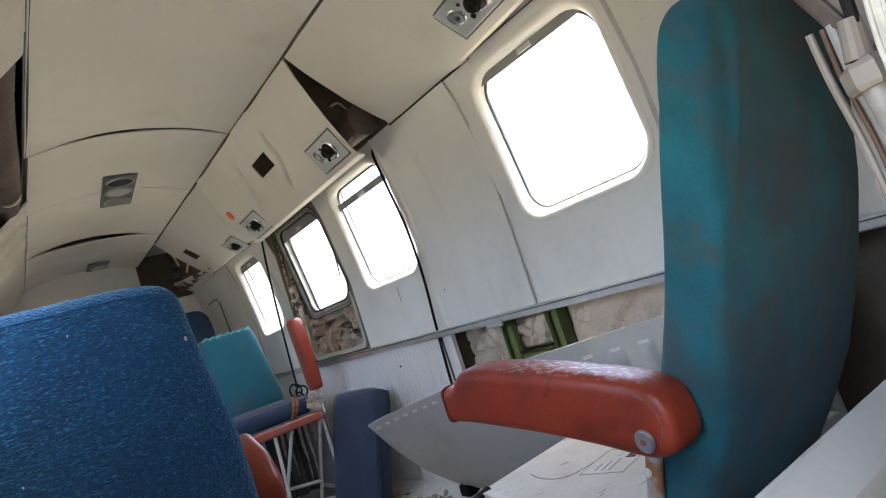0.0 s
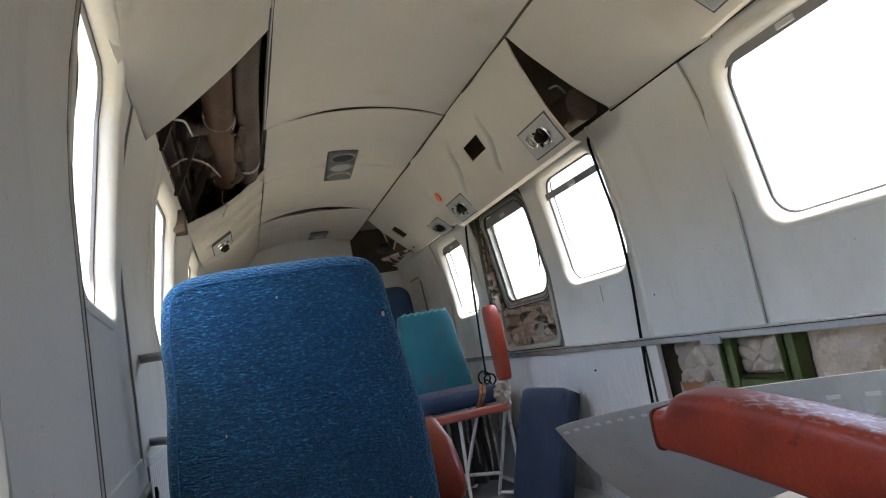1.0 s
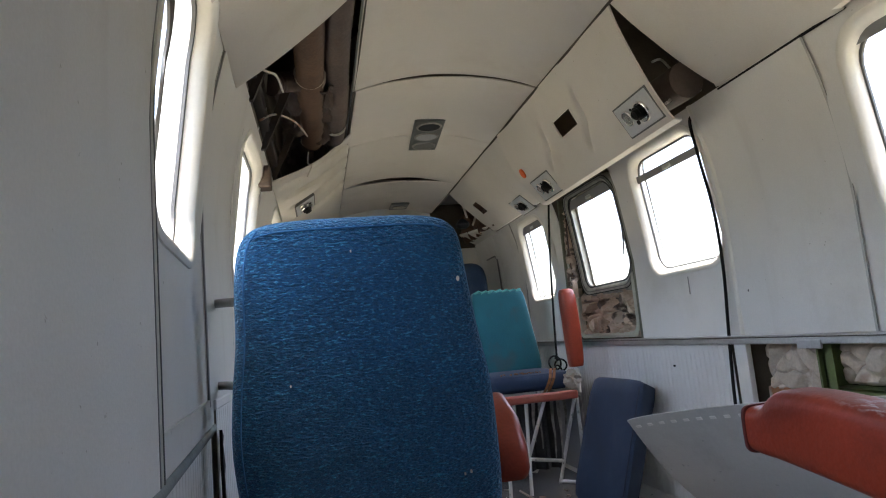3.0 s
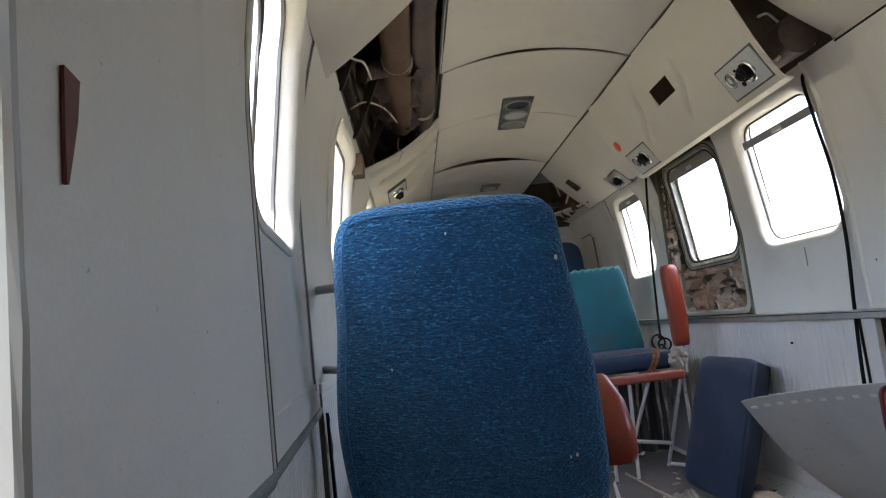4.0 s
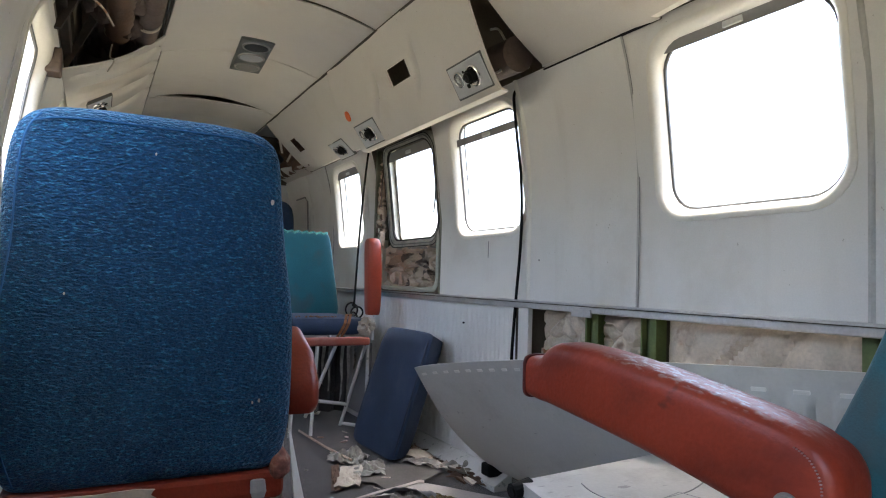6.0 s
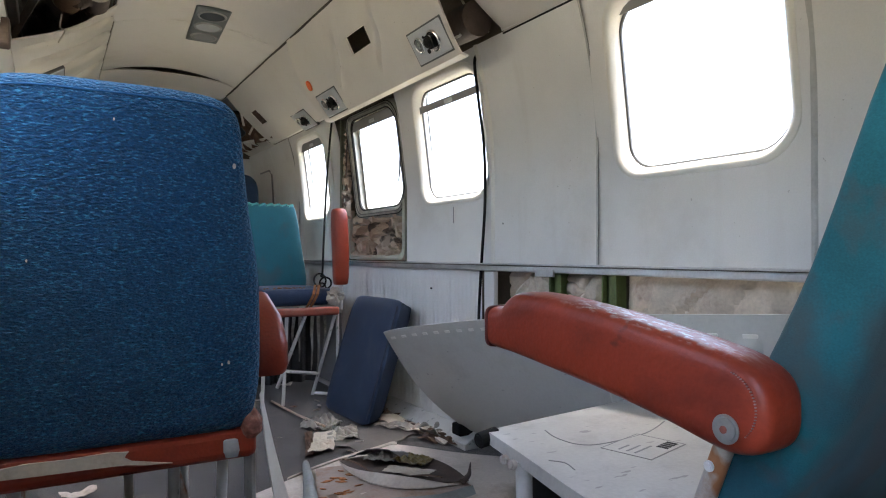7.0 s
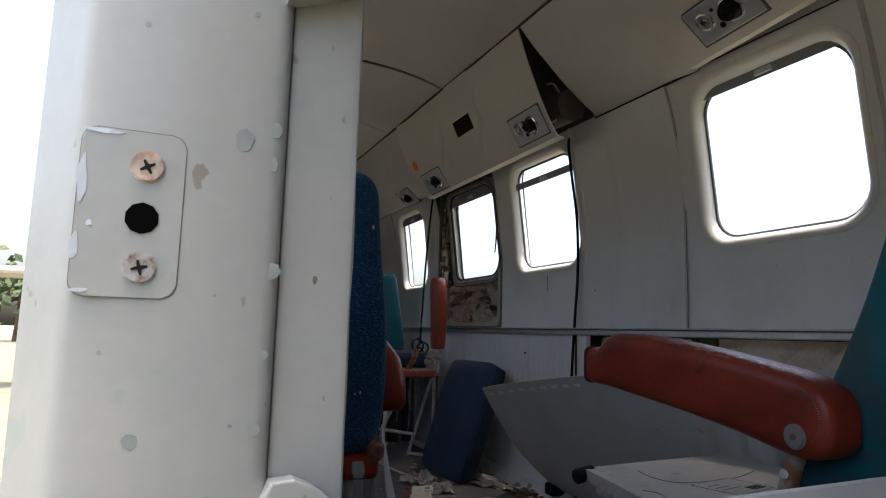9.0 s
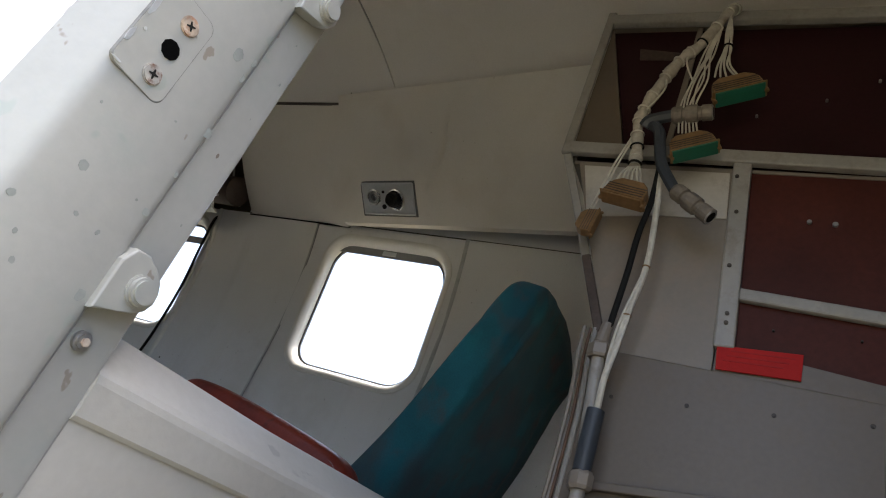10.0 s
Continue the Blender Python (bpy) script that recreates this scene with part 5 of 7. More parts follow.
for a, b in (((-0.46, 1.36, 0.30), (-0.42, 1.70, 0.02)), ((-0.30, 1.36, 0.03), (-0.38, 1.36, 0.30)), ((-0.64, 1.37, 0.02), (-0.64, 1.74, 0.28))):
    part("brace", shift(tube([a, b], 0.009, 10), O), M["rust"], blue, smooth=True)
part("seat_cushion", shift(loft(spread([(-0.475, 1.58, 0.352, 0.20, 0.22), (-0.475, 1.58, 0.37, 0.225, 0.245), (-0.475, 1.58, 0.43, 0.23, 0.25), (-0.475, 1.58, 0.455, 0.2, 0.22)], 3), 6), O), M["blue"], blue, smooth=True)
part("side_plate", shift(prism([(1.36, 0.0), (1.42, 0.0), (1.46, 0.46), (1.385, 0.46)], -0.225, -0.215, "yz", 0.003), O), M["whitepaint"], blue, "white painted side plate")
arm = part("armrest", shift(prism([(1.345, 0.475), (1.36, 0.455), (1.40, 0.448), (1.74, 0.50), (1.76, 0.56), (1.72, 0.60), (1.50, 0.625), (1.40, 0.585), (1.35, 0.525)], -0.232, -0.150, "yz", 0.022, 4), O), M["red"], blue, "red leather armrest", smooth=True)
for z, r in ((0.878, 0.010), (0.702, 0.009)):
    part("wall_bracket", shift(tube(smooth_path([(-0.805, 1.505, z), (-0.785, 1.495, z), (-0.755, 1.470, z - 0.001), (-0.722, 1.420, z - 0.006), (-0.690, 1.36, z - 0.020), (-0.66, 1.31, z - 0.03)], 5), r, 10), O), M["tubegrey"], blue, "grey metal tube bracket", smooth=True)
strap = thing("cloth_strap", "limp white cloth strap hanging to the floor beside the blue seat", "strap")
part("webbing", sheet(lambda u, v: Vector((-0.215 + 0.045 * u * (0.25 + v) + 0.060 * v, 1.352 + 0.012 * math.sin(v * 5) + 0.03 * u, 0.42 - 0.415 * v)), 4, 16, 0.002), M["bezel"], strap, smooth=True)

# ---- teal seat ----
teal = thing("passenger_seat", "worn teal fabric seat stripped to its white metal pan", "seat", "passenger seats", (0.3, 0.7, 0))
O = Vector(teal.location)


def ty(z):
    return 0.310 - 0.27 * (z - 0.8) + 0.45 * max(0.0, 0.8 - z) ** 2


lv = [(0.30, ty(0.33), 0.330, 0.190, 0.036), (0.30, ty(0.35), 0.350, 0.210, 0.046), (0.302, ty(0.5), 0.50, 0.220, 0.050), (0.304, ty(0.7), 0.70, 0.218, 0.044), (0.306, ty(0.86), 0.86, 0.210, 0.040), (0.307, ty(0.95), 0.95, 0.201, 0.038),
      (0.310, ty(1.0), 1.0, 0.194, 0.037), (0.309, ty(1.02), 1.022, 0.184, 0.034), (0.306, ty(1.04), 1.040, 0.160, 0.027), (0.302, ty(1.05), 1.050, 0.115, 0.014)]
bm = loft(spread(lv, 5), 7.5, 80)
for v in bm.verts:
    back_share = min(1.0, max(0.0, (ty(v.co.z) + 0.04 - v.co.y) / 0.08))
    if v.co.x < 0.30:
        v.co.x += 0.036 * back_share * (0.30 - v.co.x) / 0.2
    if v.co.x > 0.37 and v.co.z > 0.90:
        v.co.z -= 0.50 * (v.co.x - 0.37) * (v.co.z - 0.90) / 0.15
for v in bm.verts:
    k = noise.noise(v.co * 6) * 0.008 + noise.noise(v.co * 19) * 0.0035 - 0.006 * max(0.0, 0.12 - abs(noise.noise((v.co.x * 7, v.co.y * 7, v.co.z * 3.5 + 4)))) / 0.12
    v.co += Vector((k, k, 0.4 * k if v.co.z > 1.0 else 0))
back = part("backrest", shift(bm, O), M["teal"], teal, "stained teal backrest", smooth=True)
ARM = [(0.386, 0.549, 0.541, 0.016), (0.388, 0.562, 0.527, 0.024), (0.394, 0.577, 0.512, 0.031), (0.406, 0.590, 0.502, 0.036), (0.428, 0.601, 0.496, 0.039), (0.46, 0.609, 0.499, 0.040), (0.52, 0.620, 0.512, 0.040),
       (0.62, 0.636, 0.529, 0.040), (0.72, 0.648, 0.542, 0.040), (0.785, 0.652, 0.550, 0.040), (0.810, 0.650, 0.553, 0.040), (0.826, 0.642, 0.555, 0.040), (0.838, 0.631, 0.556, 0.040), (0.850, 0.626, 0.557, 0.040), (0.873, 0.625, 0.560, 0.040)]


def arm_mesh(stations, cx, power=4.2, seg=32, n=4):
    """A padded arm drawn along y: (y, top, bottom, half width)."""
    tops = smooth_path([(y, t, 0) for y, t, b, w in stations], n)
    lows = smooth_path([(y, b, w) for y, t, b, w in stations], n)
    bm = bmesh.new()
    rings = []
    for p, q in zip(tops, lows):
        ring = []
        for k in range(seg):
            a = 2 * math.pi * k / seg
            c, s_ = math.cos(a), math.sin(a)
            ring.append(bm.verts.new((cx + math.copysign(abs(c) ** (2 / power), c) * q.z, p.x, (p.y + q.y) / 2 + math.copysign(abs(s_) ** (2 / power), s_) * (p.y - q.y) / 2)))
        rings.append(ring)
    for r0, r1 in zip(rings, rings[1:]):
        for k in range(seg):
            bm.faces.new((r0[k], r0[(k + 1) % seg], r1[(k + 1) % seg], r1[k]))
    bm.faces.new(rings[0][::-1])
    bm.faces.new(rings[-1])
    return bm


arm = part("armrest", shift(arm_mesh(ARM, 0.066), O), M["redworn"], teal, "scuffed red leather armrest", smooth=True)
part("bolt", shift(disc(0.0158, 0.007, Matrix.Translation((0.0248, 0.431, 0.526)) @ Matrix.Rotation(radians(90), 4, "Y"), 28, 0.0028), O), M["boltsteel"], arm, "dull steel pivot bolt")
part("bolt_socket", shift(disc(0.0042, 0.002, Matrix.Translation((0.0212, 0.431, 0.526)) @ Matrix.Rotation(radians(90), 4, "Y"), 10), O), M["redfaded"], arm)
st = []
for k in range(26):
    a = radians(-46 + 122 * k / 25)
    y, z = 0.436 - 0.036 * math.cos(a), 0.549 + 0.038 * math.sin(a)
    x = 0.066 - 0.0385 * (1 - min(0.96, abs(z - 0.549) / 0.052) ** 4.2) ** (1 / 4.2) * (0.90 + 0.10 * min(1, (y - 0.392) / 0.03))
    st.append(box((x - 0.0012, y - 0.0007, z - 0.0006), (x + 0.0012, y + 0.0007, z + 0.0006)))
part("stitching", shift(join(*st), O), M["scuff"], arm, "pale row of stitches")
part("front_cap", shift(arm_mesh([(0.871, 0.6265, 0.5585, 0.0412), (0.875, 0.627, 0.558, 0.0415), (0.878, 0.626, 0.559, 0.0408)], 0.066, 6, 32, 2), O), M["maroonvinyl"], arm, "dark red piping edge", smooth=True)
pan_pts = [(0.045, 0.49), (0.05, 0.56), (0.090, 0.754), (0.131, 0.926), (0.160, 1.06), (0.164, 1.072), (0.174, 1.080), (0.64, 1.135), (0.65, 1.11), (0.60, 0.49)]
pan = part("seat_pan", shift(prism(pan_pts, 0.334, 0.358, "xy", 0.006), O), M["panpaint"], teal, "white painted sheet metal pan")
part("pressed_recess", shift(tube(smooth_path([(0.264, 1.012, 0.3575), (0.248, 0.96, 0.3575), (0.254, 0.905, 0.3575), (0.30, 0.885, 0.3575), (0.42, 0.895, 0.3575), (0.525, 0.938, 0.3575)], 6), 0.0018, 8), O), M["shade"], pan)
part("scratch", shift(tube(smooth_path([(0.145, 0.86, 0.3575), (0.160, 0.835, 0.3578), (0.150, 0.80, 0.3575)], 5), 0.0016, 6), O), M["shade"], pan)
pl = part("placard", shift(box((-0.066, -0.05, 0), (0.066, 0.05, 0.0008), 0, 1, pose(0.349, 0.835, 0.358, 0, 0, 14)), O), M["panpaint"], pan, "pale instruction placard")
for k in range(4):
    part("text_line", shift(box((0.012 + 0.012 * k, -0.040, 0.0008), (0.021 + 0.012 * k, -0.018, 0.0012), 0, 1, pose(0.349, 0.835, 0.358, 0, 0, 14)), O), M["black"], pl, "small block of dark print")
for k in range(3):
    part("text_line", shift(box((-0.050, -0.012 + 0.016 * k, 0.0008), (0.010 - 0.012 * k, -0.008 + 0.016 * k, 0.0012), 0, 1, pose(0.349, 0.835, 0.358, 0, 0, 14)), O), M["shade"], pl)
for a, b in (((-0.066, -0.05), (0.066, -0.048)), ((-0.066, 0.048), (0.066, 0.05)), ((0.064, -0.05), (0.066, 0.05)), ((-0.066, -0.05), (-0.064, 0.05))):
    part("placard_edge", shift(box((a[0], a[1], 0.0008), (b[0], b[1], 0.0011), 0, 1, pose(0.349, 0.835, 0.358, 0, 0, 14)), O), M["shade"], pl)
part("corner_knob", shift(disc(0.016, 0.05, Matrix.Translation((0.163, 1.068, 0.345)) @ Matrix.Rotation(radians(80), 4, "Y"), 14, 0.004), O), M["black"], teal, "black rubber corner bumper")
for x, y in ((0.122, 0.925), (0.127, 0.955)):
    part("rivet", shift(disc(0.009, 0.012, Matrix.Translation((x - 0.005, y, 0.338)) @ Matrix.Rotation(radians(90), 4, "Y"), 12, 0.002), O), M["rust"], teal)
for a, b in (((0.142, 0.925, 0.340), (0.14, 0.915, 0.0)), ((0.58, 0.98, 0.325), (0.58, 0.97, 0.0)), ((0.58, 0.52, 0.325), (0.58, 0.52, 0.0)), ((0.08, 0.52, 0.325), (0.08, 0.52, 0.0))):
    part("leg", shift(tube([a, b], 0.015, 14), O), M["whitepaint"], teal, smooth=True)
# Added black filler that stands in for the shade beneath the pan.
part("side_shadow_box", shift(box((0.20, 0.60, 0.05), (0.56, 0.98, 0.318), 0.01), O), M["black"], teal, "black box added as the shade under the pan")
part("arm_strut", shift(tube([(0.088, 0.540, 0.30), (0.078, 0.505, 0.40), (0.066, 0.458, 0.505)], 0.0118, 14), O), M["rust"], teal, "rust-streaked white strut", smooth=True)
part("strut_bolt", shift(disc(0.0065, 0.006, Matrix.Translation((0.056, 0.475, 0.470)) @ Matrix.Rotation(radians(90), 4, "Y"), 14, 0.002), O), M["whitepaint"], teal)
part("belt_bracket", shift(box((0.06, 0.40, 0.34), (0.12, 0.48, 0.39), 0.01), O), M["plate"], teal)
cord = thing("white_cord", "thin white cord lying along the low partition", "cord")
part("strand", rise(tube(smooth_path([(0.02, 0.214, 0.440), (0.03, 0.208, 0.500), (0.06, 0.200, 0.511), (0.12, 0.205, 0.5105), (0.22, 0.198, 0.511), (0.33, 0.204, 0.5105)], 6), 0.0026, 8)), M["wire"], cord, smooth=True)

# ---- detached wall panel ----
tray = thing("wall_panel", "detached grey lower wall panel leaning into the aisle", "panel")


def tray_f(u, v):
    t = Vector((0.355 + 0.343 * u ** 0.9, 1.945 - 1.395 * u, 0.455 + 0.185 * u ** 0.78 - 0.060 * max(0.0, u - 0.42)))
    b = Vector((0.748 + 0.02 * u, 2.055 - 1.50 * u, 0.062))
    p = b + (t - b) * v
    n = (t - b).cross(Vector((0, 1, 0))).normalized()
    p += n * 0.03 * math.sin(math.pi * v) * (1 - u)
    if u > 0.55:
        ph = ((u - 0.55) / 0.0577) % 1.0
        if 0.10 < ph < 0.70 and v < 0.91:
            p += n * 0.016 * min(1, (0.91 - v) / 0.03, (ph - 0.10) / 0.22, (0.70 - ph) / 0.05)
    return p


part("sheet", sheet(tray_f, 260, 34, 0.003), M["grey"], tray, "grey painted metal sheet", smooth=True)
for k in range(9):
    u = 0.012 + 0.034 * k
    a, b, c = tray_f(u, 0.945), tray_f(u + 0.014, 0.945), tray_f(u, 0.965)
    m = frame_of((a + b) / 2, b - a, (b - a).cross(c - a))
    part("slot_tab", box((-0.010, -0.0045, -0.005), (0.010, 0.0045, 0.005), 0.0012, 2, m), M["bezel"], tray, "pale slotted tab")
# Pale heads and thin dark lines paint light and shade onto the louvres.
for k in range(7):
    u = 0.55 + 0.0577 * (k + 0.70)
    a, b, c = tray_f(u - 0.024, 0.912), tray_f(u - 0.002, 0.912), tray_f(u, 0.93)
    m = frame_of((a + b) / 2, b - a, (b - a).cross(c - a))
    part("slot_tab", box((-(b - a).length / 2, -0.006, -0.006), ((b - a).length / 2, 0.006, 0.006), 0.002, 2, m), M["bezel"], tray, "pale bar painted as the lit head of a louvre")
    part("louvre_shade", tube([tray_f(u + 0.002, 0.895 - 0.07 * i) for i in range(8)], [0.0022] * 7 + [0.0008], 6), M["gapdark"], tray, "dark line painted as the louvre's shade")
part("corner_bracket", box((0.70, 2.02, 0.04), (0.77, 2.08, 0.085), 0.008), M["black"], tray, "dark bent corner bracket")

# ---- navy cushion ----
cush = thing("seat_cushion", "navy fabric seat cushion standing against the wall", "cushion")
bm = box((0, 0, 0), (1, 1, 1), 0.0)
bmesh.ops.subdivide_edges(bm, edges=bm.edges[:], cuts=9, use_grid_fill=True)
A, U, V, W = Vector((0.500, 2.415, 0.004)), Vector((-0.020, 0.455, 0)), Vector((0.105, 0.060, 0)), Vector((0.165, 0.005, 0.525))
for v in bm.verts:
    c = (v.co - Vector((0.5, 0.5, 0.5))) * 2
    r = []
    for i in range(3):
        j, k = (i + 1) % 3, (i + 2) % 3
        r.append(c[i] * (1 - (0.10 if i == 1 else 0.05) * (abs(c[j]) ** 8 + abs(c[k]) ** 8)))
    q = Vector(r) * 0.5 + Vector((0.5, 0.5, 0.5))
    q.y += 0.05 * math.sin(math.pi * q.x) * math.sin(math.pi * q.z) * (1 if q.y > 0.5 else -1)
    v.co = A + U * q.x + V * q.y + W * max(q.z, 0.0) - Vector((0, 0, 0.05)) * q.y * q.z ** 4
part("cover", bm, M["navy"], cush, "dusty navy cover", smooth=True)
part("piping", tube([A + U * 0.04 + V * 0.02 + W * t for t in (0.06, 0.3, 0.5, 0.7, 0.94)], 0.003, 6), M["navylight"], cush)

# ---- far seat facing aft ----
far = thing("passenger_seat", "faded teal seat with navy cushion and red frame facing aft", "seat", "passenger seats", (0.45, 3.3, 0))
O = Vector(far.location)
lv = [(0.47, 3.62, 0.50, 0.17, 0.03), (0.475, 3.63, 0.56, 0.19, 0.045), (0.47, 3.66, 0.75, 0.175, 0.05), (0.467, 3.69, 0.92, 0.16, 0.05), (0.465, 3.70, 0.98, 0.15, 0.045), (0.465, 3.70, 0.995, 0.13, 0.03)]
back = part("backrest", shift(loft(spread(lv, 4), 7, 40), O), M["teal2"], far, "sun-faded teal backrest", smooth=True)
part("frayed_edge", shift(tube([(0.325 + 0.014 * k, 3.662 + 0.004 * (k % 3), 0.986 + 0.005 * ((k * 7) % 3)) for k in range(21)], [0.007 + 0.003 * ((k * 5) % 4) / 3 for k in range(21)], 6), O), M["green2"], back, "frayed pale edge")
bm = loft(spread([(0.44, 3.32, 0.462, 0.19, 0.25), (0.44, 3.32, 0.475, 0.21, 0.27), (0.44, 3.32, 0.515, 0.21, 0.27), (0.44, 3.32, 0.54, 0.19, 0.25)], 3), 7, 40)
part("seat_cushion", shift(bm, O), M["navy"], far, "flattened navy seat cushion", smooth=True)
for dx in (0.0, 0.019):
    part("belt", shift(sheet(lambda u, v: Vector((0.468 + dx + 0.014 * u + 0.05 * v, 3.055 - 0.016 * math.sin(math.pi * v) + 0.05 * max(0.0, v - 0.6), 0.455 + 0.105 * v)), 2, 10, 0.003), O), M["strapbrown"], far, "frayed orange-brown belt")
for k in range(14):
    r_ = random.Random(700 + k)
    part("frayed_thread", shift(tube([(0.30 + 0.016 * k, 3.20 + r_.uniform(-0.05, 0.03), 0.5425), (0.306 + 0.016 * k, 3.24 + r_.uniform(-0.06, 0.04), 0.5425)], 0.003, 5), O), M["strapbrown"], far)
# Dark sheet added to hide the bright wall, as shade under the seat.
part("shade_backing", shift(sheet(lambda u, v: Vector((0.22 + 0.40 * u, 3.30 + 0.02 * math.sin(u * 31), 0.05 + 0.37 * v)), 40, 6, 0.002), O), M["carpet"], far, "dark backing added as the shade under the seat")
for k in range(9):
    r_ = random.Random(720 + k)
    x_ = 0.24 + 0.043 * k
    part("drape", shift(sheet(lambda u, v: Vector((x_ + 0.016 * u * (1.2 - v) + 0.02 * v * r_.random() * 0.2, 3.06 + 0.03 * (k % 3) + 0.008 * math.sin(v * 7 + k), 0.425 - (0.20 + 0.04 * (k % 4)) * v)), 2, 8, 0.001), O), M["drape"], far, "torn strip of grey plastic")
part("front_bar", shift(box((0.20, 2.975, 0.418), (0.615, 3.015, 0.458), 0.010, 3), O), M["redfaded"], far, "faded red front bar")
part("back_bar", shift(box((0.24, 3.56, 0.42), (0.62, 3.60, 0.455), 0.010, 3), O), M["redfaded"], far)
for a, b in (((0.60, 3.0, 0.42), (0.55, 3.18, 0.0)), ((0.62, 3.02, 0.42), (0.64, 3.06, 0.0)), ((0.55, 3.18, 0.012), (0.64, 3.06, 0.012)), ((0.36, 3.0, 0.42), (0.35, 3.02, 0.0)), ((0.26, 3.0, 0.42), (0.25, 3.02, 0.0)), ((0.60, 3.55, 0.42), (0.60, 3.55, 0.0)), ((0.45, 3.0, 0.42), (0.36, 3.15, 0.06)), ((0.30, 3.1, 0.16), (0.55, 3.1, 0.12))):
    part("leg", shift(tube([a, b], 0.0085, 10), O), M["whitepaint"], far, smooth=True)
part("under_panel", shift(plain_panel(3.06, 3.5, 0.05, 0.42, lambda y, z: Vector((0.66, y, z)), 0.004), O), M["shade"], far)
arm = part("armrest", shift(loft(spread([(0.635, 3.02, 0.565, 0.020, 0.02), (0.637, 3.02, 0.58, 0.034, 0.035), (0.635, 3.02, 0.74, 0.038, 0.04), (0.628, 3.02, 0.89, 0.036, 0.04), (0.626, 3.02, 0.93, 0.030, 0.03), (0.626, 3.02, 0.938, 0.015, 0.015)], 4), 3.5, 24), O), M["red"], far, "red leather armrest folded upright", smooth=True)
part("arm_post", shift(tube([(0.645, 3.03, 0.57), (0.640, 3.02, 0.44)], 0.008, 10), O), M["whitepaint"], far)
rag = thing("torn_foam", "torn grey foam and straps hanging from the seat frame", "scrap")
bm = bmesh.new()
bmesh.ops.create_icosphere(bm, subdivisions=3, radius=1)
for v in bm.verts:
    k = 1 + 0.7 * noise.noise(v.co * 2.1) + 0.3 * noise.noise(v.co * 6)
    v.co = Vector((0.62 + v.co.x * 0.045 * k, 3.06 + v.co.y * 0.05 * k, 0.505 + v.co.z * 0.04 * k))
part("foam", bm, M["paper"], rag, smooth=True)
bp2 = thing("passenger_seat", "dark navy seat back at the forward end", "seat", "passenger seats", (0.5, 4.5, 0))
O = Vector(bp2.location)
part("backrest", shift(loft(spread([(0.48, 4.48, 0.45, 0.14, 0.04), (0.48, 4.48, 0.5, 0.16, 0.05), (0.47, 4.46, 1.0, 0.15, 0.05), (0.47, 4.45, 1.17, 0.135, 0.05), (0.47, 4.45, 1.23, 0.10, 0.04), (0.47, 4.45, 1.25, 0.05, 0.02)], 5), 4, 36), O), M["navy"], bp2, smooth=True)
part("seat_cushion", shift(box((0.32, 4.50, 0.36), (0.64, 4.95, 0.45), 0.03, 3), O), M["navy"], bp2, smooth=True)
for x, y in ((0.35, 4.52), (0.61, 4.52), (0.35, 4.92), (0.61, 4.92)):
    part("leg", shift(tube([(x, y, 0.365), (x, y, 0.0)], 0.011, 10), O), M["whitepaint"], bp2)
hatch = thing("wall_hatch", "small grey framed hatch in the forward side wall", "hatch")
part("door", sheet(lambda u, v: right_lining(4.58 + 0.26 * u, 0.80 + 0.50 * v) + Vector((-0.006, 0, 0)), 3, 8, 0.006), M["lining"], hatch)
part("frame", tube([right_lining(4.58, 0.8) + Vector((-0.010, 0, 0)), right_lining(4.58, 1.28) + Vector((-0.010, 0, 0)), right_lining(4.62, 1.31) + Vector((-0.010, 0, 0)), right_lining(4.84, 1.31) + Vector((-0.010, 0, 0))], 0.006, 6), M["shade"], hatch)

# ---- cables on the right wall ----
cable = thing("black_cable", "black rubber cable hanging down the side wall", "cable")
part("cord", tube(smooth_path([(0.722, 1.935, 1.43), (0.715, 1.945, 1.40), (0.735, 1.952, 1.28), (0.765, 1.958, 1.10), (0.772, 1.962, 0.90), (0.762, 1.968, 0.70), (0.752, 1.972, 0.50), (0.750, 1.975, 0.30)], 6), 0.0055, 8), M["black"], cable, smooth=True)
cable = thing("black_cable", "black cable knotted into a coil beside the upright armrest", "cable")
c = Vector((0.635, 3.27, 0.565))
part("cord", tube(smooth_path([(0.715, 3.33, 1.46), (0.70, 3.32, 1.38), (0.675, 3.305, 1.15), (0.655, 3.29, 0.9), (0.640, 3.275, 0.68), c + Vector((0, 0, 0.03))], 6), 0.006, 8), M["black"], cable, smooth=True)
for dx, dz, r_, tx, tz in ((-0.014, 0.010, 0.036, 1.45, 0.2), (0.016, -0.004, 0.030, 1.7, -0.3), (0.0, -0.030, 0.027, 1.35, 0.5), (0.004, 0.030, 0.014, 0.4, 0.2)):
    part("coil", ring_mesh(r_, 0.0048, Matrix.Translation(c + Vector((dx, -0.004, dz))) @ Euler((tx, 0.2, tz)).to_matrix().to_4x4()), M["black"], cable, smooth=True)
for y, z in ((1.86, 0.82), (2.36, 0.57)):
    b_ = thing("wall_peg", "tiny dark peg in the wall panel", "peg")
    part("peg", disc(0.004, 0.006, Matrix.Translation((0.782 if z > 0.68 else 0.774, y, z)) @ Matrix.Rotation(radians(90), 4, "Y"), 8), M["black"], b_)
scuff = thing("wall_scuff", "thin dark vertical scratch on the wall lining", "scratch")
part("mark", box((0.7815, 2.195, 0.835), (0.7828, 2.199, 0.90), 0.0004), M["shade"], scuff)
gash = thing("red_gash", "tapering dark red torn strip on the wall lining", "tear")
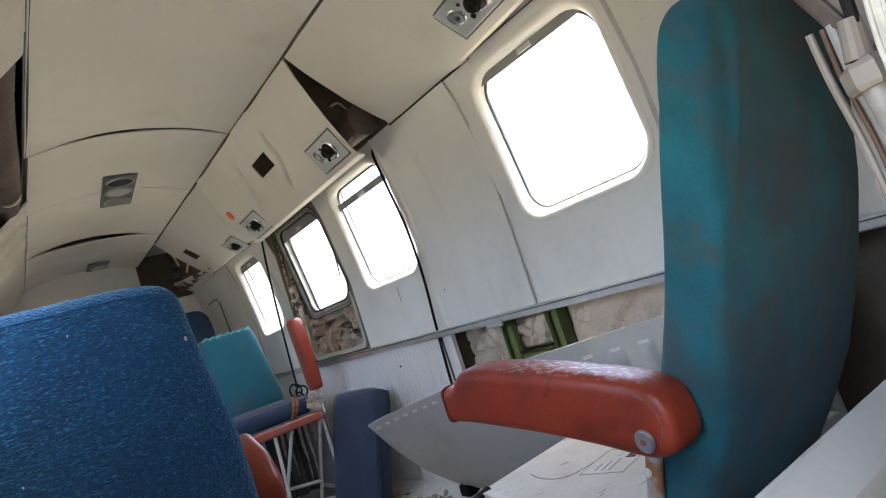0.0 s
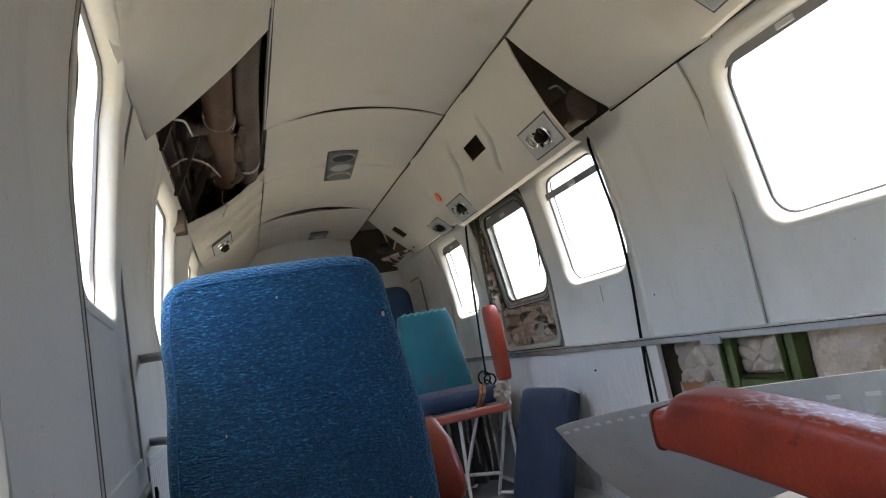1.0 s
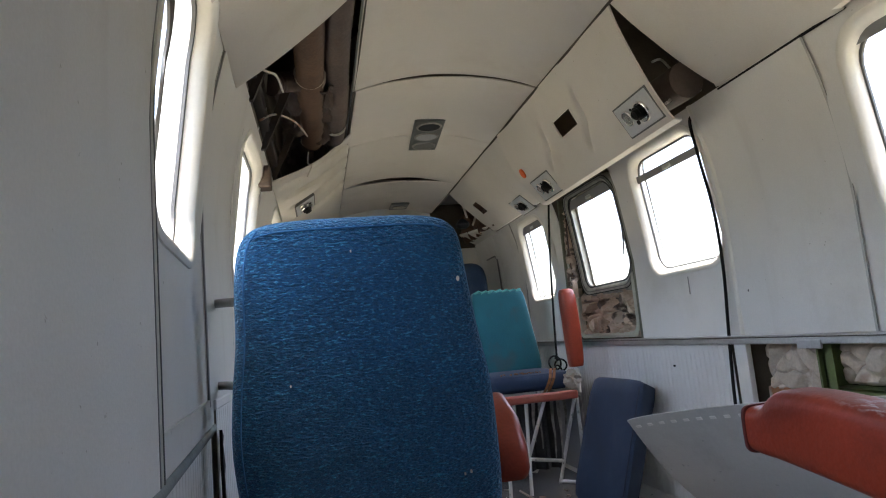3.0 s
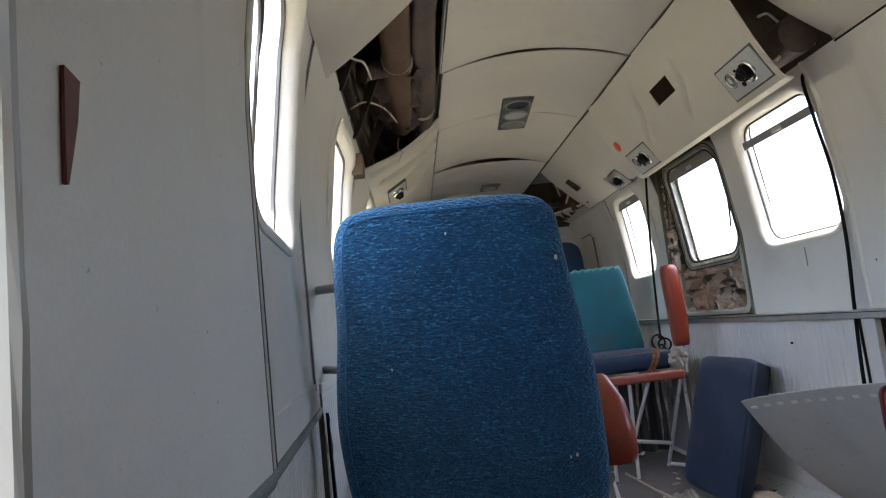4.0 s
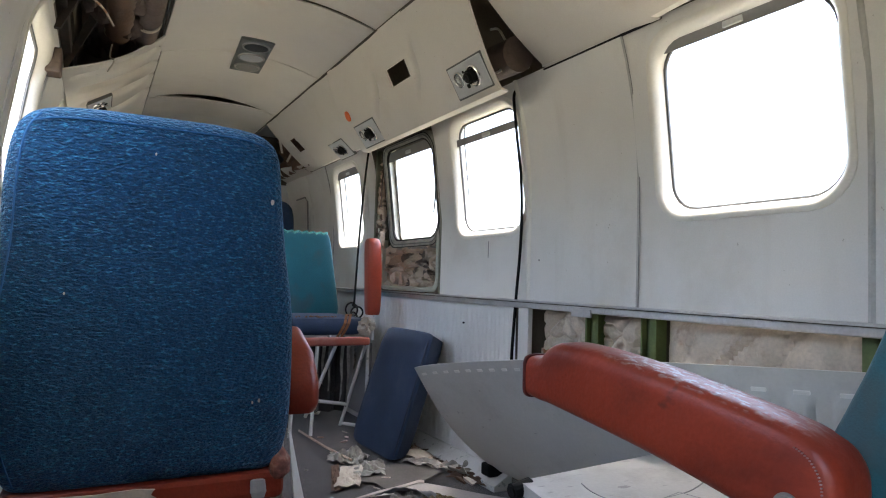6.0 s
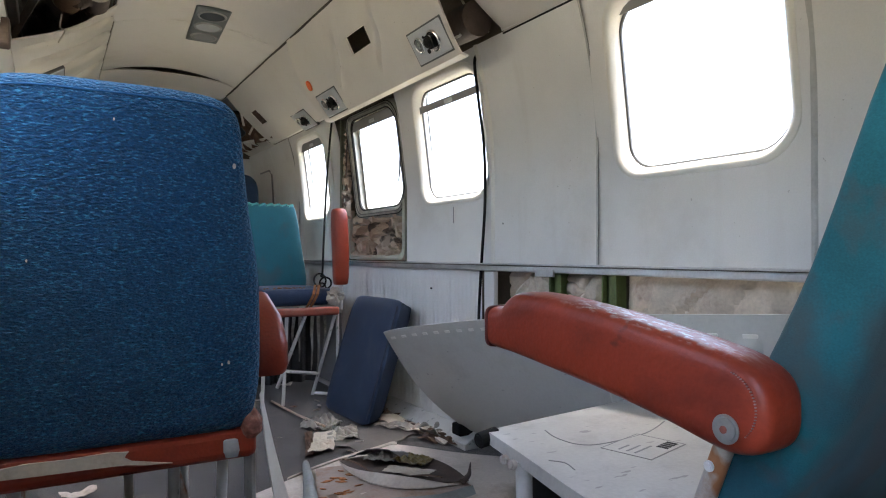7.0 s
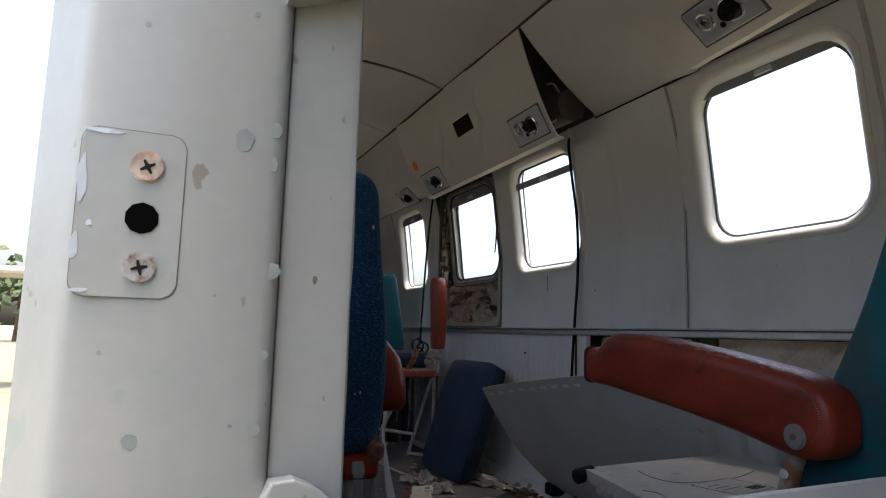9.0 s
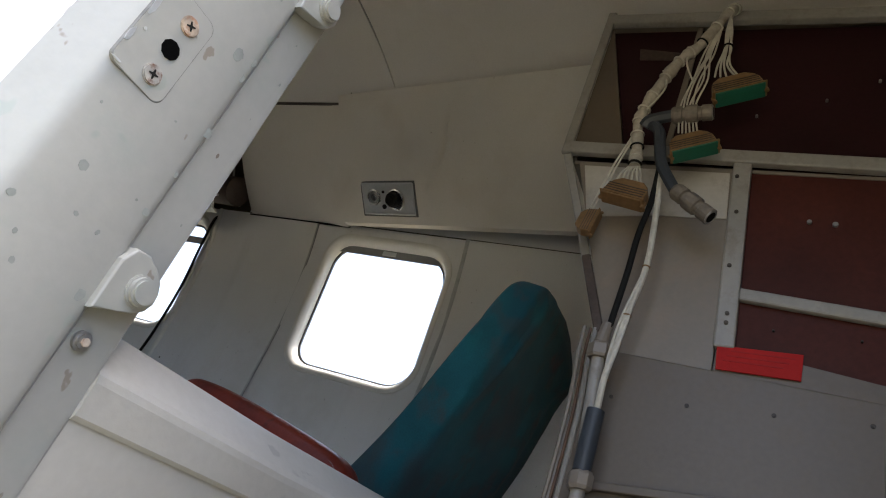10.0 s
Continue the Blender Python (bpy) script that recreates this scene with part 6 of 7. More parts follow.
part("strip", prism([(0.358, 0.922), (0.374, 0.919), (0.370, 0.895), (0.364, 0.876), (0.358, 0.858), (0.356, 0.858), (0.3565, 0.885)], -0.7385, -0.7360, "yz"), M["maroonvinyl"], gash)

# ---- ceiling light ----
lamp = thing("ceiling_light", "grey metal ceiling light plate with three round lenses", "ceiling light")


def lamp_m(y, x0=0.042):
    x = x0 + 0.07 * (y - 3.21)
    return Matrix.Translation((x, y, crown(x) - 0.012))


bm = box((-0.078, -0.25, -0.006), (0.078, 0.25, 0.010), 0.012, 3)
for v in bm.verts:
    v.co = Vector((0.042 + v.co.x + 0.07 * v.co.y, 3.21 + v.co.y, crown(0.042) - 0.006 + v.co.z))
lp = part("plate", bm, M["lampplate"], lamp, "dull grey light plate")
for k, mt in ((-0.155, "greysleeve"), (0.0, "plate"), (0.155, "shade")):
    mm = lamp_m(3.21 + k)
    ln = part("bezel_ring", ring_mesh(0.058, 0.006, mm, 26), M["boltsteel"], lp, smooth=True)
    part("lens", disc(0.054, 0.008, mm), M[mt], lp, "round light lens")

lamp = thing("ceiling_light", "small grey ceiling light plate with one lens", "ceiling light")
lp = part("plate", box((0.03, 4.80, 1.772), (0.17, 5.0, 1.790), 0.008, 2), M["lampplate"], lamp, "dull grey light plate")
part("lens", disc(0.05, 0.008, Matrix.Translation((0.10, 4.89, 1.770))), M["chrome"], lp, "round light lens")

# ---- open duct bay ----
hose = thing("air_hose", "brown ribbed ventilation hose in the open ceiling bay", "hose")
part("hose", tube([(-0.54, 1.0 + 0.022 * k, 1.688 - 0.0003 * k + 0.003 * math.sin(k * 0.3)) for k in range(25, 84)], 0.045, 18, True, 0.07), M["duct"], hose, smooth=True)
for y in (2.15, 2.80):
    for g in (0.0, 0.035):
        part("clamp", ring_mesh(0.048, 0.007, Matrix.Translation((-0.54, y + g, 1.681)) @ Matrix.Rotation(radians(90), 4, "X"), 20), M["paper"], hose, "pale hose clamp")
part("branch", tube(smooth_path([(-0.54, 2.19, 1.675), (-0.60, 2.18, 1.668), (-0.645, 2.16, 1.655), (-0.67, 2.13, 1.635)], 5), 0.034, 14, True, 0.05), M["duct2"], hose, "short side branch", smooth=True)
hose = thing("air_hose", "dark ribbed ventilation hose beside the brown one", "hose")
part("hose", tube([(-0.446 + 0.006 * math.sin(k * 0.11), 1.0 + 0.022 * k, 1.752 - 0.0008 * k) for k in range(25, 86)], 0.042, 18, True, 0.08), M["ductgrey"], hose, smooth=True)
part("clamp", ring_mesh(0.046, 0.006, Matrix.Translation((-0.446, 2.70, 1.69)) @ Matrix.Rotation(radians(90), 4, "X"), 20), M["paper"], hose)
lagging = thing("loose_lagging", "torn brown lagging tucked under the fuselage crown", "insulation")
part("quilt", sheet(lambda u, v: Vector((-0.66 + 0.20 * u, 2.2 + 0.95 * v, 1.66 + 0.05 * noise.noise((u * 3, v * 8, 2)) + 0.03 * noise.noise((u * 9, v * 20, 2)))), 16, 30, 0.004), M["duct2"], lagging, smooth=True)
wires = thing("loose_wires", "thin pale wires trailing out of the ceiling bay", "wires")
part("wire", tube(smooth_path([(-0.56, 2.82, 1.61), (-0.565, 2.78, 1.55), (-0.55, 2.72, 1.52), (-0.57, 2.70, 1.47)], 6), 0.003, 6), M["wire"], wires)
part("wire", tube(smooth_path([(-0.70, 1.55, 1.46), (-0.66, 1.75, 1.52), (-0.64, 1.9, 1.57), (-0.63, 2.1, 1.60)], 6), 0.0035, 6), M["wire"], wires)
part("wire", tube(smooth_path([(-0.70, 2.0, 1.47), (-0.66, 2.2, 1.56), (-0.60, 2.4, 1.60), (-0.56, 2.6, 1.61)], 6), 0.0035, 6), M["rust"], wires)
for k, y in enumerate((1.75, 2.2, 2.65)):
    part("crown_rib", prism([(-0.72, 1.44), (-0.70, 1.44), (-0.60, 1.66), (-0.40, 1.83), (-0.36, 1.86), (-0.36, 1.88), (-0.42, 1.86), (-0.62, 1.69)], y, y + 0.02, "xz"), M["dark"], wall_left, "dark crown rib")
beam = thing("bay_beam", "dark metal channel crossing the open ceiling bay", "beam")
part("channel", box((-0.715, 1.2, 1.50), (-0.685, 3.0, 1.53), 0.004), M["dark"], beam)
# gap between the loose overhead panels on the right side
w2 = thing("loose_wires", "pale wire looped in the gap of the overhead panels", "wires")
part("wire", tube(smooth_path([(0.52, 1.80, 1.56), (0.57, 1.83, 1.58), (0.62, 1.86, 1.56), (0.66, 1.84, 1.50), (0.69, 1.82, 1.47)], 6), 0.004, 6), M["wire"], w2)
part("wire", tube(smooth_path([(0.56, 1.82, 1.43), (0.60, 1.86, 1.46), (0.58, 1.90, 1.50)], 6), 0.005, 6), M["wire"], w2)
can = thing("vent_can", "dark brown rounded vent duct behind the overhead panel", "duct")
part("duct", tube([(0.63, 1.80, 1.50), (0.63, 2.2, 1.52), (0.64, 2.9, 1.53)], 0.06, 16), M["duct2"], can, smooth=True)


# ---- avionics cabinet facing the door ----
cab = thing("avionics_cabinet", "white framed cabinet with maroon shelves and loose plugs", "cabinet", "", (0.0, -0.3, 0))
O = Vector(cab.location)
CX = 0.0


def bar(name, a, b, w=0.016, mat="framegrey", label=""):
    """A square bar between two points."""
    a, b = Vector(a), Vector(b)
    d = b - a
    m = frame_of((a + b) / 2, d, Vector((-1, 0, 0)) if abs(d.normalized().x) < 0.9 else Vector((0, 0, 1)))
    return part(name, shift(box((-d.length / 2, -w, -w * 0.6), (d.length / 2, w, w * 0.6), 0.003, 2, m), O), M[mat], cab, label)


bar("shelf_bar", (CX, 0.208, 1.254), (CX, -0.86, 1.231), 0.013)
bar("shelf_bar", (CX, 0.214, 1.611), (CX, -0.86, 1.566), 0.014)
bar("front_post", (CX - 0.003, 0.213, 1.632), (CX - 0.003, 0.204, 1.238), 0.009)
bar("slant_strut", (CX + 0.002, 0.202, 1.240), (CX + 0.002, 0.104, 1.020), 0.0075)
bar("slant_strut", (CX + 0.001, 0.106, 1.024), (CX + 0.001, 0.048, 0.890), 0.0075, "brownsteel", "brown stained lower strut")
bar("mid_post", (CX + 0.004, -0.102, 1.236), (CX + 0.004, -0.128, 0.900), 0.014)
bar("lower_bar", (CX + 0.006, -0.132, 0.992), (CX + 0.006, -0.86, 0.963), 0.010)
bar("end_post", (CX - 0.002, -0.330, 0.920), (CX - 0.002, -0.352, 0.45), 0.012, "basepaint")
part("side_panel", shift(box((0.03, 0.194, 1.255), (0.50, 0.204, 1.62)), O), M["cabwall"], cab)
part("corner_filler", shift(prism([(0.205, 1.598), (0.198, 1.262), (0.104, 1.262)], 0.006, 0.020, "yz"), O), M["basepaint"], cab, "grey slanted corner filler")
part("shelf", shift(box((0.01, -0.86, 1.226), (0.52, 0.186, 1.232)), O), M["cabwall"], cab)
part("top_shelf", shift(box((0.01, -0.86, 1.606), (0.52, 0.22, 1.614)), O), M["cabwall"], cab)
up = part("upper_board", shift(prism([(0.207, 1.600), (-0.86, 1.570), (-0.86, 1.235), (0.100, 1.255)], 0.022, 0.030, "yz"), O), M["maroon"], cab, "dark maroon board with studs")
part("nameplate", shift(prism([(0.139, 1.546), (0.036, 1.527), (0.034, 1.510), (0.133, 1.514)], 0.019, 0.0225, "yz", 0.0008, 1), O), M["brownsteel"], up, "dark metal nameplate")
rb = part("lower_board", shift(box((0.012, -0.86, 1.000), (0.022, -0.108, 1.228)), O), M["redbrown"], cab, "red-brown board with studs")
part("small_board", shift(prism([(-0.118, 0.984), (-0.86, 0.955), (-0.86, 0.850), (-0.118, 0.902)], 0.012, 0.022, "yz"), O), M["redbrown"], cab)
for y, z in ((-0.208, 1.400), (-0.281, 1.446), (-0.319, 1.445), (-0.348, 1.445), (-0.105, 1.362)):
    part("stud", shift(disc(0.0022, 0.006, Matrix.Translation((0.0195, y, z)) @ Matrix.Rotation(radians(90), 4, "Y"), 8), O), M["boltsteel"], up)
for y, z, r in ((-0.209, 1.137, 0.0034), (-0.243, 1.136, 0.0040), (-0.331, 1.137, 0.0042), (-0.185, 0.945, 0.0016), (-0.29, 0.95, 0.0016)):
    part("stud", shift(disc(r, 0.006, Matrix.Translation((0.0105, y, z)) @ Matrix.Rotation(radians(90), 4, "Y"), 8), O), M["boltsteel" if z > 1 else "darkscrew"], rb)
part("white_panel", shift(prism([(0.176, 1.225), (-0.090, 1.225), (-0.118, 0.862), (0.030, 0.852), (0.060, 0.930)], 0.006, 0.014, "yz", 0.001), O), M["cabwall"], cab, "grey-white blank panel with shade in its colour")
part("pale_patch", shift(prism([(0.163, 1.218), (-0.085, 1.218), (-0.095, 1.125), (0.010, 1.120), (0.128, 1.105)], 0.0035, 0.0058, "yz", 0.0006, 1), O), M["shelfpaint"], cab, "paler upper patch of the panel")
for y, z in ((-0.098, 1.205), (-0.108, 1.134), (-0.114, 1.034), (-0.124, 0.953), (-0.125, 0.938)):
    part("screw", shift(disc(0.0032, 0.005, Matrix.Translation((-0.005, y, z)) @ Matrix.Rotation(radians(90), 4, "Y"), 10, 0.0008), O), M["darkscrew"], cab)
base = part("base_panel", shift(box((0.0, -0.86, 0.0), (0.018, 0.045, 0.864), 0.002), O), M["basepaint"], cab, "grimy off-white screwed base panel with shade in its colour")
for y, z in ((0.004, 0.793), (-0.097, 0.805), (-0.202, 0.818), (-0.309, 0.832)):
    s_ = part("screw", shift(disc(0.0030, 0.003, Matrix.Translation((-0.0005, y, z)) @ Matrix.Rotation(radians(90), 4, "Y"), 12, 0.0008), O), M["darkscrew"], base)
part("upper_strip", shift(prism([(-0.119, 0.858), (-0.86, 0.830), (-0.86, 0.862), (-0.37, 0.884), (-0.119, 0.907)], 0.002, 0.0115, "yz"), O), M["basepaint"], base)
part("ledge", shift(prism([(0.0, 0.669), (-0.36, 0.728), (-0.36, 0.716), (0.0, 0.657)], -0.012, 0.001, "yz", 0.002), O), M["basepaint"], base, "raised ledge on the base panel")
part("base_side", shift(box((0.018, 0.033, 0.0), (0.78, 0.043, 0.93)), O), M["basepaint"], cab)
part("upper_side", shift(prism([(0.018, 0.93), (0.78, 0.93), (0.78, 1.60), (0.018, 1.60)], 0.026, 0.036, "xz"), O), M["cabwall"], cab)
part("end_bracket", shift(box((-0.018, -0.372, 0.855), (-0.004, -0.338, 0.905), 0.004), O), M["gold"], cab, "rusty brown bracket")
part("end_strip", shift(box((-0.012, -0.372, 0.40), (0.0, -0.362, 0.95), 0.002), O), M["brownsteel"], cab, "dark edge strip")
lab = part("red_label", shift(prism([(-0.119, 0.902), (-0.226, 0.910), (-0.227, 0.872), (-0.123, 0.866)], -0.0025, 0.0005, "yz", 0.0005, 1), O), M["redlabel"], cab, "red warning label")
for k in range(3):
    part("text_line", shift(prism([(-0.130 - 0.004 * k, 0.880 + 0.008 * k), (-0.205 - 0.006 * k, 0.8845 + 0.008 * k), (-0.205 - 0.006 * k, 0.8865 + 0.008 * k), (-0.130 - 0.004 * k, 0.882 + 0.008 * k)], -0.0031, -0.0024, "yz"), O), M["redtext"], lab)

harness = thing("wiring_harness", "white laced wiring loom with brass plugs hanging from the cabinet", "wiring")


def strand(pts, r, mat="wire", name="wire", label="", n=6, seg=8):
    return part(name, tube(smooth_path(pts, n), r, seg), M[mat], harness, label, smooth=True)


LOOM = [(-0.012, -0.034, 1.612), (-0.040, -0.028, 1.567), (-0.05, 0.001, 1.474), (-0.052, 0.032, 1.425), (-0.054, 0.060, 1.337), (-0.054, 0.069, 1.274), (-0.054, 0.059, 1.216), (-0.055, 0.053, 1.172)]
run = smooth_path(LOOM, 6)
strand(LOOM, [0.0098 + 0.0016 * math.sin(k * 1.35) + 0.0008 * math.sin(k * 2.9) for k in range(len(run))], "woundloom", "loom", "thick laced white loom", n=6, seg=12)
for k in range(13):
    i = 3 + k * 3
    if i + 1 < len(run):
        p, d = Vector(run[i]), Vector(run[i + 1]) - Vector(run[i - 1])
        part("lacing", ring_mesh(0.0106, 0.0016, frame_of(p, d.orthogonal(), d), 14, 6), M["black"] if k in (3, 11) else M["wire"], harness)
part("cable_tie", ring_mesh(0.0095, 0.0022, frame_of((-0.055, 0.054, 1.178), (1, 0, 0), (0, 0.1, 1)), 14, 6), M["black"], harness, "black cable tie")


def plug(p, along, size, mat="gold", insert=None):
    """A tapered ribbed plug: stepped shell, flange, insert, a screw at each end."""
    m = frame_of(p, along, (-1, 0, 0.2))
    s_ = part("plug", prism([(-size, -size * 0.30), (size, -size * 0.30), (size * 0.96, size * 0.22), (size * 0.82, size * 0.50), (size * 0.52, size * 0.74), (-size * 0.52, size * 0.74), (-size * 0.82, size * 0.50), (-size * 0.96, size * 0.22)], -size * 0.32, size * 0.32, "xy", 0.002, 2), M[mat], harness, "brown plug shell")
    s_.data.transform(m)
    part("flange", box((-size * 1.08, -size * 0.37, -size * 0.38), (size * 1.08, -size * 0.30, size * 0.38), 0.001, 2, m), M["gold"], s_)
    part("face", box((-size * 0.98, -size * 0.46, -size * 0.34), (size * 0.98, -size * 0.37, size * 0.34), 0.001, 2, m), M[insert or "gold"], s_)
    for k in range(4):
        part("rib", box((-size * 0.93, -size * 0.20 + size * 0.15 * k, size * 0.32), (size * 0.90, -size * 0.16 + size * 0.15 * k, size * 0.345), 0, 1, m), M["brownsteel"], s_)
    for e in (-1, 1):
        part("jack_screw", disc(size * 0.09, size * 0.4, m @ Matrix.Translation((e * size * 1.02, -size * 0.36, 0)) @ Matrix.Rotation(radians(90), 4, "X"), 10, 0.001), M["gold"], s_)
    return s_


plug((-0.058, -0.077, 1.346), (0.0, -1, 0.50), 0.040, insert="greenplug")
plug((-0.060, -0.031, 1.215), (0.0, -1, 0.52), 0.036, insert="greenplug")
plug((-0.060, 0.051, 1.108), (0, -1, -0.26), 0.036)
plug((-0.046, 0.100, 1.058), (0, -0.05, 1), 0.026)
for k in range(6):
    d, w = 0.006 * (k - 2.5), random.Random(k).uniform(-0.006, 0.006)
    strand([(-0.055, 0.053 + d * 0.4, 1.176), (-0.059, 0.054 + d, 1.156), (-0.060, 0.053 + d * 1.5 + w * 0.3, 1.132)], 0.0018, seg=6)
    strand([(-0.046, -0.022 + d * 0.25, 1.520), (-0.054, -0.016 + d * 0.5 + w, 1.44), (-0.060, -0.012 + d * 0.7 - w, 1.370), (-0.058, -0.006 + d * 0.8, 1.310), (-0.060, -0.018 + d, 1.245)], 0.0016, seg=6)
for k in range(5):
    d, w = 0.0025 * (k - 2), random.Random(20 + k).uniform(-0.003, 0.003)
    strand([(-0.044, -0.034, 1.555), (-0.050, -0.040 + d, 1.50), (-0.052, -0.046 + d + w, 1.455), (-0.056, -0.046 + d * 2, 1.41), (-0.058, -0.058 + d * 4 + w, 1.378)], 0.0018, seg=6)
part("cable_tie", ring_mesh(0.0075, 0.0018, frame_of((-0.052, -0.045, 1.46), (1, 0, 0), (0, 0, 1)), 14, 6), M["black"], harness, "black cable tie")
strand([(-0.052, 0.020, 1.44), (-0.060, 0.014, 1.405), (-0.060, -0.006, 1.36)], 0.0018, seg=6)
strand([(-0.054, 0.055, 1.40), (-0.060, 0.040, 1.35), (-0.058, 0.066, 1.29)], 0.0018, seg=6)
strand([(-0.054, 0.070, 1.26), (-0.056, 0.074, 1.229), (-0.054, 0.089, 1.171), (-0.046, 0.106, 1.090)], 0.0018, seg=6)
strand([(-0.054, 0.066, 1.25), (-0.056, 0.072, 1.22), (-0.052, 0.086, 1.16), (-0.046, 0.102, 1.085)], 0.0016, seg=6)


def ribbed_plug(a, b, r):
    """A round coupling plug in three stepped rings with a bright open end."""
    a, b = Vector(a), Vector(b)
    rad = [r * 0.82, r * 0.95, r * 0.95, r * 0.72, r * 0.72, r, r * 1.03, r, r * 0.78, r * 0.78, r * 0.90, r * 0.90]
    at = [0, 0.06, 0.26, 0.28, 0.34, 0.36, 0.50, 0.64, 0.66, 0.74, 0.76, 1.0]
    e = part("coax_plug", tube([a.lerp(b, q) for q in at], rad, 16), M["dullplug"], harness, "dull ribbed round plug")
    d = (b - a).normalized()
    part("rim", ring_mesh(r * 0.70, r * 0.14, frame_of(b, d.orthogonal(), d), 18, 6), M["boltsteel"], e)
    part("bore", disc(r * 0.60, 0.002, frame_of(b + d * 0.0005, d.orthogonal(), d), 16), M["black"], e)


strand([(-0.054, 0.058, 1.262), (-0.060, 0.049, 1.272), (-0.064, 0.014, 1.280)], 0.0105, "greysleeve", "coax", "grey sheathed lead")
ribbed_plug((-0.064, 0.014, 1.280), (-0.066, -0.049, 1.287), 0.0150)
strand([(-0.056, 0.044, 1.265), (-0.064, 0.028, 1.245), (-0.068, 0.019, 1.213), (-0.068, 0.006, 1.167), (-0.068, -0.027, 1.114)], 0.0095, "greysleeve", "coax", "grey sheathed lead")
ribbed_plug((-0.068, -0.024, 1.119), (-0.068, -0.083, 1.074), 0.0145)
strand([(-0.056, 0.016, 1.21), (-0.052, 0.013, 1.166), (-0.050, 0.012, 1.103), (-0.050, 0.017, 1.043), (-0.050, 0.017, 0.969), (-0.047, 0.021, 0.878)], 0.0050, "black", "lead", "black lead")
strand([(-0.056, 0.010, 1.18), (-0.052, 0.008, 1.154), (-0.050, -0.001, 1.08), (-0.050, -0.008, 0.985), (-0.050, 0.000, 0.902), (-0.053, 0.003, 0.84), (-0.054, 0.006, 0.797), (-0.048, 0.005, 0.752)], 0.0048, "wire", "lead", "white bundled lead")
for d in (-0.0045, 0.0045):
    strand([(-0.052, -0.007, 0.975), (-0.053, 0.001 + d, 0.90), (-0.055, 0.004 + d, 0.84), (-0.054, 0.006, 0.795)], 0.0022, "wire", seg=6)
for z, y in ((0.985, -0.008), (0.900, 0.0), (0.797, 0.006)):
    part("lacing", ring_mesh(0.0054, 0.0012, frame_of((-0.0505, y, z), (1, 0, 0), (0, 0, 1)), 12, 6), M["gold"], harness)
conduit = thing("conduit", "grey and white conduit pipe running down the cabinet corner", "conduit")
part("collar", tube([(-0.045, 0.024, 0.884), (-0.045, 0.027, 0.852)], [0.0085, 0.0105], 14), M["cabwall"], conduit, "worn steel collar")
part("coupling", tube([(-0.045, 0.0275, 0.850), (-0.045, 0.0265, 0.846), (-0.045, 0.0255, 0.832), (-0.045, 0.025, 0.828)], [0.0150, 0.0172, 0.0172, 0.0150], 6), M["cabwall"], conduit, "hexagonal worn steel coupling")
part("pipe", tube([(-0.044, 0.025, 0.830), (-0.042, 0.020, 0.786), (-0.042, 0.012, 0.72), (-0.045, 0.003, 0.670), (-0.045, -0.010, 0.42), (-0.045, -0.015, 0.0)], 0.0095, 14), M["framegrey"], conduit, smooth=True)
part("sleeve", tube([(-0.050, 0.006, 0.752), (-0.050, 0.004, 0.70), (-0.049, 0.003, 0.668)], [0.0120, 0.0125, 0.0120], 16), M["greysleeve"], conduit, "dark grey sleeve", smooth=True)
part("coupling", tube([(-0.047, 0.003, 0.668), (-0.047, 0.002, 0.664), (-0.047, 0.001, 0.650), (-0.047, 0.0, 0.645)], [0.014, 0.0165, 0.0165, 0.014], 8), M["cabwall"], conduit, "worn steel coupling")
bead = thing("door_seal", "curled brown sealing strip along the wall end", "seal strip")
for k, (d, r_, mt) in enumerate(((0.0, 0.0024, "duct"), (-0.008, 0.0042, "framegrey"), (0.009, 0.0035, "cabwall"))):
    part("strip", tube(smooth_path([(0.002 - 0.002 * k, 0.062 + d, 0.895), (0.000, 0.060 + d, 0.85), (0.002, 0.055 + d, 0.80), (-0.002, 0.050 + d, 0.749), (0.002, 0.048 + d, 0.65), (0.004, 0.047 + d, 0.45), (0.004, 0.047 + d, 0.02)], 6), r_, 8), M[mt], bead, "thin brown seal bead" if k == 0 else "pale edge strip", smooth=True)
part("backing_strip", box((0.006, 0.046, 0.02), (0.020, 0.058, 0.885), 0.002), M["framegrey"], bead, "pale strip behind the seal")

# ---- debris on the floor ----
scrap = thing("lining_scrap", "large pale wall lining piece lying on the cabin floor", "scrap panel")


def along(points, u):
    """A place on a run of corners, u from 0 to 1, equal shares for each leg."""
    k = min(int(u * (len(points) - 1)), len(points) - 2)
    w = u * (len(points) - 1) - k
    return Vector((points[k][0] + (points[k + 1][0] - points[k][0]) * w, points[k][1] + (points[k + 1][1] - points[k][1]) * w, 0))


FAR_EDGE = [(-0.383, 1.741), (-0.159, 1.844), (0.081, 1.967), (0.318, 2.096), (0.492, 2.163), (0.612, 1.985), (0.730, 1.800)]
NEAR_EDGE = [(-0.370, 1.680), (-0.150, 1.780), (-0.020, 1.740), (0.030, 1.610), (0.200, 1.500), (0.440, 1.400), (0.690, 1.590)]


def scrap_f(u, v):
    p = along(FAR_EDGE, u).lerp(along(NEAR_EDGE, u), v)
    p.z = 0.006 + 0.024 * min(1.0, 9 * v * (1 - v) + 0.25) + 0.010 * noise.noise((u * 4, v * 3, 4))
    return p


part("sheet", sheet(scrap_f, 48, 20, 0.004), M["scrapwhite"], scrap, "pale creased sheet", smooth=True)
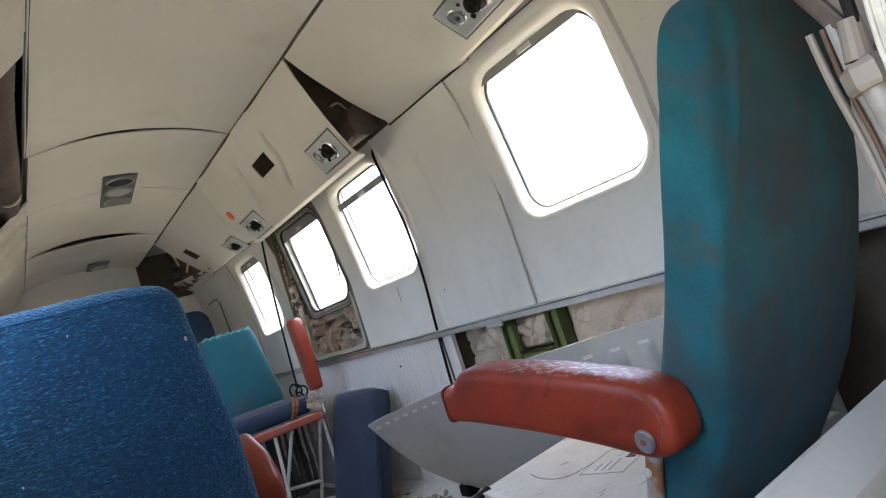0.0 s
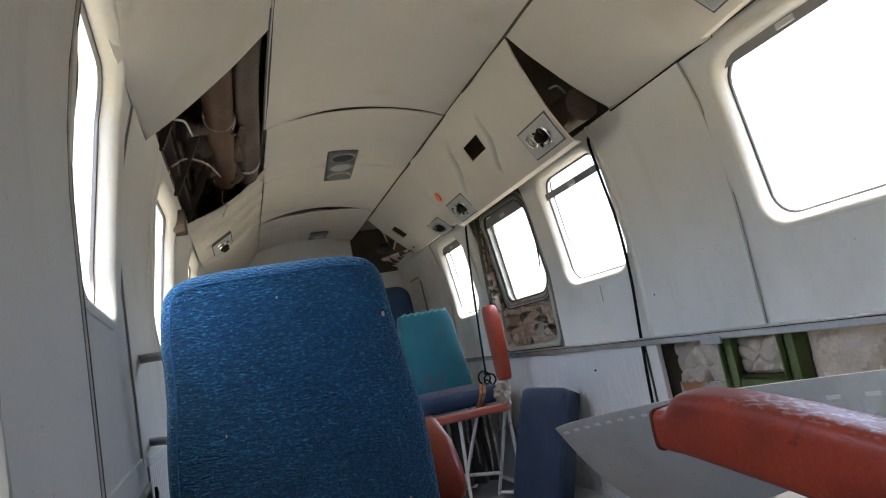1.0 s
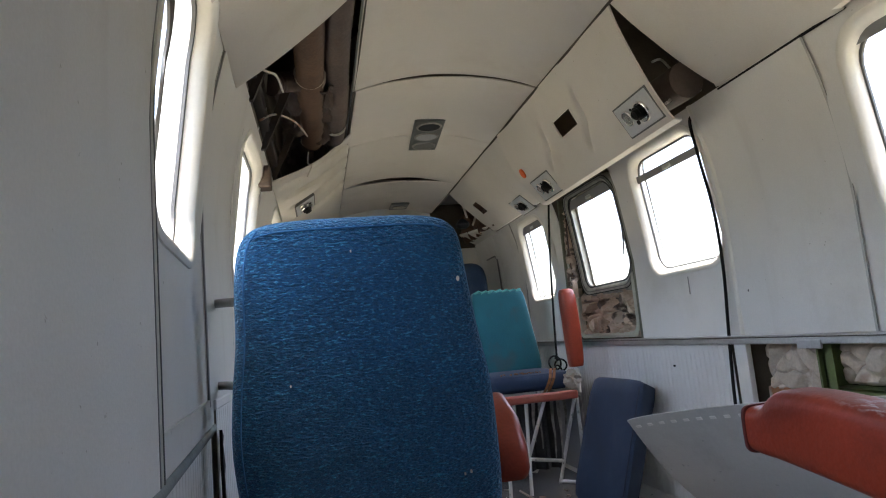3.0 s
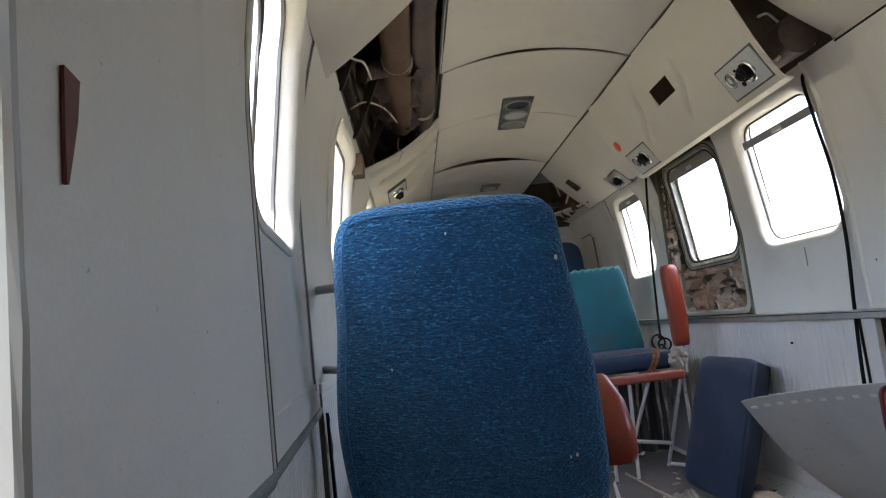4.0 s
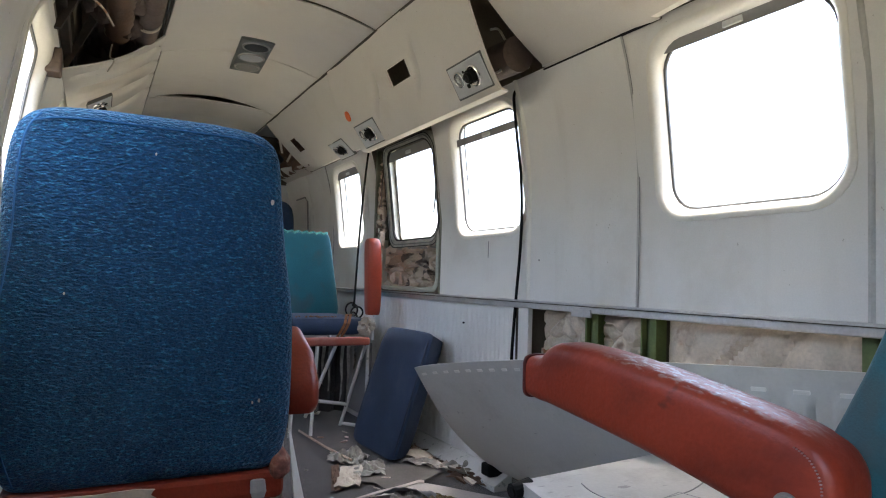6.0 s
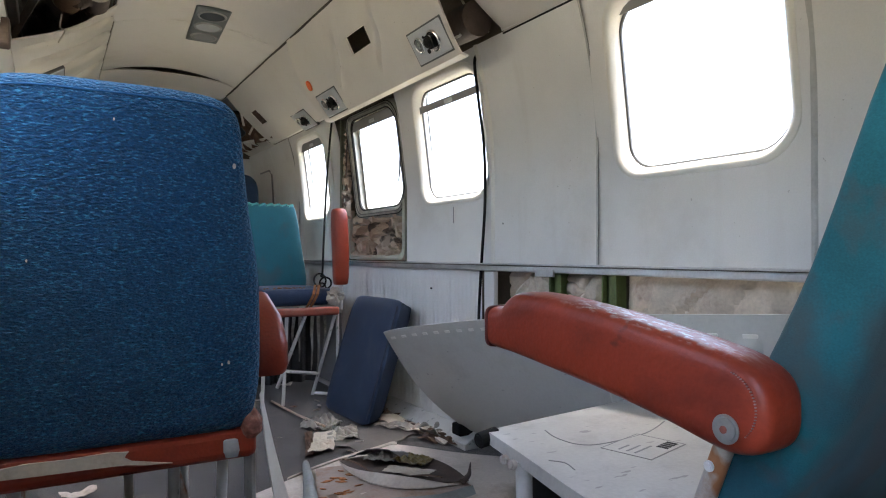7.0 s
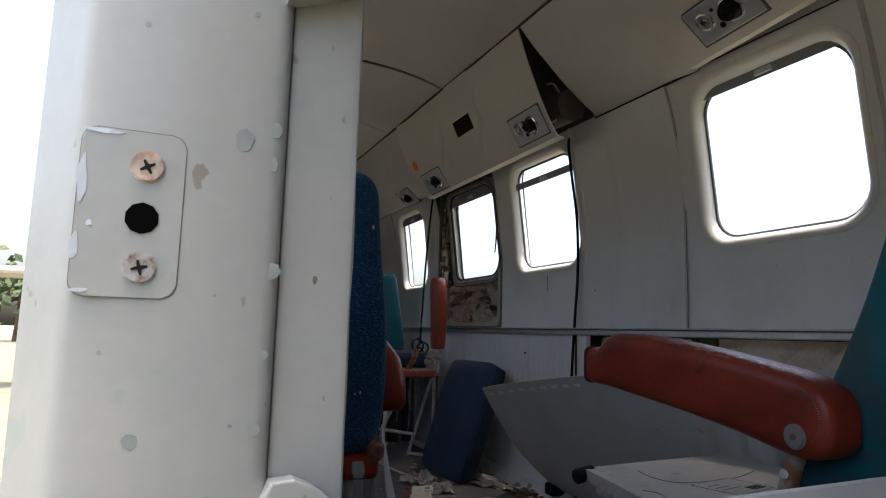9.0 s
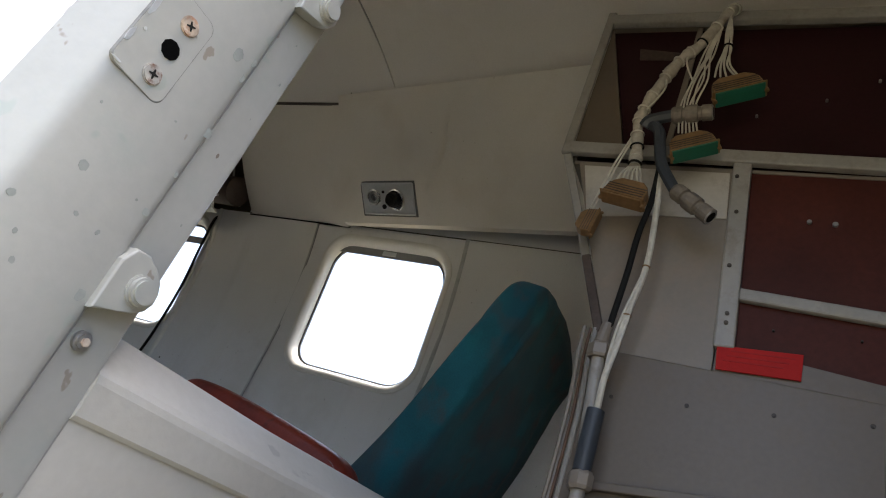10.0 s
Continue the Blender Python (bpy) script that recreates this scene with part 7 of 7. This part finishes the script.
part("folded_edge", sheet(lambda u, v: scrap_f(0.30 + 0.38 * u, 0.03 + 0.085 * v + 0.010 * noise.noise((u * 9, v, 3))) + Vector((0, 0, 0.005 + 0.004 * math.sin(math.pi * v))), 40, 4, 0.003), M["scrapwhite"], scrap, "paler folded edge", smooth=True)
board = thing("stained_board", "rust-stained board with rolled grey edge lying on the scrap", "board")


def board_f(u, v):
    q = along([(0.128, 1.957), (0.215, 1.945), (0.290, 1.690), (0.465, 1.605)], u).lerp(along([(0.022, 1.667), (0.140, 1.630), (0.345, 1.560), (0.460, 1.572)], u), v)
    q.z = 0.040 + 0.003 * noise.noise((u * 6, v * 6, 1))
    return q


part("board", sheet(board_f, 32, 20, 0.004), M["board"], board, smooth=True)
part("front_edge", sheet(lambda u, v: board_f(u, 1.0) + Vector((-0.020 * v, -0.060 * v, -0.022 * v + 0.002)), 24, 4, 0.003), M["bluegrey"], board, "pale blue-grey turned edge", smooth=True)
for k in range(13):
    r_ = random.Random(900 + k)
    q = board_f(r_.uniform(0.04, 0.36), r_.uniform(0.15, 0.85))
    n_ = 11
    w_, e_, a_ = r_.uniform(0.008, 0.024), r_.uniform(0.25, 0.6), r_.uniform(-0.9, 0.1)
    bm = prism([(w_ * math.cos(i * math.tau / n_) * r_.uniform(0.5, 1.2), w_ * e_ * math.sin(i * math.tau / n_) * r_.uniform(0.5, 1.2)) for i in range(n_)], 0.0, 0.002, "xy")
    bm.transform(Matrix.Translation(q + Vector((0, 0, 0.001))) @ Euler((r_.uniform(-0.1, 0.1), r_.uniform(-0.1, 0.1), a_)).to_matrix().to_4x4())
    part("rust_flake", bm, M["rustflake"], board, "orange rust flake")
part("rolled_edge", tube(smooth_path([(0.112, 2.010, 0.044), (0.085, 1.920, 0.046), (0.050, 1.800, 0.048), (0.012, 1.680, 0.050), (-0.002, 1.630, 0.050)], 6), [0.010 + 0.0006 * k for k in range(25)], 14), M["bluegrey"], board, "rolled blue-grey edge", smooth=True)


def scrap_piece(name, label, cat, centre, su, sv, turn, mat, curl, seed, crumpled=0.0, lift=0.0):
    """A torn sheet: ragged outline, one corner lifting, crushed where told."""
    e = thing(name, label, cat)
    m = Matrix.Translation(centre) @ Matrix.Rotation(radians(turn), 4, "Z")
    r = random.Random(seed)

    def f(u, v):
        x, y = (u - 0.5) * su, (v - 0.5) * sv
        k = 1 + 0.22 * noise.noise((u * 2.5, v * 2.5, seed)) + 0.06 * noise.noise((u * 14, v * 14, seed))
        z = curl * ((u - 0.5) ** 2 * 1.4 + 0.25 * abs(noise.noise((u * 3, v * 3, seed)))) + lift * max(0.0, u + 0.4 * v - 0.7) ** 2
        if crumpled:
            z += crumpled * (1.6 * abs(noise.noise((u * 4, v * 4, seed))) + r.uniform(0, 0.14)) * (1 - 0.7 * (abs(u - 0.5) + abs(v - 0.5)))
        return m @ Vector((x * k, y * k, z))
    part("piece", sheet(f, 20, 14, 0.0015), M[mat], e, smooth=not crumpled)
    return e


tear = thing("torn_opening", "lens-shaped tear in the floor scrap with crushed foil inside", "tear")
TL, TR, TU, TD = Vector((0.209, 1.969, 0.044)), Vector((0.466, 1.600, 0.044)), Vector((0.560, 2.015, 0.044)), Vector((0.190, 1.640, 0.044))


def lens_f(u, v):
    """Across the tear: u from its far tip to its near tip, v from the upper to the lower edge."""
    up_ = TL.lerp(TU, u).lerp(TU.lerp(TR, u), u)
    dn_ = TL.lerp(TD, u).lerp(TD.lerp(TR, u), u)
    return up_.lerp(dn_, v)


part("hollow", sheet(lambda u, v: lens_f(u, v) + Vector((0, 0, 0.004 - 0.010 * math.sin(math.pi * u) * math.sin(math.pi * v))), 24, 12, 0.001), M["duct2"], tear, "dark torn hollow", smooth=True)
part("lip", sheet(lambda u, v: lens_f(u, 0.97 + 0.16 * v + 0.01 * noise.noise((u * 14, v * 3, 1))) + Vector((0, 0, 0.002 + 0.034 * math.sin(math.pi * min(1.0, v * 1.2)) * (0.3 + u) * math.sin(math.pi * min(1, u * 1.1 + 0.02)))), 36, 8, 0.002), M["scrapwhite"], tear, "pale curled lower lip", smooth=True)
part("upper_flap", sheet(lambda u, v: lens_f(0.06 + 0.42 * u, 0.02 + 0.30 * v) + Vector((0, 0, 0.012 + 0.030 * v * math.sin(math.pi * u) + 0.006 * noise.noise((u * 8, v * 8, 6)))), 20, 6, 0.0015), M["shade"], tear, "grey bent flap", smooth=True)
part("edge_strip", sheet(lambda u, v: lens_f(0.04 + 0.80 * u, 0.90 + 0.05 * v) + Vector((0, 0, 0.016 + 0.010 * math.sin(u * 9))), 30, 2, 0.002), M["duct"], tear, "dark torn edge", smooth=True)
part("curled_tip", tube(smooth_path([TR + Vector((-0.03, -0.012, 0.01)), TR + Vector((0.0, 0.002, 0.02)), TR + Vector((0.008, 0.008, 0.035)), TR + Vector((0.014, 0.014, 0.052))], 5), [0.010 - 0.0006 * k for k in range(16)], 6), M["duct2"], tear, "dark curled tip")
scrap_piece("foil_scrap", "crumpled olive foil lying in the tear", "foil", (0.405, 1.835, 0.052), 0.085, 0.110, 30, "foil", 0.012, 3, 0.022)
scrap_piece("foil_scrap", "crushed grey plastic beside the olive foil", "foil", (0.335, 1.915, 0.052), 0.09, 0.10, 50, "plasticheap", 0.01, 4, 0.030)
scrap_piece("foil_scrap", "flattened tan card in the tear", "card", (0.350, 1.760, 0.049), 0.15, 0.06, -50, "paper", 0.01, 24, 0.006)
scrap_piece("plastic_heap", "heap of crumpled clear plastic beside the navy cushion", "plastic", (0.375, 2.56, 0.006), 0.15, 0.12, 40, "plasticheap", 0.01, 5, 0.050)
scrap_piece("plastic_heap", "low heap of shredded plastic beside the navy cushion", "plastic", (0.395, 2.40, 0.006), 0.20, 0.12, 70, "plasticheap", 0.01, 15, 0.030)
scrap_piece("paper_scrap", "broken tan board on the carpet", "board", (0.285, 2.315, 0.008), 0.24, 0.085, 66, "paper", 0.015, 6, 0.008)
scrap_piece("paper_scrap", "dark torn strip of lagging beside the tan board", "rag", (0.235, 2.33, 0.006), 0.30, 0.030, 72, "duct", 0.01, 26, 0.01)
rubble = thing("skirting_rubble", "dark broken lagging and pale splinters along the skirting", "rubble")
for k in range(26):
    r = random.Random(500 + k)
    t = r.random()
    p = Vector((0.728 - 0.05 * t, 2.66 - 0.56 * t, 0.0)) + Vector((r.uniform(-0.035, 0.0), r.uniform(-0.03, 0.03), 0.010))
    s_ = r.uniform(0.008, 0.024)
    bm = box((-s_ * r.uniform(1, 3), -s_ * 0.6, -s_ * 0.25), (s_ * r.uniform(1, 3), s_ * 0.6, s_ * 0.3), 0.0, 1)
    for v in bm.verts:
        v.co += Vector((r.uniform(-0.3, 0.3), r.uniform(-0.3, 0.3), r.uniform(-0.15, 0.3))) * s_
    bm.transform(Matrix.Translation(p) @ Euler((r.uniform(-0.3, 0.3), r.uniform(-0.3, 0.3), -1.4 + r.uniform(-0.8, 0.8))).to_matrix().to_4x4())
    part("fragment", bm, M[("duct", "board", "duct2", "shelfpaint", "duct")[k % 5]], rubble)
scrap_piece("paper_scrap", "torn grey plaster pieces by the skirting", "rubble", (0.66, 2.30, 0.006), 0.34, 0.07, -62, "plasticheap", 0.01, 13, 0.04)
scrap_piece("paper_scrap", "dark crushed lagging by the skirting", "rubble", (0.70, 2.12, 0.006), 0.20, 0.08, -62, "duct", 0.01, 14, 0.04)
scrap_piece("paper_scrap", "small white paper curl on the carpet", "paper", (0.50, 3.45, 0.008), 0.16, 0.05, 60, "scrapwhite", 0.05, 7)
scrap_piece("paper_scrap", "small white paper scrap under the blue seat", "paper", (-0.52, 2.18, 0.008), 0.09, 0.05, 10, "scrapwhite", 0.04, 8)
scrap_piece("paper_scrap", "grey dusty rag by the skirting", "rag", (0.66, 2.36, 0.010), 0.30, 0.10, -75, "paper", 0.05, 9)
scrap_piece("paper_scrap", "crumpled grey scrap by the skirting", "rag", (0.70, 2.18, 0.012), 0.12, 0.09, 20, "plasticheap", 0.09, 10)
scrap_piece("paper_scrap", "flat grey dusty sheet on the carpet", "sheet", (0.47, 2.28, 0.005), 0.30, 0.20, 30, "carpetdust", 0.006, 11)
stick = thing("wood_stick", "thin brown stick lying on the carpet", "stick")
part("stick", tube([(0.315, 3.09, 0.012), (0.33, 2.75, 0.016), (0.345, 2.46, 0.03)], 0.005, 7), M["brass"], stick)
for k in range(26):
    r = random.Random(k)
    x, y = r.uniform(0.0, 0.72), r.uniform(1.5, 3.3)
    if 0.5 < x and 2.6 < y < 3.0:
        continue
    e = thing("debris_chip", "small pale flake of debris on the floor", "debris", "floor debris")
    z = 0.036 if y < 2.1 else 0.004
    part("chip", box((-0.012, -0.006, 0), (0.012, 0.006, 0.004), 0.001, 1, Matrix.Translation((x, y, z)) @ Euler((r.uniform(0, .4), r.uniform(0, .4), r.uniform(0, 3))).to_matrix().to_4x4() @ Matrix.Scale(r.uniform(0.5, 1.5), 4)), M[("paper", "scrapwhite", "board")[k % 3]], e)

lag = thing("loose_lagging", "torn brown lagging and battens in the forward overhead gap", "insulation")
part("quilt", facets(4.20, 5.04, 1.47, 1.76, 0.68, 0.10, 1, 0.040, 21), M["duct"], lag)
for k, (a_, b_) in enumerate((((0.48, 4.42, 1.70), (0.52, 4.46, 1.58)), ((0.58, 4.40, 1.60), (0.55, 4.44, 1.52)), ((0.60, 4.35, 1.54), (0.65, 4.36, 1.50)))):
    part("splinter", box((-0.012, -0.005, 0), (0.012, 0.005, (Vector(b_) - Vector(a_)).length), 0.001, 1, frame_of(a_, (0, 1, 0.2), Vector(b_) - Vector(a_))), M[("scrapwhite", "quiltpale", "board")[k]], lag, "pale broken batten")
# Added dark sheet hides the pale front wall, so the gap looks unlit.
part("closing_sheet", box((0.36, 5.030, 1.44), (0.76, 5.040, 1.80)), M["skin"], lag, "dark sheet added as the gap's unlit depth")
part("foam_lump", loft(spread([(0.52, 4.62, 1.53, 0.03, 0.03), (0.52, 4.62, 1.56, 0.05, 0.05), (0.52, 4.62, 1.60, 0.02, 0.02)], 3), 3), M["greysleeve"], lag, "dark round duct end", smooth=True)

# ---- outside the door ----
plane = thing("parked_aircraft", "distant beige parked aircraft with dark tail stripe", "aircraft", "", (-9, 24, -1.25))
part("fuselage", tube([(0, -6, 2.0), (0, -5, 2.3), (0, -2, 2.5), (0, 3, 2.5), (0, 6, 2.6), (0, 8, 2.7)], [0.15, 0.8, 1.2, 1.2, 0.8, 0.3], 18), M["canvas"], plane, smooth=True)
part("wing", box((-8, -1.2, 3.3), (8, 1.0, 3.55), 0.1, 2), M["canvas"], plane)
part("tail_fin", prism([(6.5, 2.7), (8.3, 2.8), (8.9, 5.0), (8.0, 5.0)], -0.08, 0.08, "yz"), M["maroonvinyl"], plane)
for y, z, x in ((-4, 0, 0), (1, 0, -1.6), (1, 0, 1.6)):
    part("wheel", disc(0.35, 0.25, Matrix.Translation((x, y, 0.35)) @ Matrix.Rotation(radians(90), 4, "Y"), 16), M["black"], plane)
    part("gear_leg", tube([(x, y, 0.35), (x * 0.7, y, 1.7)], 0.08, 8), M["whitepaint"], plane)
for k in range(9):
    r = random.Random(100 + k)
    x, y = -75 + 9 * k + r.uniform(-3, 3), 75 + r.uniform(-8, 8)
    e = thing("tree", "dark green distant tree beyond the field", "tree", "far trees", (x, y, -1.3))
    h = r.uniform(5, 9)
    part("trunk", tube([(0, 0, 0), (0.1, 0, h * 0.3), (0.0, 0.1, h * 0.6)], [0.25, 0.18, 0.08], 7), M["duct"], e)
    bm = bmesh.new()
    for q in range(220):
        c = Vector((r.gauss(0, h * 0.24), r.gauss(0, h * 0.24), h * 0.62 + r.gauss(0, h * 0.17)))
        a = Vector((r.uniform(-1, 1), r.uniform(-1, 1), r.uniform(-1, 1))).normalized() * h * 0.07
        b = a.orthogonal().normalized() * h * 0.05
        bm.faces.new([bm.verts.new(c + a), bm.verts.new(c + b), bm.verts.new(c - a), bm.verts.new(c - b)])
    part("crown", bm, M["foliage"], e)
